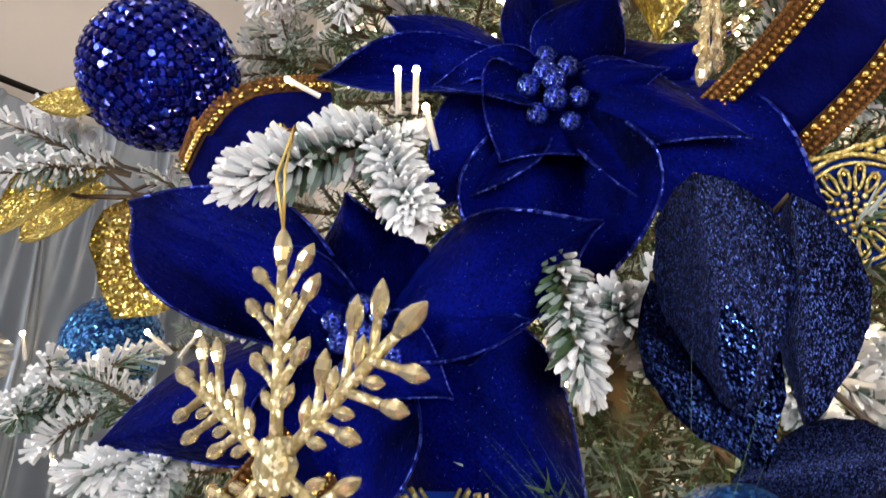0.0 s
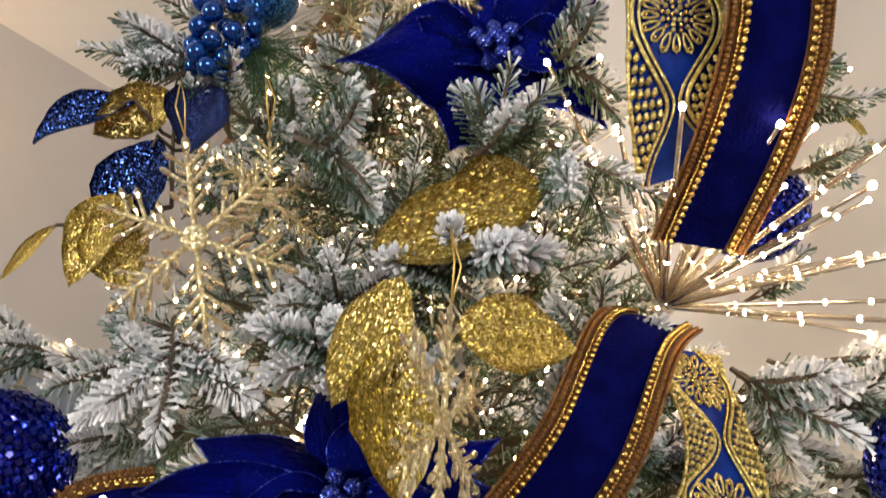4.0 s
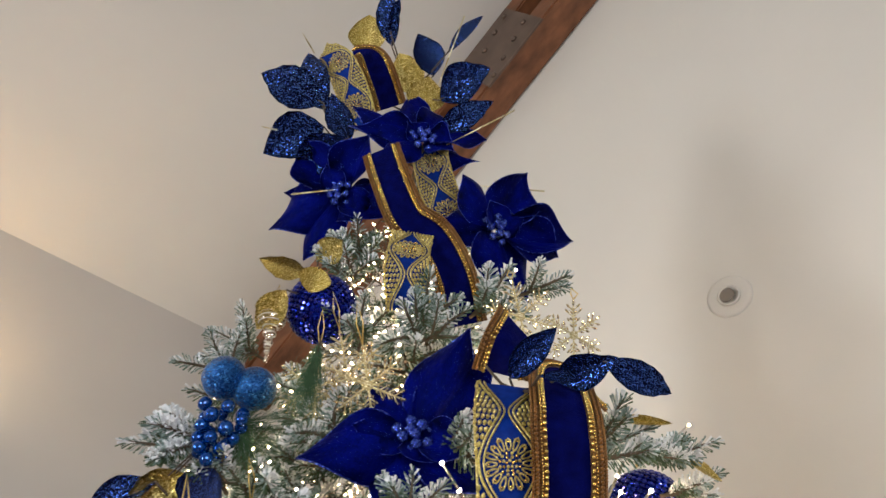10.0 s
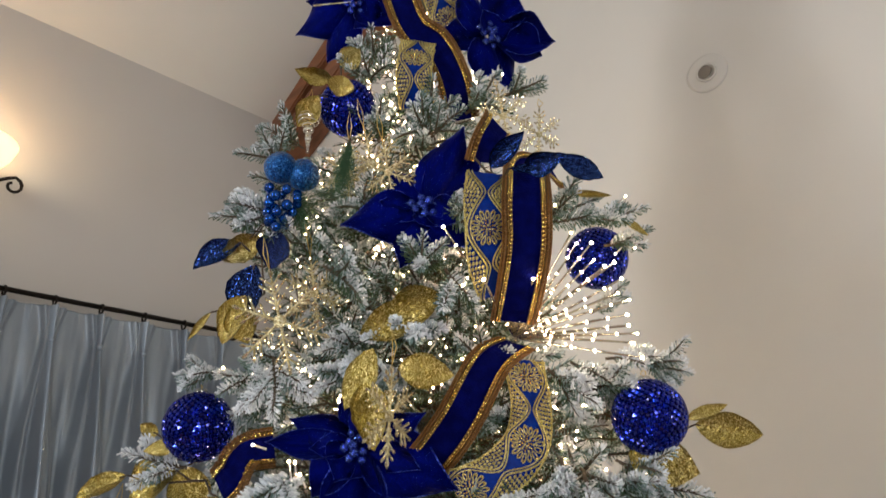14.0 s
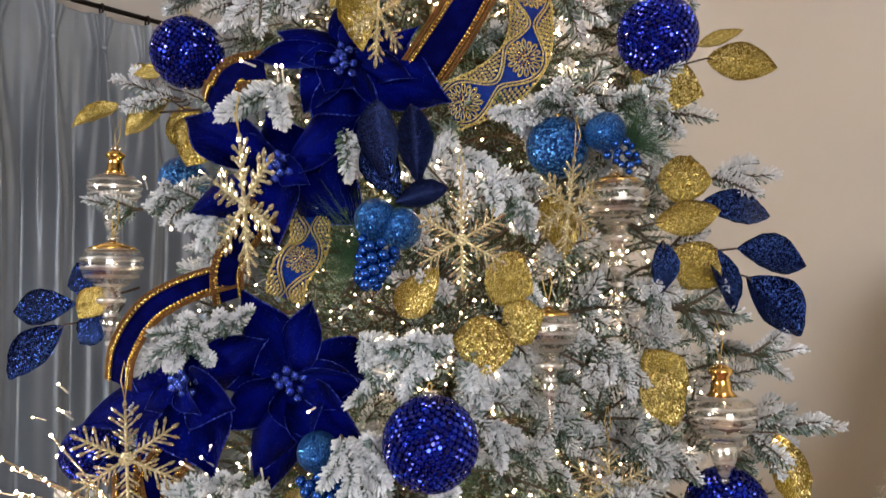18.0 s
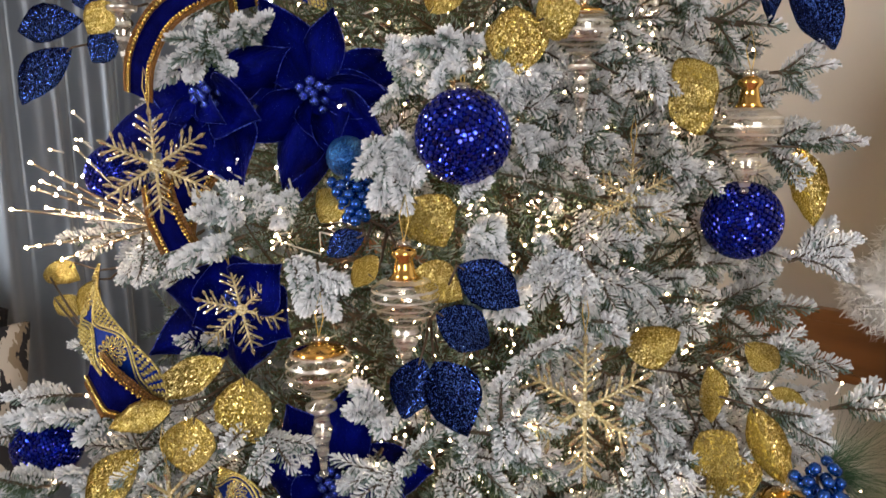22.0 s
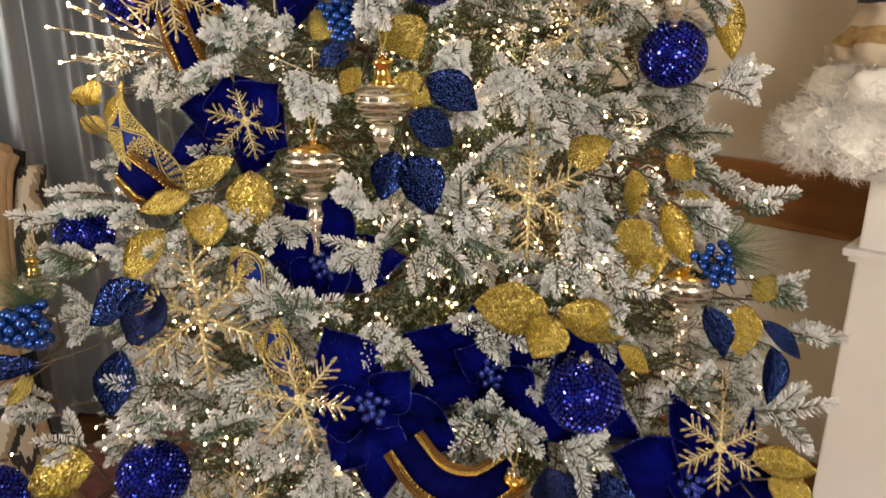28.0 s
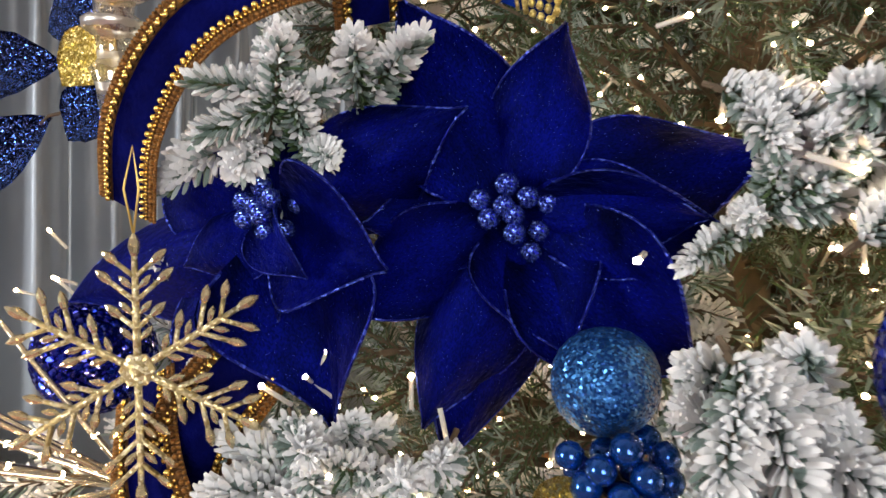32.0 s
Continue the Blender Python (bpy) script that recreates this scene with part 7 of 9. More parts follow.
tip((0.237, 0.939, 1.875), (0.20, -0.35, -0.96), -35, 1.15)
tip((0.307, 0.967, 1.905), (1.01, -0.45, -0.28), -35, 1.11)
tip((0.471, 1.012, 1.822), (1.07, -0.43, 0.05), 35, 1.18)
tip((0.322, 0.956, 1.631), (0.25, -0.48, -0.91), -49, 0.90)
tip((0.407, 0.982, 1.622), (1.02, -0.43, -0.28), -60, 1.19)
tip((0.264, 0.953, 1.551), (0.35, -0.42, -0.91), 6, 1.06)
tip((-0.052, 0.907, 1.562), (-0.89, -0.51, -0.25), -6, 0.92, near=True)
tip((0.006, 0.880, 1.598), (-0.20, -1.04, 0.38), 6, 1.09, near=True)
tip((-0.008, 0.869, 1.558), (-0.43, -0.57, -0.78), 25, 0.95, near=True)
tip((0.074, 0.875, 1.543), (0.36, -0.59, -0.84), -35, 1.05, near=True)
tip((0.110, 0.897, 1.539), (0.94, -0.54, -0.31), 10, 0.92, near=True)
tip((0.502, 1.011, 1.564), (1.08, -0.39, -0.05), -53, 0.92)
tip((-0.038, 0.898, 1.576), (-0.42, -0.90, 0.49), 54, 0.93, near=True)
tip((0.079, 0.879, 1.561), (0.79, -0.67, -0.42), 37, 1.06, near=True)
tip((0.123, 0.903, 1.553), (0.95, -0.57, -0.23), 5, 1.00, near=True)
tip((0.146, 0.914, 1.453), (1.00, -0.49, -0.19), -25, 0.94)
tip((0.100, 0.886, 1.471), (0.42, -0.78, -0.68), 14, 0.94, near=True)
tip((-0.063, 0.832, 1.419), (0.10, -0.56, -0.91), 22, 1.09, near=True)
tip((-0.086, 0.882, 1.466), (-0.93, -0.50, 0.13), 17, 1.19, near=True)
tip((0.279, 0.955, 1.544), (0.34, -0.52, -0.87), -40, 0.91)
tip((0.542, 0.999, 1.470), (1.08, -0.37, 0.10), -26, 1.06)
tip((0.487, 0.997, 1.439), (0.82, -0.56, -0.53), -6, 1.13)
tip((0.349, 0.982, 1.419), (0.62, -0.55, -0.73), 15, 1.01)
tip((0.541, 0.993, 1.329), (1.01, -0.37, 0.39), 37, 0.95)
tip((-0.275, 0.959, 1.406), (-0.24, -0.65, 0.84), -14, 1.06, near=True)
tip((-0.318, 0.952, 1.392), (-0.80, -0.71, 0.39), -29, 1.20, near=True)
tip((-0.261, 0.961, 1.413), (0.52, -0.62, 0.62), -3, 0.95, near=True)
tip((-0.331, 0.940, 1.335), (-0.97, -0.51, -0.30), 1, 1.20, near=True)
tip((-0.185, 0.878, 1.307), (0.44, -0.75, -0.63), 14, 1.06, near=True)
tip((-0.154, 0.856, 1.286), (0.24, -0.67, -0.81), 14, 1.07, near=True)
tip((-0.526, 1.052, 1.342), (-1.07, -0.41, 0.13), -36, 0.98)
tip((-0.413, 0.977, 1.303), (0.27, -0.59, -0.77), 15, 1.11)
tip((0.141, 0.841, 1.302), (0.07, -0.62, -0.87), 32, 1.08)
tip((0.207, 0.899, 1.276), (0.45, -0.57, -0.82), 29, 1.04)
tip((0.253, 0.911, 1.242), (0.64, -0.52, -0.74), -18, 0.95)
tip((0.329, 0.965, 1.269), (0.92, -0.56, -0.38), -40, 0.99)
tip((0.115, 0.843, 1.328), (-0.64, -0.77, -0.31), -22, 1.16, near=True)
tip((0.332, 0.951, 1.220), (0.77, -0.50, -0.64), 30, 0.96)
tip((-0.570, 0.948, 1.139), (-1.07, -0.36, 0.16), 1, 1.09)
tip((-0.097, 0.807, 1.071), (-0.88, -0.56, -0.25), -26, 1.01)
tip((-0.035, 0.801, 1.116), (0.51, -0.61, 0.74), 24, 0.95)
tip((-0.108, 0.815, 1.169), (-0.56, -0.67, 0.65), -48, 1.16, near=True)
tip((0.053, 0.802, 1.164), (-0.23, -0.47, 0.90), 42, 1.17)
tip((0.086, 0.801, 1.128), (0.67, -0.70, -0.56), 21, 1.15)
tip((0.248, 0.850, 1.148), (0.10, -0.46, 0.94), -38, 1.03)
tip((0.249, 0.825, 1.114), (0.22, -0.75, -0.76), -21, 0.91)
tip((0.360, 0.880, 1.157), (0.43, -0.62, -0.79), -60, 0.91)
tip((0.434, 0.845, 1.110), (0.76, -0.59, -0.59), -60, 1.16)
tip((0.106, 0.809, 1.230), (0.31, -1.01, 0.42), 27, 1.07)
tip((0.464, 0.947, 1.187), (1.00, -0.40, 0.38), -32, 1.18)
tip((-0.289, 0.850, 1.120), (-0.86, -0.71, -0.21), -13, 1.19)
tip((-0.208, 0.829, 1.106), (0.69, -0.67, -0.42), -10, 1.02)
tip((-0.383, 0.831, 1.079), (-0.79, -0.67, -0.45), 20, 1.03)
tip((0.531, 0.974, 1.325), (1.00, -0.34, 0.43), 33, 1.03)
tip((-0.619, 0.913, 1.101), (-1.08, -0.31, 0.22), 4, 0.93)
tip((-0.562, 0.850, 1.053), (-1.05, -0.43, 0.16), 41, 0.91)
tip((-0.244, 0.778, 1.013), (-0.92, -0.42, 0.40), -37, 0.92)
tip((-0.181, 0.771, 1.018), (0.32, -0.49, 0.87), -60, 1.02)
tip((-0.139, 0.758, 1.010), (0.82, -0.60, 0.29), -40, 1.03)
tip((-0.068, 0.738, 0.959), (0.09, -0.88, -0.67), 34, 0.91)
tip((-0.026, 0.741, 0.935), (0.48, -0.78, -0.63), -32, 1.19)
tip((0.074, 0.791, 0.959), (-0.71, -0.75, -0.21), -17, 1.05)
tip((0.138, 0.781, 0.960), (0.57, -0.94, -0.29), 52, 1.10)
tip((0.282, 0.752, 0.976), (0.96, -0.60, -0.09), -60, 1.00)
tip((-0.446, 0.768, 0.882), (-1.04, -0.35, 0.22), -48, 1.13)
tip((-0.599, 0.762, 0.844), (-1.03, -0.32, 0.33), 13, 0.96)
tip((-0.407, 0.761, 0.837), (0.16, -0.91, 0.57), -15, 1.18)
tip((-0.293, 0.718, 0.840), (0.38, -0.73, 0.68), -5, 1.07)
tip((-0.228, 0.677, 0.810), (0.52, -0.96, -0.14), -49, 1.02)
tip((-0.135, 0.652, 0.796), (0.40, -0.82, -0.61), -49, 1.03)
tip((-0.117, 0.648, 0.752), (0.25, -0.80, -0.71), 7, 0.96)
tip((-0.677, 0.734, 0.765), (-1.06, -0.43, -0.04), -57, 0.93)
tip((-0.550, 0.753, 0.799), (-0.76, -0.44, 0.68), -48, 0.94)
tip((0.110, 0.724, 0.856), (-0.43, -0.42, 0.83), -2, 1.03)
tip((0.146, 0.682, 0.839), (0.73, -0.87, -0.12), -16, 1.13)
tip((0.241, 0.676, 0.809), (0.96, -0.56, -0.16), 53, 1.02)
tip((0.063, 0.687, 0.829), (-0.60, -0.82, -0.36), -9, 1.10)
tip((0.394, 0.743, 0.885), (-0.44, -0.49, 0.75), 53, 1.14)
tip((0.583, 0.737, 0.845), (1.04, -0.43, 0.21), 54, 1.17)
tip((0.570, 0.809, 1.017), (1.01, -0.40, 0.33), -47, 1.14)
tip((0.612, 0.785, 0.954), (1.05, -0.46, 0.11), -17, 1.16)
tip((-0.587, 0.704, 0.668), (-0.42, -0.84, -0.60), 5, 1.15)
tip((-0.556, 0.674, 0.597), (-0.54, -0.81, -0.57), 30, 1.05)
tip((0.077, 0.615, 0.703), (-0.88, -0.44, 0.27), 31, 1.01)
tip((0.204, 0.627, 0.691), (0.94, -0.62, -0.09), -31, 1.07)
tip((-0.262, 0.612, 0.550), (-0.90, -0.66, -0.07), 19, 0.95)
tip((0.201, 0.577, 0.515), (0.40, -0.77, -0.69), -6, 0.99)
tip((0.118, 0.601, 0.602), (0.06, -0.31, 0.99), -18, 1.06)
tip((0.555, 0.864, 1.144), (1.04, -0.37, 0.30), 6, 1.16)
tip((-0.224, 0.940, 1.909), (-0.056, -0.030, -0.046), 20, 1.25, finger=True)
tip((-0.180, 0.935, 1.892), (0.017, -0.020, -0.053), 27, 1.0, finger=True)
tip((-0.185, 0.950, 1.928), (0.8, -0.3, 0.3), -37, 0.6, finger=True)
tip((-0.086, 0.947, 1.837), (0.26, -0.28, -0.96), -31, 1.16, near=True)
tip((-0.399, 1.132, 1.811), (-1.08, -0.38, -0.06), -15, 1.18)
tip((-0.349, 1.099, 1.804), (-0.62, -0.87, 0.34), -4, 1.03)
tip((-0.303, 1.063, 1.762), (0.08, -0.50, -0.89), 48, 1.10, near=True)
tip((-0.250, 0.936, 1.408), (-0.57, -0.81, 0.55), 3, 0.93, plump=True)
tip((-0.273, 0.932, 1.402), (0.54, -0.71, -0.52), -59, 0.92, plump=True)
tip((-0.093, 0.886, 1.465), (-0.88, -0.59, 0.19), -5, 0.90, plump=True)
tip((-0.574, 0.930, 1.113), (-1, -0.35, 0.0), 10, 1.20, plump=True)
tip((-0.490, 0.900, 1.126), (-0.8, -0.6, 0.25), -20, 1.10, plump=True)
tip((-0.568, 0.880, 1.037), (-1, -0.4, 0.05), 30, 1.25, plump=True)
tip((-0.490, 0.860, 1.063), (-0.7, -0.6, 0.4), -30, 1.00, plump=True)
tip((-0.073, 0.830, 1.456), (0.39, -0.68, -0.76), 0, 0.93, plump=True)
tip((-0.077, 0.930, 1.531), (-0.84, -0.59, -0.31), 35, 0.79, plump=True)
tip((-0.043, 0.898, 1.561), (0.47, -0.79, 0.62), -42, 0.80, plump=True)
tip((-0.276, 0.941, 1.411), (0.20, -0.46, 0.90), 31, 1.01, near=True)
tip((-0.329, 0.958, 1.612), (-0.92, -0.62, 0.28), 57, 0.93, near=True)
tip((-0.303, 0.958, 1.620), (0.39, -0.52, 0.77), 1, 0.96, near=True)
tip((-0.080, 0.859, 1.456), (-0.70, -0.63, 0.53), 2, 1.00, near=True)
tip((-0.005, 0.869, 1.555), (0.58, -0.61, 0.69), 34, 0.89, near=True)
tip((-0.048, 0.904, 1.588), (0.80, -0.61, -0.40), 19, 0.89, near=True)
tip((0.030, 0.827, 1.429), (0.53, -0.55, 0.77), 55, 0.77, near=True)
tip((-0.218, 0.947, 1.382), (-0.31, -0.77, -0.73), 42, 0.94, near=True)
tip((0.178, 0.984, 1.580), (0.52, -0.91, 0.42), -28, 1.08)
tip((0.125, 0.917, 1.661), (0.95, -0.53, -0.30), 28, 0.96, near=True)
tip((0.329, 1.027, 1.595), (1.06, -0.46, 0.01), 22, 1.06)
tip((0.166, 0.992, 1.564), (1.04, -0.47, 0.08), 48, 0.91)
tip((0.249, 0.985, 1.664), (1.01, -0.50, 0.21), 27, 1.16)
tip((0.149, 1.001, 1.521), (0.67, -0.69, 0.59), -21, 0.94)
tip((0.273, 1.006, 1.510), (0.49, -0.63, 0.75), -60, 1.15)
tip((0.308, 0.996, 1.518), (-0.14, -0.77, -0.66), 38, 1.00)
tip((0.316, 1.014, 1.600), (0.90, -0.63, -0.32), -20, 1.15)
tip((0.212, 1.011, 1.617), (0.90, -0.66, 0.26), 47, 1.03)
tip((0.275, 1.023, 1.508), (0.88, -0.30, 0.62), -31, 0.98)
tip((0.170, 0.993, 1.522), (0.95, -0.33, 0.50), -53, 1.10)
tip((0.256, 0.983, 1.638), (1.04, -0.46, 0.16), -56, 1.03)
tip((0.154, 0.998, 1.523), (0.95, -0.43, -0.42), 32, 1.12)
tip((0.237, 0.814, 1.076), (0.52, -0.79, -0.60), -29, 0.97)
tip((0.277, 0.808, 1.045), (0.88, -0.67, -0.28), 42, 1.06)
tip((0.324, 0.832, 1.042), (0.97, -0.60, -0.14), 9, 1.08)
tip((0.261, 0.798, 1.008), (0.58, -0.72, -0.63), -38, 0.96)
tip((0.319, 0.788, 1.021), (0.93, -0.57, -0.32), 49, 0.96)
tip((0.213, 0.799, 1.033), (0.20, -0.76, -0.76), 41, 0.96)
tip((0.368, 0.847, 1.062), (1.04, -0.46, 0.08), -59, 1.05)
tip((0.301, 0.845, 1.080), (0.93, -0.53, 0.38), -19, 1.00)
tip((-0.075, 1.043, 1.471), (0.47, -0.75, 0.65), 13, 1.02)
tip((-0.058, 1.019, 1.442), (0.69, -0.80, -0.35), -44, 1.11)
tip((-0.085, 1.034, 1.434), (-0.43, -0.82, -0.61), 57, 1.18)
tip((-0.055, 0.989, 1.409), (0.67, -0.65, -0.56), 24, 1.09, near=True)
tip((-0.103, 1.032, 1.415), (-0.24, -0.72, -0.79), -45, 1.08)
tip((-0.066, 1.054, 1.503), (0.67, -0.56, 0.64), -27, 0.93)
tip((0.046, 0.973, 1.861), (0.56, -0.78, 0.58), 50, 1.19, near=True)
tip((0.041, 0.955, 1.830), (0.83, -0.65, -0.38), 55, 1.11, near=True)
tip((0.064, 0.940, 1.812), (0.45, -0.50, -0.85), 52, 1.13, near=True)
tip((0.239, 0.961, 1.350), (-0.48, -0.68, 0.55), -52, 0.96)
tip((0.245, 0.889, 1.079), (-0.61, -0.77, -0.21), -29, 0.92)
tip((0.056, 0.910, 1.357), (0.76, -0.74, -0.37), 33, 1.02, near=True)
tip((0.109, 0.961, 1.425), (-0.56, -0.81, -0.32), -52, 1.18)
tip((0.281, 0.896, 1.145), (0.20, -1.03, 0.36), 37, 1.09)
tip((0.150, 0.862, 1.213), (0.79, -0.70, -0.41), 51, 0.93)
tip((0.153, 0.953, 1.440), (-0.18, -0.91, 0.53), -42, 1.12)
tip((0.409, 0.900, 1.082), (-0.51, -0.68, -0.49), 45, 1.03)
tip((0.048, 0.885, 1.338), (0.72, -0.57, -0.61), 33, 1.03, near=True)
tip((0.081, 0.840, 1.270), (0.77, -0.58, -0.55), 44, 1.01, near=True)
tip((0.070, 0.875, 1.280), (-0.44, -0.61, -0.72), 29, 0.93, near=True)
tip((0.463, 1.020, 1.311), (0.28, -1.04, -0.03), -42, 0.91)
tip((0.293, 0.989, 1.457), (0.71, -0.56, 0.66), 20, 1.04)
tip((0.294, 0.996, 1.208), (-0.30, -0.68, -0.67), 50, 1.18)
tip((0.493, 1.035, 1.482), (0.85, -0.48, 0.56), 0, 1.16)
tip((0.317, 1.031, 1.527), (0.15, -1.06, 0.10), -14, 1.18)
tip((0.399, 1.053, 1.502), (0.10, -0.79, 0.67), -5, 0.97)
tip((0.230, 0.945, 1.337), (1.02, -0.50, -0.10), 21, 0.98)
tip((0.420, 1.057, 1.360), (0.27, -0.67, -0.77), 13, 0.90)
tip((0.189, 1.018, 1.503), (0.52, -0.61, -0.76), -10, 1.11)
tip((0.048, 0.878, 1.152), (0.87, -0.66, -0.26), -18, 1.16)
tip((0.140, 0.898, 1.167), (0.20, -0.76, -0.76), -24, 1.14)
tip((0.217, 0.980, 1.348), (0.89, -0.58, -0.40), 30, 1.14)
tip((0.109, 0.896, 1.109), (-0.09, -0.66, -0.83), -40, 1.05)
tip((0.101, 0.829, 1.084), (0.98, -0.53, -0.06), -36, 1.18)
tip((0.068, 0.947, 1.442), (0.17, -1.12, -0.12), -40, 1.11, near=True)
tip((0.191, 0.966, 1.475), (0.43, -0.66, -0.77), -11, 1.10)
tip((0.284, 0.954, 1.168), (-0.55, -0.72, -0.39), -44, 1.10)
tip((0.410, 1.068, 1.326), (0.83, -0.49, -0.58), 18, 1.14)
tip((0.347, 0.867, 1.097), (0.32, -0.65, -0.81), 11, 1.17)
tip((0.284, 1.032, 1.455), (0.52, -0.58, -0.77), 9, 1.12)
tip((0.137, 0.979, 1.543), (-0.40, -0.85, -0.45), 43, 0.99)
tip((0.212, 0.994, 1.457), (0.46, -0.66, 0.75), -50, 1.05)
tip((0.473, 1.054, 1.535), (1.04, -0.36, 0.31), 26, 0.93)
tip((0.274, 0.981, 1.253), (0.77, -0.51, -0.64), 7, 0.90)
tip((0.278, 0.984, 1.387), (0.94, -0.64, 0.15), -27, 1.15)
tip((0.193, 0.772, 0.889), (0.80, -0.82, 0.04), 38, 1.13)
tip((0.091, 0.902, 0.902), (0.65, -0.79, -0.48), -46, 1.14)
tip((0.232, 0.762, 0.772), (0.74, -0.67, -0.52), 14, 1.02)
tip((0.081, 0.702, 0.770), (0.19, -0.86, -0.68), 7, 1.17)
tip((0.093, 0.874, 1.043), (-0.21, -0.98, -0.46), -60, 0.93)
tip((0.007, 0.913, 1.140), (0.45, -0.93, -0.46), -14, 1.08)
tip((-0.697, 0.800, 0.541), (-1.04, -0.25, 0.36), -40, 1.12)
tip((0.396, 0.956, 1.066), (0.77, -0.69, -0.45), 16, 1.17)
tip((-0.436, 0.948, 1.013), (-0.95, -0.51, -0.38), -17, 1.19)
tip((0.560, 0.850, 0.904), (1.05, -0.44, -0.13), 35, 0.96)
tip((-0.207, 0.747, 0.790), (-0.71, -0.75, -0.43), 2, 1.19)
tip((-0.415, 0.818, 0.903), (-0.50, -0.76, -0.65), -39, 1.18)
tip((0.345, 0.936, 1.105), (0.87, -0.60, 0.42), -39, 1.00)
tip((-0.395, 0.987, 1.116), (-0.96, -0.55, -0.30), -56, 1.18)
tip((0.568, 0.789, 0.624), (1.08, -0.30, 0.22), -36, 1.12)
tip((0.461, 0.679, 0.556), (0.79, -0.73, -0.38), -1, 1.18)
tip((0.085, 0.831, 0.843), (0.27, -0.89, 0.62), -19, 0.94)
tip((-0.407, 0.898, 0.988), (-1.01, -0.54, 0.02), -39, 1.14)
tip((-0.113, 0.847, 1.053), (-0.43, -0.93, -0.47), 14, 1.05)
tip((0.011, 0.840, 1.049), (0.57, -0.98, 0.11), 45, 1.12)
tip((0.119, 0.900, 0.927), (0.54, -1.02, -0.01), -14, 1.00)
tip((0.430, 0.757, 0.687), (0.91, -0.69, -0.11), 56, 1.20)
tip((-0.647, 0.832, 0.827), (-1.07, -0.28, 0.25), 37, 1.13)
tip((0.362, 0.782, 0.837), (0.83, -0.77, 0.20), 43, 1.04)
tip((-0.001, 0.831, 1.126), (-0.61, -0.59, 0.62), -26, 0.98)
tip((-0.494, 0.979, 1.048), (-1.09, -0.28, 0.21), -46, 1.11)
tip((0.140, 0.830, 0.909), (0.87, -0.71, -0.15), -28, 1.12)
tip((0.191, 0.834, 0.931), (0.40, -0.94, -0.49), 55, 1.19)
tip((-0.442, 0.801, 0.790), (-0.86, -0.76, -0.05), 16, 1.05)
tip((0.191, 0.913, 1.138), (0.78, -0.66, 0.49), 2, 1.11)
tip((0.466, 0.763, 0.666), (0.77, -0.67, -0.49), -2, 0.93)
tip((0.180, 0.856, 1.011), (0.63, -0.90, 0.33), -13, 1.12)
tip((0.075, 0.777, 0.828), (0.55, -0.76, -0.60), -48, 1.08)
tip((0.285, 0.727, 0.755), (0.39, -0.84, -0.62), 18, 0.90)
tip((-0.003, 0.703, 0.612), (-0.24, -0.91, -0.60), -11, 1.05)
tip((-0.150, 0.738, 0.639), (0.42, -0.69, 0.71), -38, 1.10)
tip((-0.043, 0.880, 1.125), (0.37, -1.00, -0.40), 1, 0.95)
tip((0.108, 0.708, 0.556), (0.65, -0.66, 0.61), -20, 0.97)
tip((-0.579, 0.927, 0.930), (-1.01, -0.48, 0.25), -29, 1.02)
tip((-0.447, 0.863, 0.821), (-0.81, -0.81, -0.11), -39, 0.96)
tip((-0.119, 0.979, 2.074), (-0.85, -0.33, -0.53), -22, 1.02)
tip((-0.253, 1.107, 2.337), (-1.00, -0.54, -0.12), -18, 1.03)
tip((-0.240, 1.025, 2.440), (-1.04, -0.43, 0.06), 29, 1.09)
tip((0.167, 0.998, 2.222), (0.74, -0.78, 0.37), 34, 1.10)
tip((-0.073, 1.007, 2.253), (-0.67, -0.76, 0.41), 10, 0.96)
tip((-0.189, 1.059, 2.028), (-0.97, -0.39, -0.38), 45, 1.15)
tip((0.076, 0.886, 2.291), (0.75, -0.50, -0.63), -28, 1.13)
tip((0.045, 0.938, 2.419), (-0.24, -0.64, -0.81), 38, 0.92)
tip((0.131, 0.979, 2.019), (0.62, -0.95, 0.16), -13, 0.92)
tip((0.346, 1.082, 2.228), (0.87, -0.69, 0.24), 33, 1.02)
tip((-0.256, 1.086, 2.573), (-0.85, -0.71, 0.27), 42, 1.01)
tip((0.091, 0.977, 2.126), (-0.15, -1.03, 0.34), -16, 1.03)
tip((-0.024, 0.986, 2.153), (0.40, -0.88, -0.57), -11, 1.12)
tip((-0.067, 0.948, 2.082), (-0.48, -0.94, 0.37), -28, 1.13, near=True)
tip((0.292, 1.033, 2.077), (1.04, -0.30, -0.36), 31, 1.12)
tip((0.040, 1.003, 2.490), (0.78, -0.76, -0.33), -4, 1.06)
tip((-0.139, 1.045, 2.179), (-0.60, -0.95, 0.21), -13, 1.14)
tip((-0.265, 1.115, 2.322), (-0.92, -0.54, 0.39), -47, 1.14)
tip((0.331, 1.044, 2.002), (0.91, -0.21, -0.62), -37, 0.94)
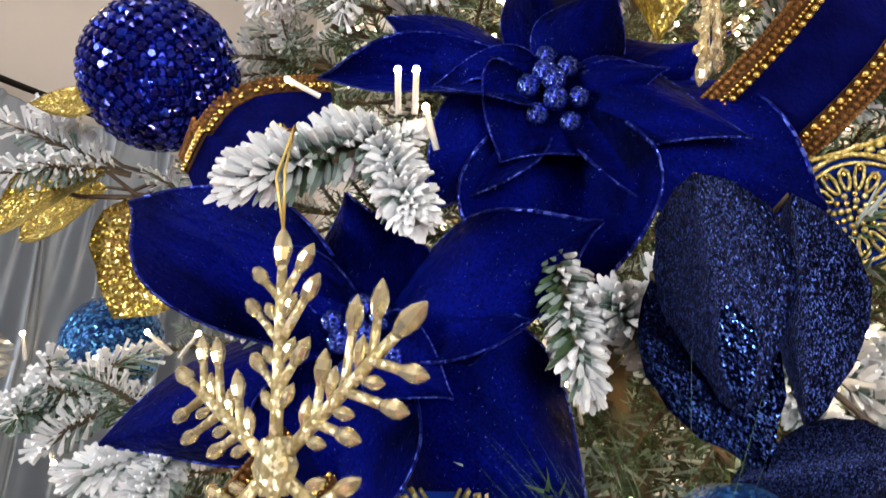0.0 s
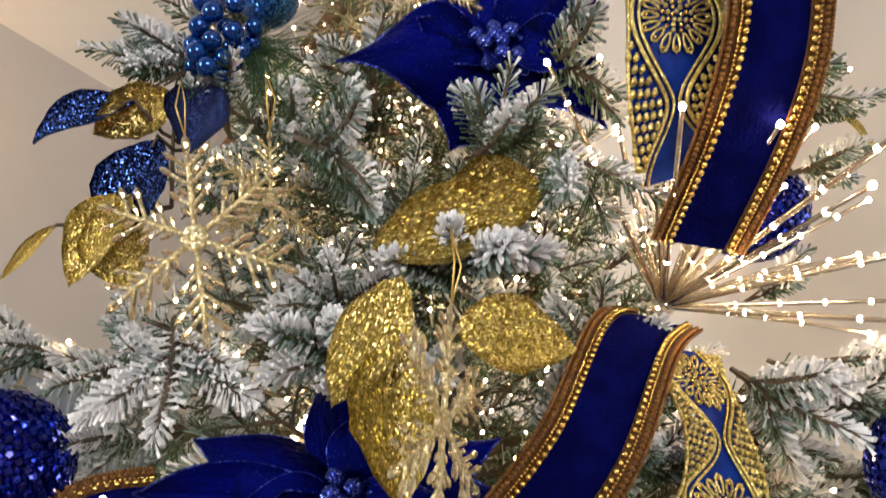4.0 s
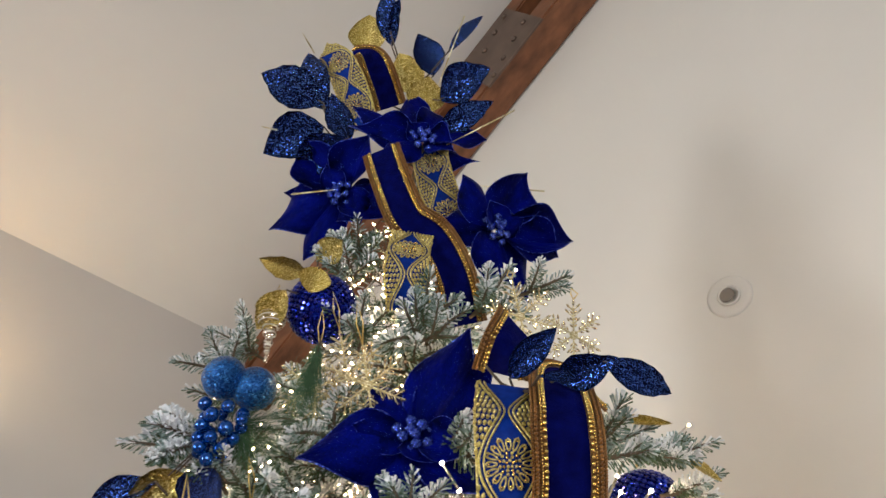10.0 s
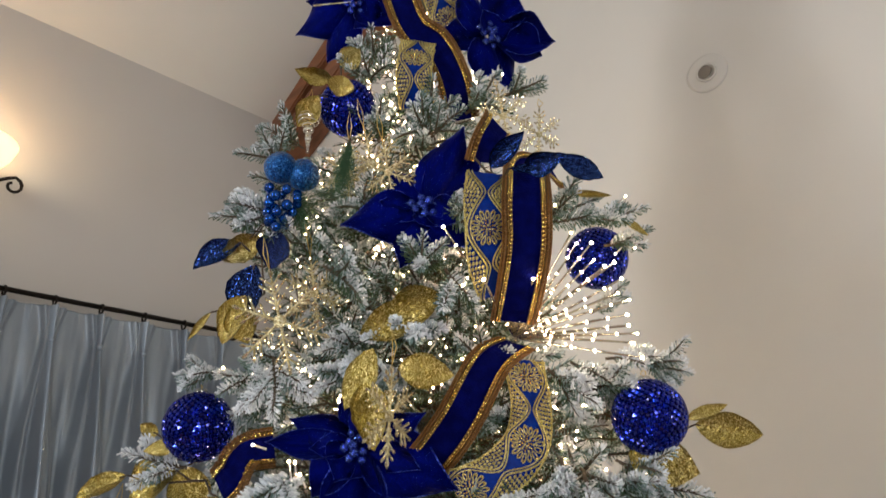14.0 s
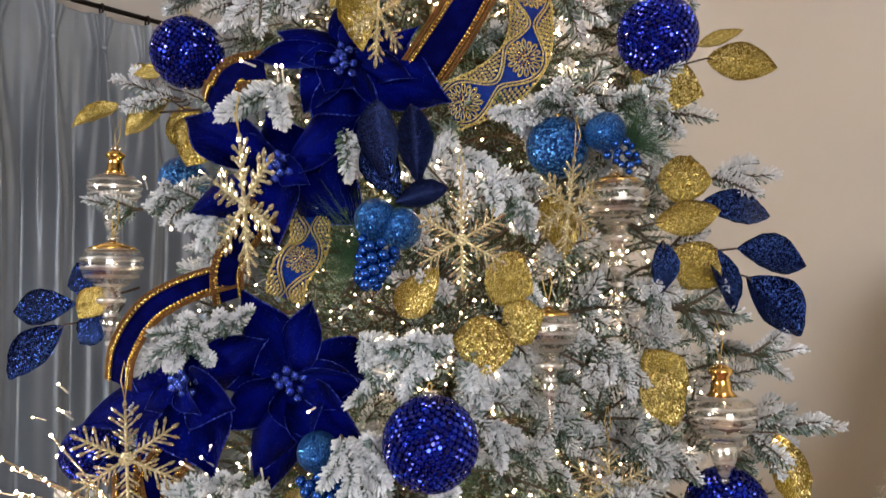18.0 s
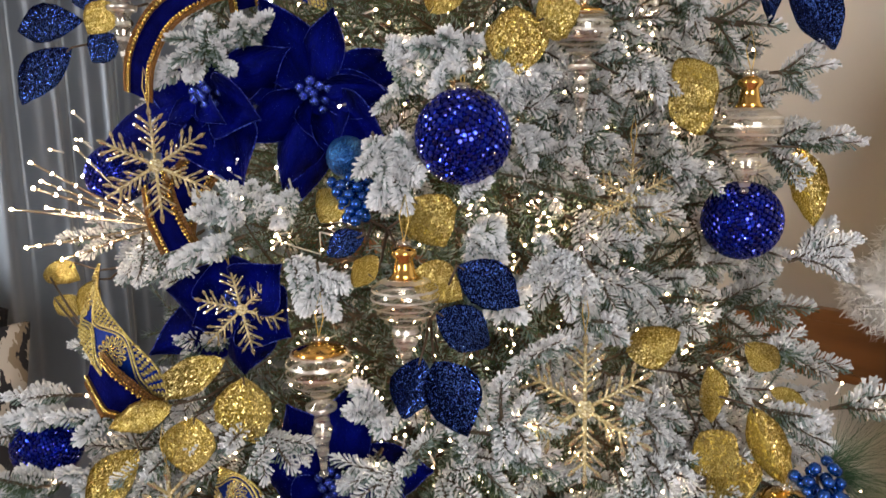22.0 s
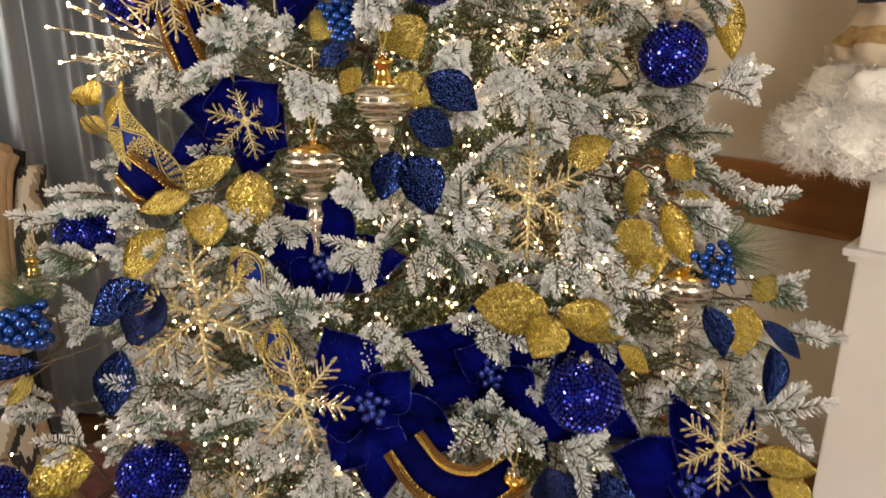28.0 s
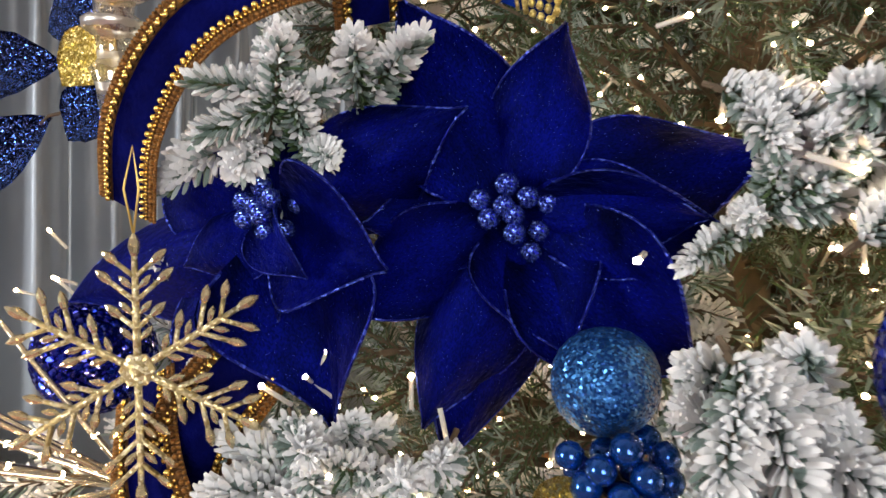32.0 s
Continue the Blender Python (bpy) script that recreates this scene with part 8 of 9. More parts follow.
NEAR_BULBS = [((-0.185, 0.928, 1.960), (-0.08, -0.48, 0.88)), ((-0.176, 0.923, 1.958), (-0.03, -0.48, 0.88)), ((-0.170, 0.932, 1.943), (-0.32, -0.49, 0.81)), ((-0.252, 1.006, 1.994), (-0.91, -0.27, 0.30)), ((0.026, 0.936, 1.824), (-0.98, -0.17, 0.07)), ((-0.339, 1.099, 1.852), (-0.75, -0.34, 0.56)), ((-0.303, 1.086, 1.851), (0.57, -0.47, 0.68)), ((-0.463, 1.191, 1.860), (-0.08, -0.48, 0.88)), ((-0.395, 1.131, 1.767), (0.39, 0.03, -0.92)), ((-0.584, 1.166, 1.523), (-0.63, -0.26, 0.73)), ((-0.593, 1.186, 1.480), (-0.91, -0.30, 0.29)), ((-0.650, 1.214, 1.464), (-0.92, -0.28, 0.26))]
NEAR_BULBS += [((-0.073, 0.935, 1.589), (-0.16, -0.25, -0.95)), ((-0.053, 0.916, 1.599), (-0.01, -0.17, 0.98)), ((-0.035, 0.908, 1.600), (-0.52, -0.24, 0.82)), ((-0.035, 0.874, 1.559), (0.94, -0.14, -0.31)), ((-0.233, 0.993, 1.443), (-0.00, -0.19, 0.98)), ((-0.317, 0.970, 1.438), (-0.78, -0.30, 0.55)), ((-0.208, 0.972, 1.409), (0.26, -0.21, -0.94)), ((-0.575, 1.164, 1.480), (-0.68, -0.29, 0.68))]
# ---- white fluff: tree skirt and mantel garland ----
M_FLUFF = tinted("white_feather_fluff", [(0.1, (0.74, 0.73, 0.71)), (0.5, (0.86, 0.86, 0.85)), (0.9, (0.93, 0.93, 0.93))], 1.0, 12.0, sheen=0.5)
shader(M_FLUFF).inputs["Subsurface Weight"].default_value = 0.6
shader(M_FLUFF).inputs["Subsurface Radius"].default_value = (0.03, 0.03, 0.03)


def fluff(name, lumps, blades, length, seed, label, category):
    """Soft white lumps, each (x, y, z, rx, ry, rz), covered with loose curling tufts."""
    rnd = random.Random(seed)
    ob = empty(name, label, category)
    body = Batch()
    tufts = Batch()
    for x, y, z, rx, ry, rz in lumps:
        c = Vector((x, y, z))
        nu, nv = 30, 18
        o = len(body.v)
        for j in range(nv + 1):
            th = math.pi * j / nv
            for i in range(nu):
                ph = 2 * math.pi * i / nu
                d = Vector((math.sin(th) * math.cos(ph), math.sin(th) * math.sin(ph), math.cos(th)))
                k = 0.88 + 0.26 * noise.noise(d * 2.1 + c * 7) + 0.10 * noise.noise(d * 6.0 + c * 5)
                p = c + Vector((d.x * rx, d.y * ry, d.z * rz)) * k
                body.v.append((p.x, p.y, max(0.013, p.z)))
        for j in range(nv):
            for i in range(nu):
                body.f.append((o + j * nu + i, o + j * nu + (i + 1) % nu, o + (j + 1) * nu + (i + 1) % nu, o + (j + 1) * nu + i))
                body.i.append(0)
        for _ in range(blades):
            d = Vector((rnd.gauss(0, 1), rnd.gauss(0, 1), rnd.gauss(0.2, 1))).normalized()
            p = c + Vector((d.x * rx, d.y * ry, d.z * rz)) * rnd.uniform(0.86, 1.02)
            if p.z < 0.02:
                continue
            w = Vector((rnd.gauss(0, 1), rnd.gauss(0, 1), rnd.gauss(0, 1))) * 1.0 + Vector((0, 0, -0.25)) + 0.9 * Vector([noise.noise(p * 9 + Vector((k * 7, 0, 0))) for k in range(3)])
            t = (d * 1.3 + w).normalized()
            s = t.orthogonal().normalized() * length * rnd.uniform(0.035, 0.07)
            ln = length * rnd.uniform(0.6, 1.2)
            bend = (w - t * w.dot(t)) * ln * 0.35
            q = len(tufts.v)
            m1, e = p + t * ln * 0.5 + bend * 0.3, p + t * ln + bend
            if e.z < 0.014:
                e.z = 0.014
            tufts.v += [tuple(p - s * 0.5), tuple(p + s * 0.5), tuple(m1 + s), tuple(m1 - s), tuple(e + s * 0.3), tuple(e - s * 0.3)]
            tufts.f += [(q, q + 1, q + 2, q + 3), (q + 3, q + 2, q + 4, q + 5)]
            tufts.i += [0, 0]
    tagged(part("padding", body.mesh("padding", (M_FLUFF,), True), ob), kind="stuff")
    tagged(part("tufts", tufts.mesh("tufts", (M_FLUFF,), True), ob), kind="stuff")
    return ob


rs = random.Random(8)
skirt = []
for k in range(22):
    a = 2 * math.pi * k / 22
    r = 0.50 + 0.12 * math.sin(3 * a)
    skirt.append((AXIS.x + r * math.cos(a), AXIS.y + r * math.sin(a) * 0.9, 0.10, 0.19, 0.19, 0.15 + 0.06 * rs.random()))
for k in range(8):
    a = 2 * math.pi * k / 8 + 0.3
    skirt.append((AXIS.x + 0.27 * math.cos(a), AXIS.y + 0.27 * math.sin(a), 0.16, 0.20, 0.20, 0.17))
fluff("tree_skirt", skirt, 900, 0.015, 3, "fluffy white fur tree skirt heaped round the tree's foot", "tree skirt")
gar = []
for k in range(9):
    p = ROOM @ Vector((2.36 + 0.19 * k, -0.24 + 0.03 * math.sin(2.1 * k), 1.255 + 0.03 * math.sin(1.7 * k)))
    gar.append((p.x, p.y, p.z, 0.15, 0.15, 0.12))
for k in range(5):
    p = ROOM @ Vector((2.40 + 0.3 * k, -0.20, 1.30 + 0.02 * (k % 2)))
    gar.append((p.x, p.y, p.z, 0.11, 0.11, 0.08))
for k in range(3):
    p = ROOM @ Vector((2.28 + 0.10 * k, -0.36 - 0.02 * k, 1.20))
    gar.append((p.x, p.y, p.z, 0.09, 0.09, 0.07))
fluff("mantel_garland", gar, 2400, 0.022, 4, "white feather garland lying along the mantel shelf", "garland")

# robed figurine on the mantel shelf, its foot sunk in the garland
FIGURE = [(0.085, 1.178, 0, 0), (0.090, 1.33, 0, 0), (0.150, 1.352, 0, 0.010), (0.155, 1.375, 1, 0.012), (0.135, 1.395, 1, 0.008), (0.128, 1.41, 0, 0.004), (0.112, 1.445, 0, 0.003), (0.120, 1.452, 2, 0.002), (0.122, 1.482, 2, 0.002), (0.108, 1.490, 0, 0), (0.118, 1.500, 1, 0.009), (0.128, 1.520, 1, 0.012), (0.112, 1.540, 1, 0.008), (0.095, 1.55, 2, 0), (0.085, 1.62, 2, 0), (0.06, 1.68, 2, 0), (0.02, 1.70, 2, 0)]
b = Batch()
for r, z, mi, frill in FIGURE:
    for k in range(60):
        a = 2 * math.pi * k / 60
        q = r + frill * math.sin(13 * a + 20 * z) + 0.4 * frill * math.sin(29 * a)
        b.v.append((q * math.cos(a), q * math.sin(a), z + 0.5 * frill * math.sin(9 * a)))
for j in range(len(FIGURE) - 1):
    for k in range(60):
        b.f.append((60 * j + k, 60 * j + (k + 1) % 60, 60 * (j + 1) + (k + 1) % 60, 60 * (j + 1) + k))
        b.i.append(FIGURE[j][2])
M_ROBE = speckled("cream_satin_robe", [(0.3, (0.55, 0.47, 0.38)), (0.7, (0.70, 0.62, 0.52))], 14.0, 0.45, bump=0.3, sheen=0.3)
M_FRILL = speckled("antique_gold_frill", [(0.3, (0.30, 0.19, 0.08)), (0.7, (0.62, 0.46, 0.26))], 40.0, 0.35, 0.5, bump=0.4)
M_SASH = speckled("navy_brocade", [(0.45, (0.004, 0.006, 0.03)), (0.72, (0.10, 0.11, 0.16))], 60.0, 0.5, bump=0.3)
figure = new("figurine", b.mesh("figurine", (M_ROBE, M_FRILL, M_SASH), True))
figure.matrix_world = ROOM @ Matrix.Translation((2.40, -0.22, 0))
tagged(figure, "cream robed figurine with gold frills standing on the mantel", "figurine")

# ---- armchair by the curtain ----
M_CHAIRWOOD = speckled("limed_oak", [(0.3, (0.24, 0.15, 0.085)), (0.7, (0.40, 0.28, 0.18))], 6.0, 0.55, bump=0.25)
M_CHARCOAL = speckled("charcoal_linen", [(0.35, (0.010, 0.011, 0.013)), (0.65, (0.020, 0.021, 0.024))], 90.0, 0.95, bump=0.5, spec=0.2)
for n_ in [n_ for n_ in M_CHAIRWOOD.node_tree.nodes if n_.type == "MAPPING"]:
    n_.inputs["Scale"].default_value = (3.5, 3.5, 0.7)


def ikat(name="ikat_fabric", lying=False):
    """Woven stepped diamonds in cream, tan and charcoal with feathered edges."""
    m = mat(name, (0.1, 0.1, 0.1), 0.95)
    tc = m.node_tree.nodes.new("ShaderNodeTexCoord")
    n = node(m, "ShaderNodeTexNoise", Scale=45.0, Detail=2.0)
    st = m.node_tree.nodes.new("ShaderNodeMapping")
    st.inputs["Scale"].default_value = (2.2, 2.2, 0.25)
    link(m, tc.outputs["Object"], st.inputs[0])
    link(m, st.outputs[0], n.inputs["Vector"])
    sep = m.node_tree.nodes.new("ShaderNodeSeparateXYZ")
    link(m, tc.outputs["Object"], sep.inputs[0])

    def op(kind, a, b=None):
        k = m.node_tree.nodes.new("ShaderNodeMath")
        k.operation = kind
        for s, v in zip(k.inputs, (a, b)):
            if v is None:
                continue
            if isinstance(v, (int, float)):
                s.default_value = v
            else:
                link(m, v, s)
        return k.outputs[0]

    along = sep.outputs[0] if lying else op("ADD", sep.outputs[0], sep.outputs[1])
    up = sep.outputs[1] if lying else sep.outputs[2]
    u = op("PINGPONG", op("MULTIPLY", along, 5.2), 0.5)
    w = op("ADD", op("MULTIPLY", up, 3.9), op("MULTIPLY", n.outputs[0], 0.30))
    v = op("PINGPONG", w, 0.5)
    d = op("ADD", u, v)
    r = ramp(m, d, [(0.0, (0.52, 0.47, 0.40)), (0.16, (0.022, 0.022, 0.026)), (0.30, (0.30, 0.24, 0.17)), (0.42, (0.58, 0.54, 0.48)), (0.60, (0.025, 0.025, 0.03)), (0.82, (0.50, 0.46, 0.40)), (0.92, (0.04, 0.035, 0.035))])
    r.color_ramp.interpolation = "CONSTANT"
    link(m, r.outputs[0], shader(m).inputs["Base Color"])
    bp = node(m, "ShaderNodeBump", Strength=0.4, Distance=0.002)
    n2 = node(m, "ShaderNodeTexNoise", Scale=420.0)
    link(m, tc.outputs["Object"], n2.inputs["Vector"])
    link(m, n2.outputs[0], bp.inputs["Height"])
    link(m, bp.outputs[0], shader(m).inputs["Normal"])
    return m


M_IKAT = ikat()
M_IKAT_SEAT = ikat("ikat_seat_fabric", True)


def armchair(m):
    """Barrel-backed open armchair. Axes: x to the sitter's right, y to the front, z up; it is even about the plane x = 0.06."""
    ob = empty("armchair", "limed oak armchair with charcoal back and ikat fabric sides", "armchair", m=m)

    def side(p, s):
        return Vector(p) if s < 0 else Vector((0.12 - p[0], p[1], p[2]))

    def wood(name, pts, r):
        b = bmesh.new()
        path = smooth_path(pts, 5)
        tube(b, path, [r] * len(path), 12)
        return part(name, mesh(name, b, M_CHAIRWOOD), ob)

    def padded(name, pts, thick, s, label=""):
        """A flat upholstered panel with rounded edges, through the given outline."""
        b = bmesh.new()
        c = sum((side(p, s) for p in pts), Vector()) / len(pts)
        n = Vector((1.0 if s < 0 else -1.0, -0.15, 0)).normalized()
        rings = []
        for depth, shrink in ((0.0, 0.93), (0.006, 1.0), (thick - 0.006, 1.0), (thick, 0.93)):
            rings.append([b.verts.new(c + (side(p, s) - c) * shrink + n * depth) for p in pts])
        for r0, r1 in zip(rings, rings[1:]):
            for q in range(len(pts)):
                b.faces.new((r0[q], r0[(q + 1) % len(pts)], r1[(q + 1) % len(pts)], r1[q]))
        b.faces.new(rings[0])
        b.faces.new(rings[-1][::-1])
        bmesh.ops.recalc_face_normals(b, faces=b.faces)
        return part(name, mesh(name, b, M_IKAT), ob, None, label)

    post = [(-0.342, -0.105, 1.086), (-0.349, -0.067, 1.041), (-0.404, 0.009, 0.924), (-0.461, 0.075, 0.801), (-0.497, 0.124, 0.708), (-0.512, 0.159, 0.608)]
    rear = [(-0.352, -0.148, 1.075), (-0.363, -0.106, 1.018), (-0.414, -0.028, 0.899), (-0.474, 0.048, 0.777), (-0.503, 0.094, 0.697), (-0.517, 0.130, 0.596)]
    wing = [(-0.363, -0.130, 1.050), (-0.368, -0.206, 1.045), (-0.410, -0.142, 0.938), (-0.453, -0.068, 0.806), (-0.496, 0.035, 0.640), (-0.492, 0.085, 0.650), (-0.452, 0.015, 0.824), (-0.398, -0.065, 0.949)]
    arm = [(-0.510, 0.142, 0.683), (-0.478, 0.173, 0.680), (-0.453, 0.232, 0.659), (-0.443, 0.304, 0.627), (-0.454, 0.347, 0.594), (-0.477, 0.373, 0.539), (-0.519, 0.390, 0.467), (-0.565, 0.411, 0.382), (-0.585, 0.424, 0.310)]
    flank = [(-0.503, 0.160, 0.655), (-0.465, 0.260, 0.620), (-0.490, 0.333, 0.575), (-0.523, 0.370, 0.488), (-0.578, 0.390, 0.340), (-0.589, 0.250, 0.335), (-0.560, 0.130, 0.400), (-0.519, 0.095, 0.635)]
    for s in (-1, 1):
        wood("back_post", [side(p, s) for p in post], 0.021)
        wood("back_rail", [side([0.6 * a + 0.4 * c for a, c in zip(p, q)], s) for p, q in zip(post, rear)], 0.017)
        wood("arm", [side(p, s) for p in arm], 0.024)
        wood("front_leg", [side(p, s) for p in ((-0.575, 0.45, 0.34), (-0.572, 0.50, 0.24), (-0.555, 0.49, 0.10), (-0.560, 0.51, 0.012))], 0.021)
        wood("back_leg", [side(p, s) for p in ((-0.520, 0.12, 0.60), (-0.545, 0.10, 0.36), (-0.520, 0.0, 0.15), (-0.510, -0.06, 0.012))], 0.020)
        wood("apron", [side(p, s) for p in ((-0.550, 0.10, 0.33), (-0.583, 0.25, 0.315), (-0.585, 0.42, 0.305), (-0.572, 0.545, 0.30))], 0.022)
        padded("back_side", wing, 0.030, s, "ikat covered side of the back")
        padded("side_panel", flank, 0.030, s, "black and cream ikat side panel")
        b = bmesh.new()
        v = bmesh.ops.create_icosphere(b, subdivisions=3, radius=1)["verts"]
        bmesh.ops.transform(b, matrix=Matrix.Translation(side((-0.468, 0.205, 0.690), s)) @ Matrix.Rotation(radians(-17), 4, "X") @ Matrix.Diagonal((0.034, 0.085, 0.028, 1)), verts=v)
        part("arm_pad", mesh("arm_pad", b, M_IKAT), ob)
    crest = [(-0.341, -0.107, 1.092), (-0.208, -0.135, 1.102), (-0.003, -0.180, 1.109), (0.123, -0.180, 1.109), (0.328, -0.135, 1.102), (0.461, -0.107, 1.092)]
    wood("top_rail", crest, 0.021)
    wood("seat_rail", [(-0.572, 0.545, 0.315), (-0.30, 0.62, 0.32), (0.06, 0.64, 0.32), (0.42, 0.62, 0.32), (0.692, 0.545, 0.315)], 0.028)
    # the curved back, from the seat up to the crest rail
    b = bmesh.new()
    top = smooth_path(crest, 4)
    low = smooth_path([(-0.49, 0.10, 0.42), (-0.30, -0.02, 0.40), (-0.003, -0.06, 0.40), (0.123, -0.06, 0.40), (0.42, -0.02, 0.40), (0.61, 0.10, 0.42)], 4)
    rows = []
    for t_, l_ in zip(top, low):
        front = [l_.lerp(t_, q / 6) + Vector((0, 0.03 * math.sin(math.pi * q / 6) + 0.012, -0.008)) for q in range(7)]
        rows.append([b.verts.new(p) for p in front] + [b.verts.new(p - Vector((0, 0.075, 0))) for p in front[::-1]])
    for r0, r1 in zip(rows, rows[1:]):
        for q in range(14):
            b.faces.new((r0[q], r0[(q + 1) % 14], r1[(q + 1) % 14], r1[q]))
    b.faces.new(rows[0])
    b.faces.new(rows[-1][::-1])
    bmesh.ops.recalc_face_normals(b, faces=b.faces)
    part("back_pad", mesh("back_pad", b, M_CHARCOAL), ob, None, "charcoal upholstered back")
    b = bmesh.new()
    box(b, -0.535, 0.655, 0.02, 0.60, 0.31, 0.42, 0.04)
    part("seat", mesh("seat", b, M_IKAT_SEAT), ob, None, "ikat upholstered seat")
    return ob


CHAIR = Matrix.Translation((-1.385, 1.590, 0.0)) @ Matrix.Rotation(radians(163), 4, "Z")
armchair(CHAIR)

M_CUSHION = speckled("navy_velvet", [(0.3, (0.001, 0.0015, 0.012)), (0.7, (0.002, 0.003, 0.024))], 60.0, 0.9, bump=0.3, spec=0.05)
# velvet cushion with a gold snowflake
cushion = empty("cushion", "navy velvet cushion with an embroidered gold snowflake", "cushion", m=CHAIR @ Matrix.Translation((-0.15, 0.10, 0.66)) @ Matrix.Rotation(radians(14), 4, "X"))
b = Batch()
n = 14
for s in (1, -1):
    for i in range(n + 1):
        for j in range(n + 1):
            x, z = 2 * i / n - 1, 2 * j / n - 1
            h = (max(0.0, (1 - x * x) * (1 - z * z))) ** 0.45
            k = 0.23
            b.v.append((x * k * (1 - 0.06 * (1 - z * z)), s * 0.065 * h, z * k * (1 - 0.06 * (1 - x * x))))
w = n + 1
for q in range(2):
    for i in range(n):
        for j in range(n):
            f = (q * w * w + i * w + j, q * w * w + i * w + j + 1, q * w * w + (i + 1) * w + j + 1, q * w * w + (i + 1) * w + j)
            b.f.append(f if q == 0 else f[::-1])
            b.i.append(0)
part("cover", b.mesh("cover", (M_CUSHION,), True), cushion)
b = Batch()


def stitched(p):
    x, z = p[0] / 0.23, p[1] / 0.23
    return Vector((p[0], 0.065 * max(0.0, (1 - x * x) * (1 - z * z)) ** 0.45 + 0.001, p[1]))


for k in range(6):
    a = math.pi / 3 * k
    d = Vector((math.cos(a), math.sin(a)))
    b.stem([stitched(d * t) for t in (0.01, 0.05, 0.09, 0.13)], [0.004] * 4, 0, 6)
    for t in (0.06, 0.095):
        for s in (-1, 1):
            e = Vector((math.cos(a + s * 0.8), math.sin(a + s * 0.8)))
            b.stem([stitched(d * t), stitched(d * t + e * 0.02), stitched(d * t + e * 0.04)], [0.004] * 3, 0, 6)
part("embroidery", b.mesh("embroidery", (M_GOLD_THREAD,), True), cushion, None, "gold snowflake embroidery")

# ---- branches give way to what is hung in front of them ----
FRONT = Vector((0.0, -0.1, 1.65))   # where one stands before the tree
ROOMY = {"poinsettia": 0.145, "ball_ornament": 0.06, "snowflake_ornament": 0.045, "drop_ornament": 0.04, "leaf_spray": 0.036, "velvet_ribbon": 0.042, "medallion_ribbon": 0.042, "berry_pick": 0.055}
bpy.context.view_layer.update()
clear = []
for ob in list(scene.objects):
    kind = ob.name.split(".")[0]
    if kind in ROOMY and ob.parent is None:
        spots = [ob.matrix_world.translation.copy()]
        if kind == "leaf_spray":
            spots = [ob.matrix_world.translation + c.matrix_local @ Vector((0, 0.5, 0)) for c in ob.children if c.name.startswith("leaf")]
        elif kind.endswith("ribbon"):
            c = next(c for c in ob.children if c.name.endswith("band") or "band" in c.name)
            vs = c.data.vertices
            spots = [ob.matrix_world.translation + vs[k].co for k in range(0, len(vs) // 2, max(1, len(vs) // 14))]
        elif kind == "drop_ornament":
            spots.append(spots[0] - Vector((0, 0, 0.10)))
        for s in spots:
            clear.append((s, (FRONT - s).normalized(), ROOMY[kind]))


def covers(p, reach=0.30, share=1.0):
    for s, d, r in clear:
        r *= share
        q = p - s
        t = q.dot(d)
        if -0.02 < t < reach and (q - d * t).length < r + 0.12 * max(0.0, t):
            return True
    return False


rnd_s = random.Random(77)
for k in range(360):
    f = (k + 0.5) / 360
    z = 0.45 + 2.15 * f ** 1.25
    a = radians(rnd_s.uniform(-205, 25))
    wide = 1 - 0.30 * max(0.0, -math.sin(a))
    r = girth(z) * wide * rnd_s.uniform(0.82, 1.02) * lean_in(z, a)
    p = Vector((r * math.cos(a), r * math.sin(a), z)) + AXIS
    if (2.15 < z and math.cos(a) > 0.25) or covers(p, 0.30, 1.1) or covers(p + Vector((0, 0, 0.03)), 0.30, 1.0):
        continue
    d = Vector((math.cos(a), math.sin(a), rnd_s.uniform(-0.7, 0.35)))
    d += Vector((-math.sin(a), math.cos(a), 0)) * rnd_s.uniform(-0.6, 0.6)
    tip(p, d, rnd_s.uniform(-60, 60), rnd_s.uniform(0.95, 1.30))
for k in range(90):
    z = 0.5 + 2.3 * (k + 0.5) / 90
    a = 2.39996 * k
    d = Vector((math.cos(a), math.sin(a), rnd_t.uniform(-0.3, 0.8))).normalized()
    size = 0.55 * min(1.0, girth(z) / 0.4)
    part("core_branch", INNER[k % 3], tree, aim(Vector((0, 0, z)) - d * 0.05, d, rnd_t.uniform(0, 180), size))
KEPT = []
for ob in [c for c in tree.children if c.name.startswith(("branch", "inner_branch"))]:
    m = Matrix.Translation(AXIS) @ ob.matrix_local
    size = m.to_scale().x
    # the stem's outer half and its side twigs
    probes = [m @ Vector((x, 0, z)) for x, z in ((0, 0.40), (0, 0.32), (0, 0.24), (0.08, 0.30), (-0.08, 0.30), (0, 0.17), (0.07, 0.2), (-0.07, 0.2))]
    if sum(covers(p) for p in probes) >= (3 if ob.name.startswith("inner") else 2):
        bpy.data.objects.remove(ob)
    else:
        KEPT.append((ob.matrix_local @ Vector((0, 0, 0.32)), (ob.matrix_local.to_3x3() @ Vector((0, 0, 1))).normalized(), size))
for ob in [c for c in tree.children if c.name.startswith("sprig")]:
    KEPT.append((ob.matrix_local @ Vector((0, 0, 0.05)), (ob.matrix_local.to_3x3() @ Vector((0, 0, 1))).normalized(), 0.5))

# ---- string lights: clear sleeves with a warm glowing end, on thin wire ----
lights = empty("string_lights", "warm white string lights wound through the whole tree", "lights", m=Matrix.Translation(AXIS))
glows, sleeves, wires = Batch(), Batch(), Batch()


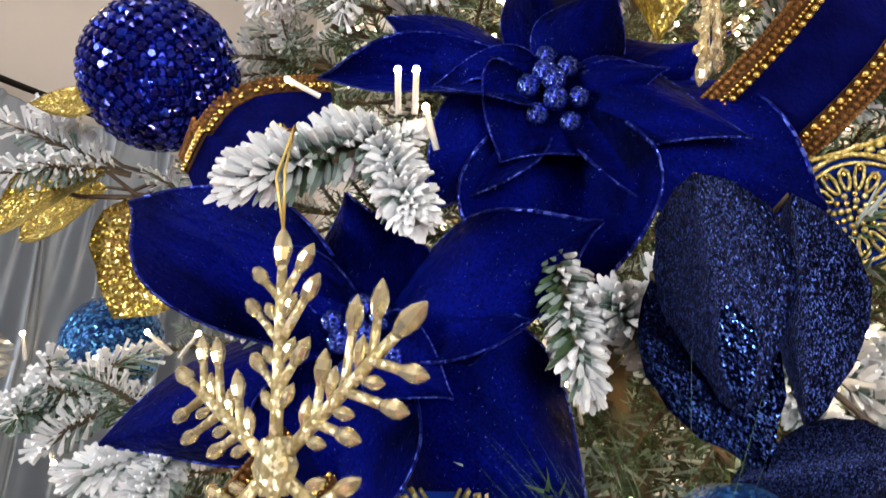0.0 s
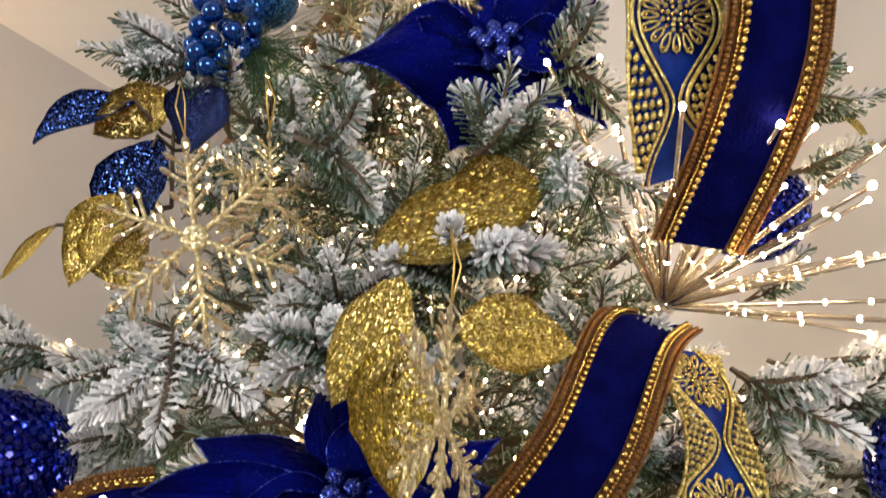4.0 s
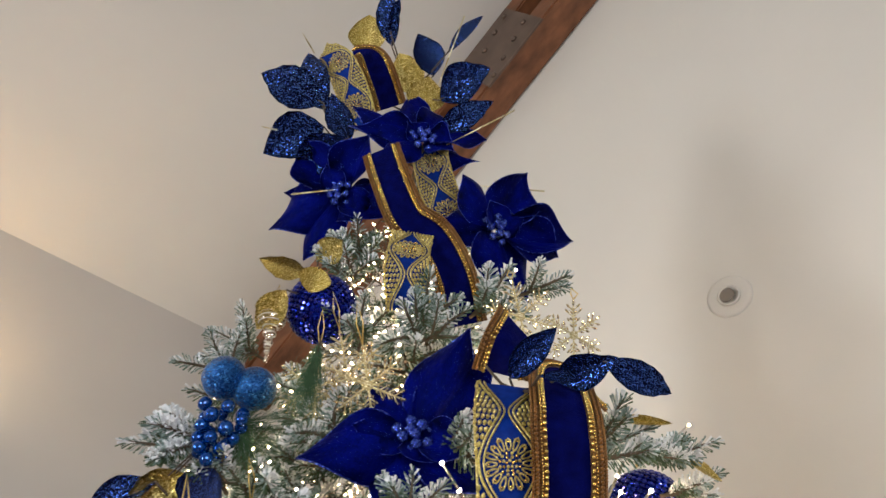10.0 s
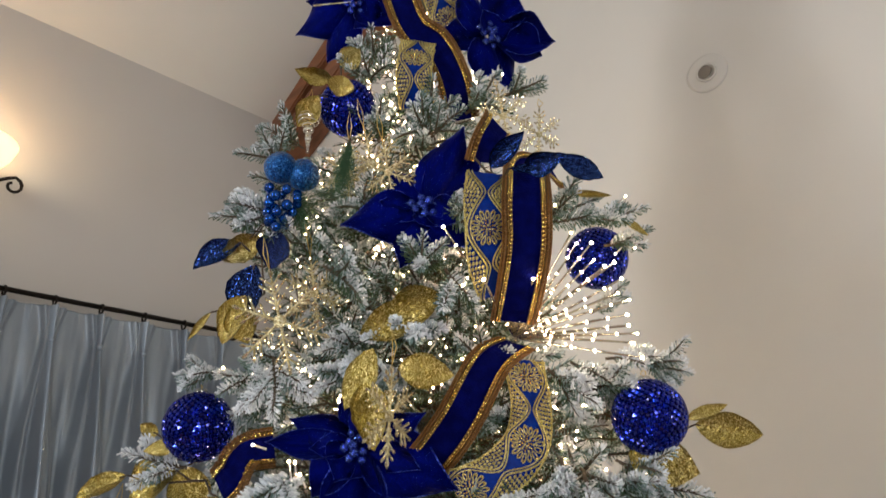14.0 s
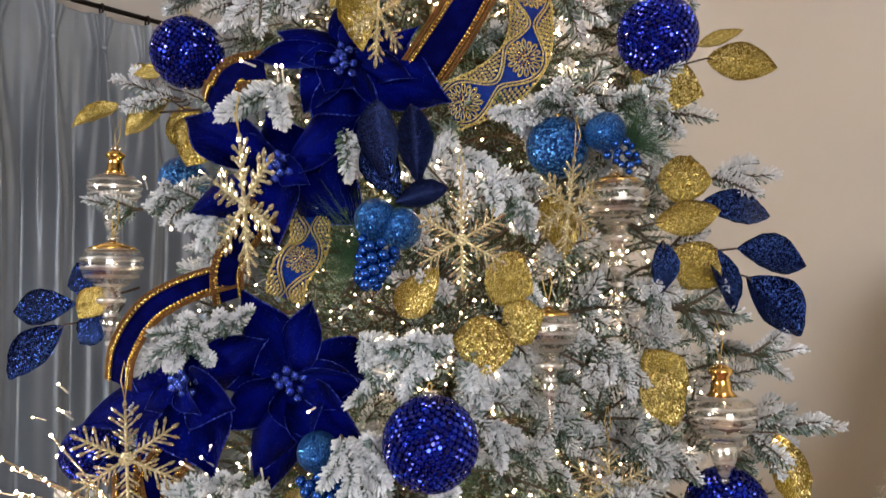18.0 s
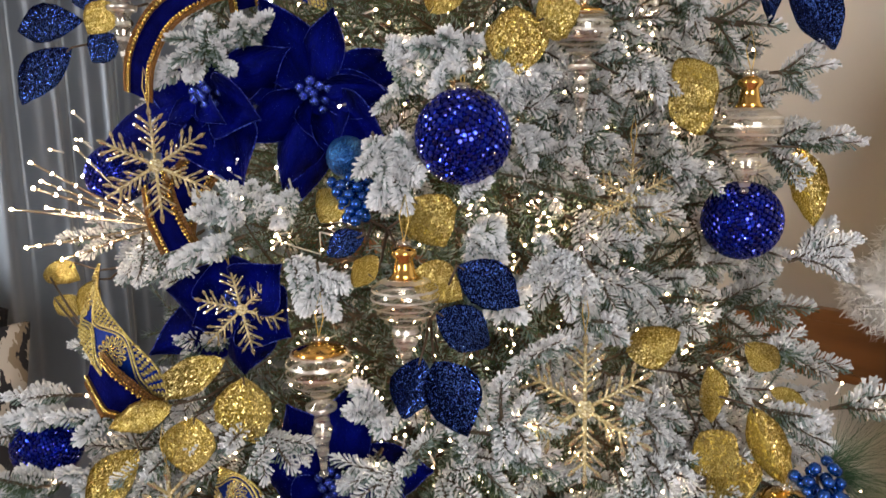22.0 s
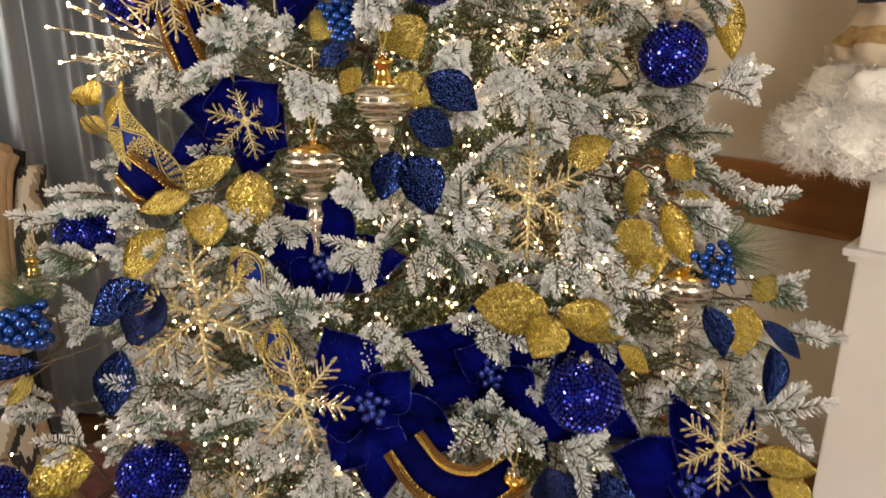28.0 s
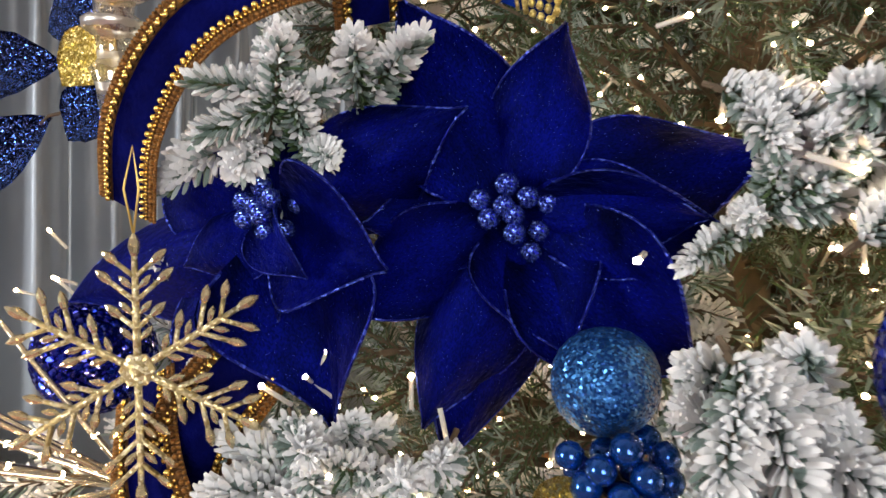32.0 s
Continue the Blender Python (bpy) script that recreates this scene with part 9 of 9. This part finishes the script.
def bulb_at(p, d, r=0.0017, sleeve=0.017):
    d = d.normalized()
    sleeves.stem([p - d * sleeve, p - d * 0.001], [0.0014 + 0.9 * (r - 0.0017), 0.0013 + 0.9 * (r - 0.0017)], 0, 6)
    s = d.orthogonal().normalized()
    u = d.cross(s)
    o = len(glows.v)
    glows.v += [tuple(p + r * (math.cos(a) * s + math.sin(a) * u)) for a in (0, 1.257, 2.513, 3.770, 5.027)]
    glows.v += [tuple(p + d * r * 0.75 + 0.72 * r * (math.cos(a) * s + math.sin(a) * u)) for a in (0, 1.257, 2.513, 3.770, 5.027)]
    glows.v += [tuple(p - d * r * 1.2), tuple(p + d * r * 1.15)]
    for k in range(5):
        j = (k + 1) % 5
        glows.f += [(o + k, o + j, o + 5 + j, o + 5 + k), (o + 5 + k, o + 5 + j, o + 11), (o + j, o + k, o + 10)]
        glows.i += [0, 0, 0]


rnd_l = random.Random(5)
last = None
for k, (end, d, size) in enumerate(KEPT):
    for j in range(1 + (k % 3 == 1)):
        back = rnd_l.uniform(0.0, 0.20) * size
        side = Vector((rnd_l.uniform(-1, 1), rnd_l.uniform(-1, 1), rnd_l.uniform(-0.6, 1))) * 0.036
        p = end - d * back + side
        if covers(p + AXIS, 0.10, 0.75):
            continue
        bulb_at(p, side + d * 0.03)
        if k % 5 == 0 and j == 0:
            # a bunch of bulbs where the wire doubles back
            knot = p - (side + d * 0.03).normalized() * 0.018
            for _ in range(4):
                way = Vector((rnd_l.gauss(0, 1), rnd_l.gauss(0, 1), rnd_l.gauss(0, 1))).normalized() + d * 0.5
                bulb_at(knot + way.normalized() * 0.021, way)
        if j == 0:
            q = p - (side + d * 0.03).normalized() * 0.018
            if last is not None and (last - q).length < 0.07:
                mid = (last + q) / 2 - Vector((q.x, q.y, 0)) * 0.12 - Vector((0, 0, 0.03))
                wires.stem([last, mid, q], [0.0011, 0.0011, 0.0011], 0, 4)
            last = q if k % 3 else None
# the strings run on inside the tree, close to the trunk
for k in range(1300):
    z = 0.3 + 2.65 * (1 - (1 - (k + 0.5) / 1300) ** 0.8)
    a = 2.39996 * k + rnd_l.uniform(-0.3, 0.3)
    r = girth(z) * rnd_l.uniform(0.30, 0.80) * (1 - 0.2 * max(0.0, -math.sin(a)))
    p = Vector((r * math.cos(a), r * math.sin(a), z))
    if covers(p + AXIS, 0.10, 0.75):
        continue
    bulb_at(p, Vector((math.cos(a), math.sin(a), rnd_l.uniform(-1, 1))), 0.0016)
for k in range(160):
    z = 2.38 + 0.47 * (k + 0.5) / 160
    a = 2.39996 * k
    r = girth(z) * rnd_l.uniform(0.45, 0.9)
    p = Vector((r * math.cos(a) - 0.03, r * math.sin(a) - 0.03, z))
    if not covers(p + AXIS, 0.10, 0.75):
        bulb_at(p, Vector((math.cos(a), math.sin(a), rnd_l.uniform(-1, 1))), 0.0017)
for p_, d_ in NEAR_BULBS:
    bulb_at(Vector(p_) - AXIS, Vector(d_), 0.0020, 0.021)
tagged(part("bulbs", glows.mesh("bulbs", (M_GLOW,)), lights), "small glowing warm white bulbs", kind="stuff")
tagged(part("sleeves", sleeves.mesh("sleeves", (M_SLEEVE,)), lights), "clear plastic bulb sleeves", kind="stuff")
tagged(part("wires", wires.mesh("wires", (M_WIRE,)), lights), "thin clear light wire", kind="stuff")
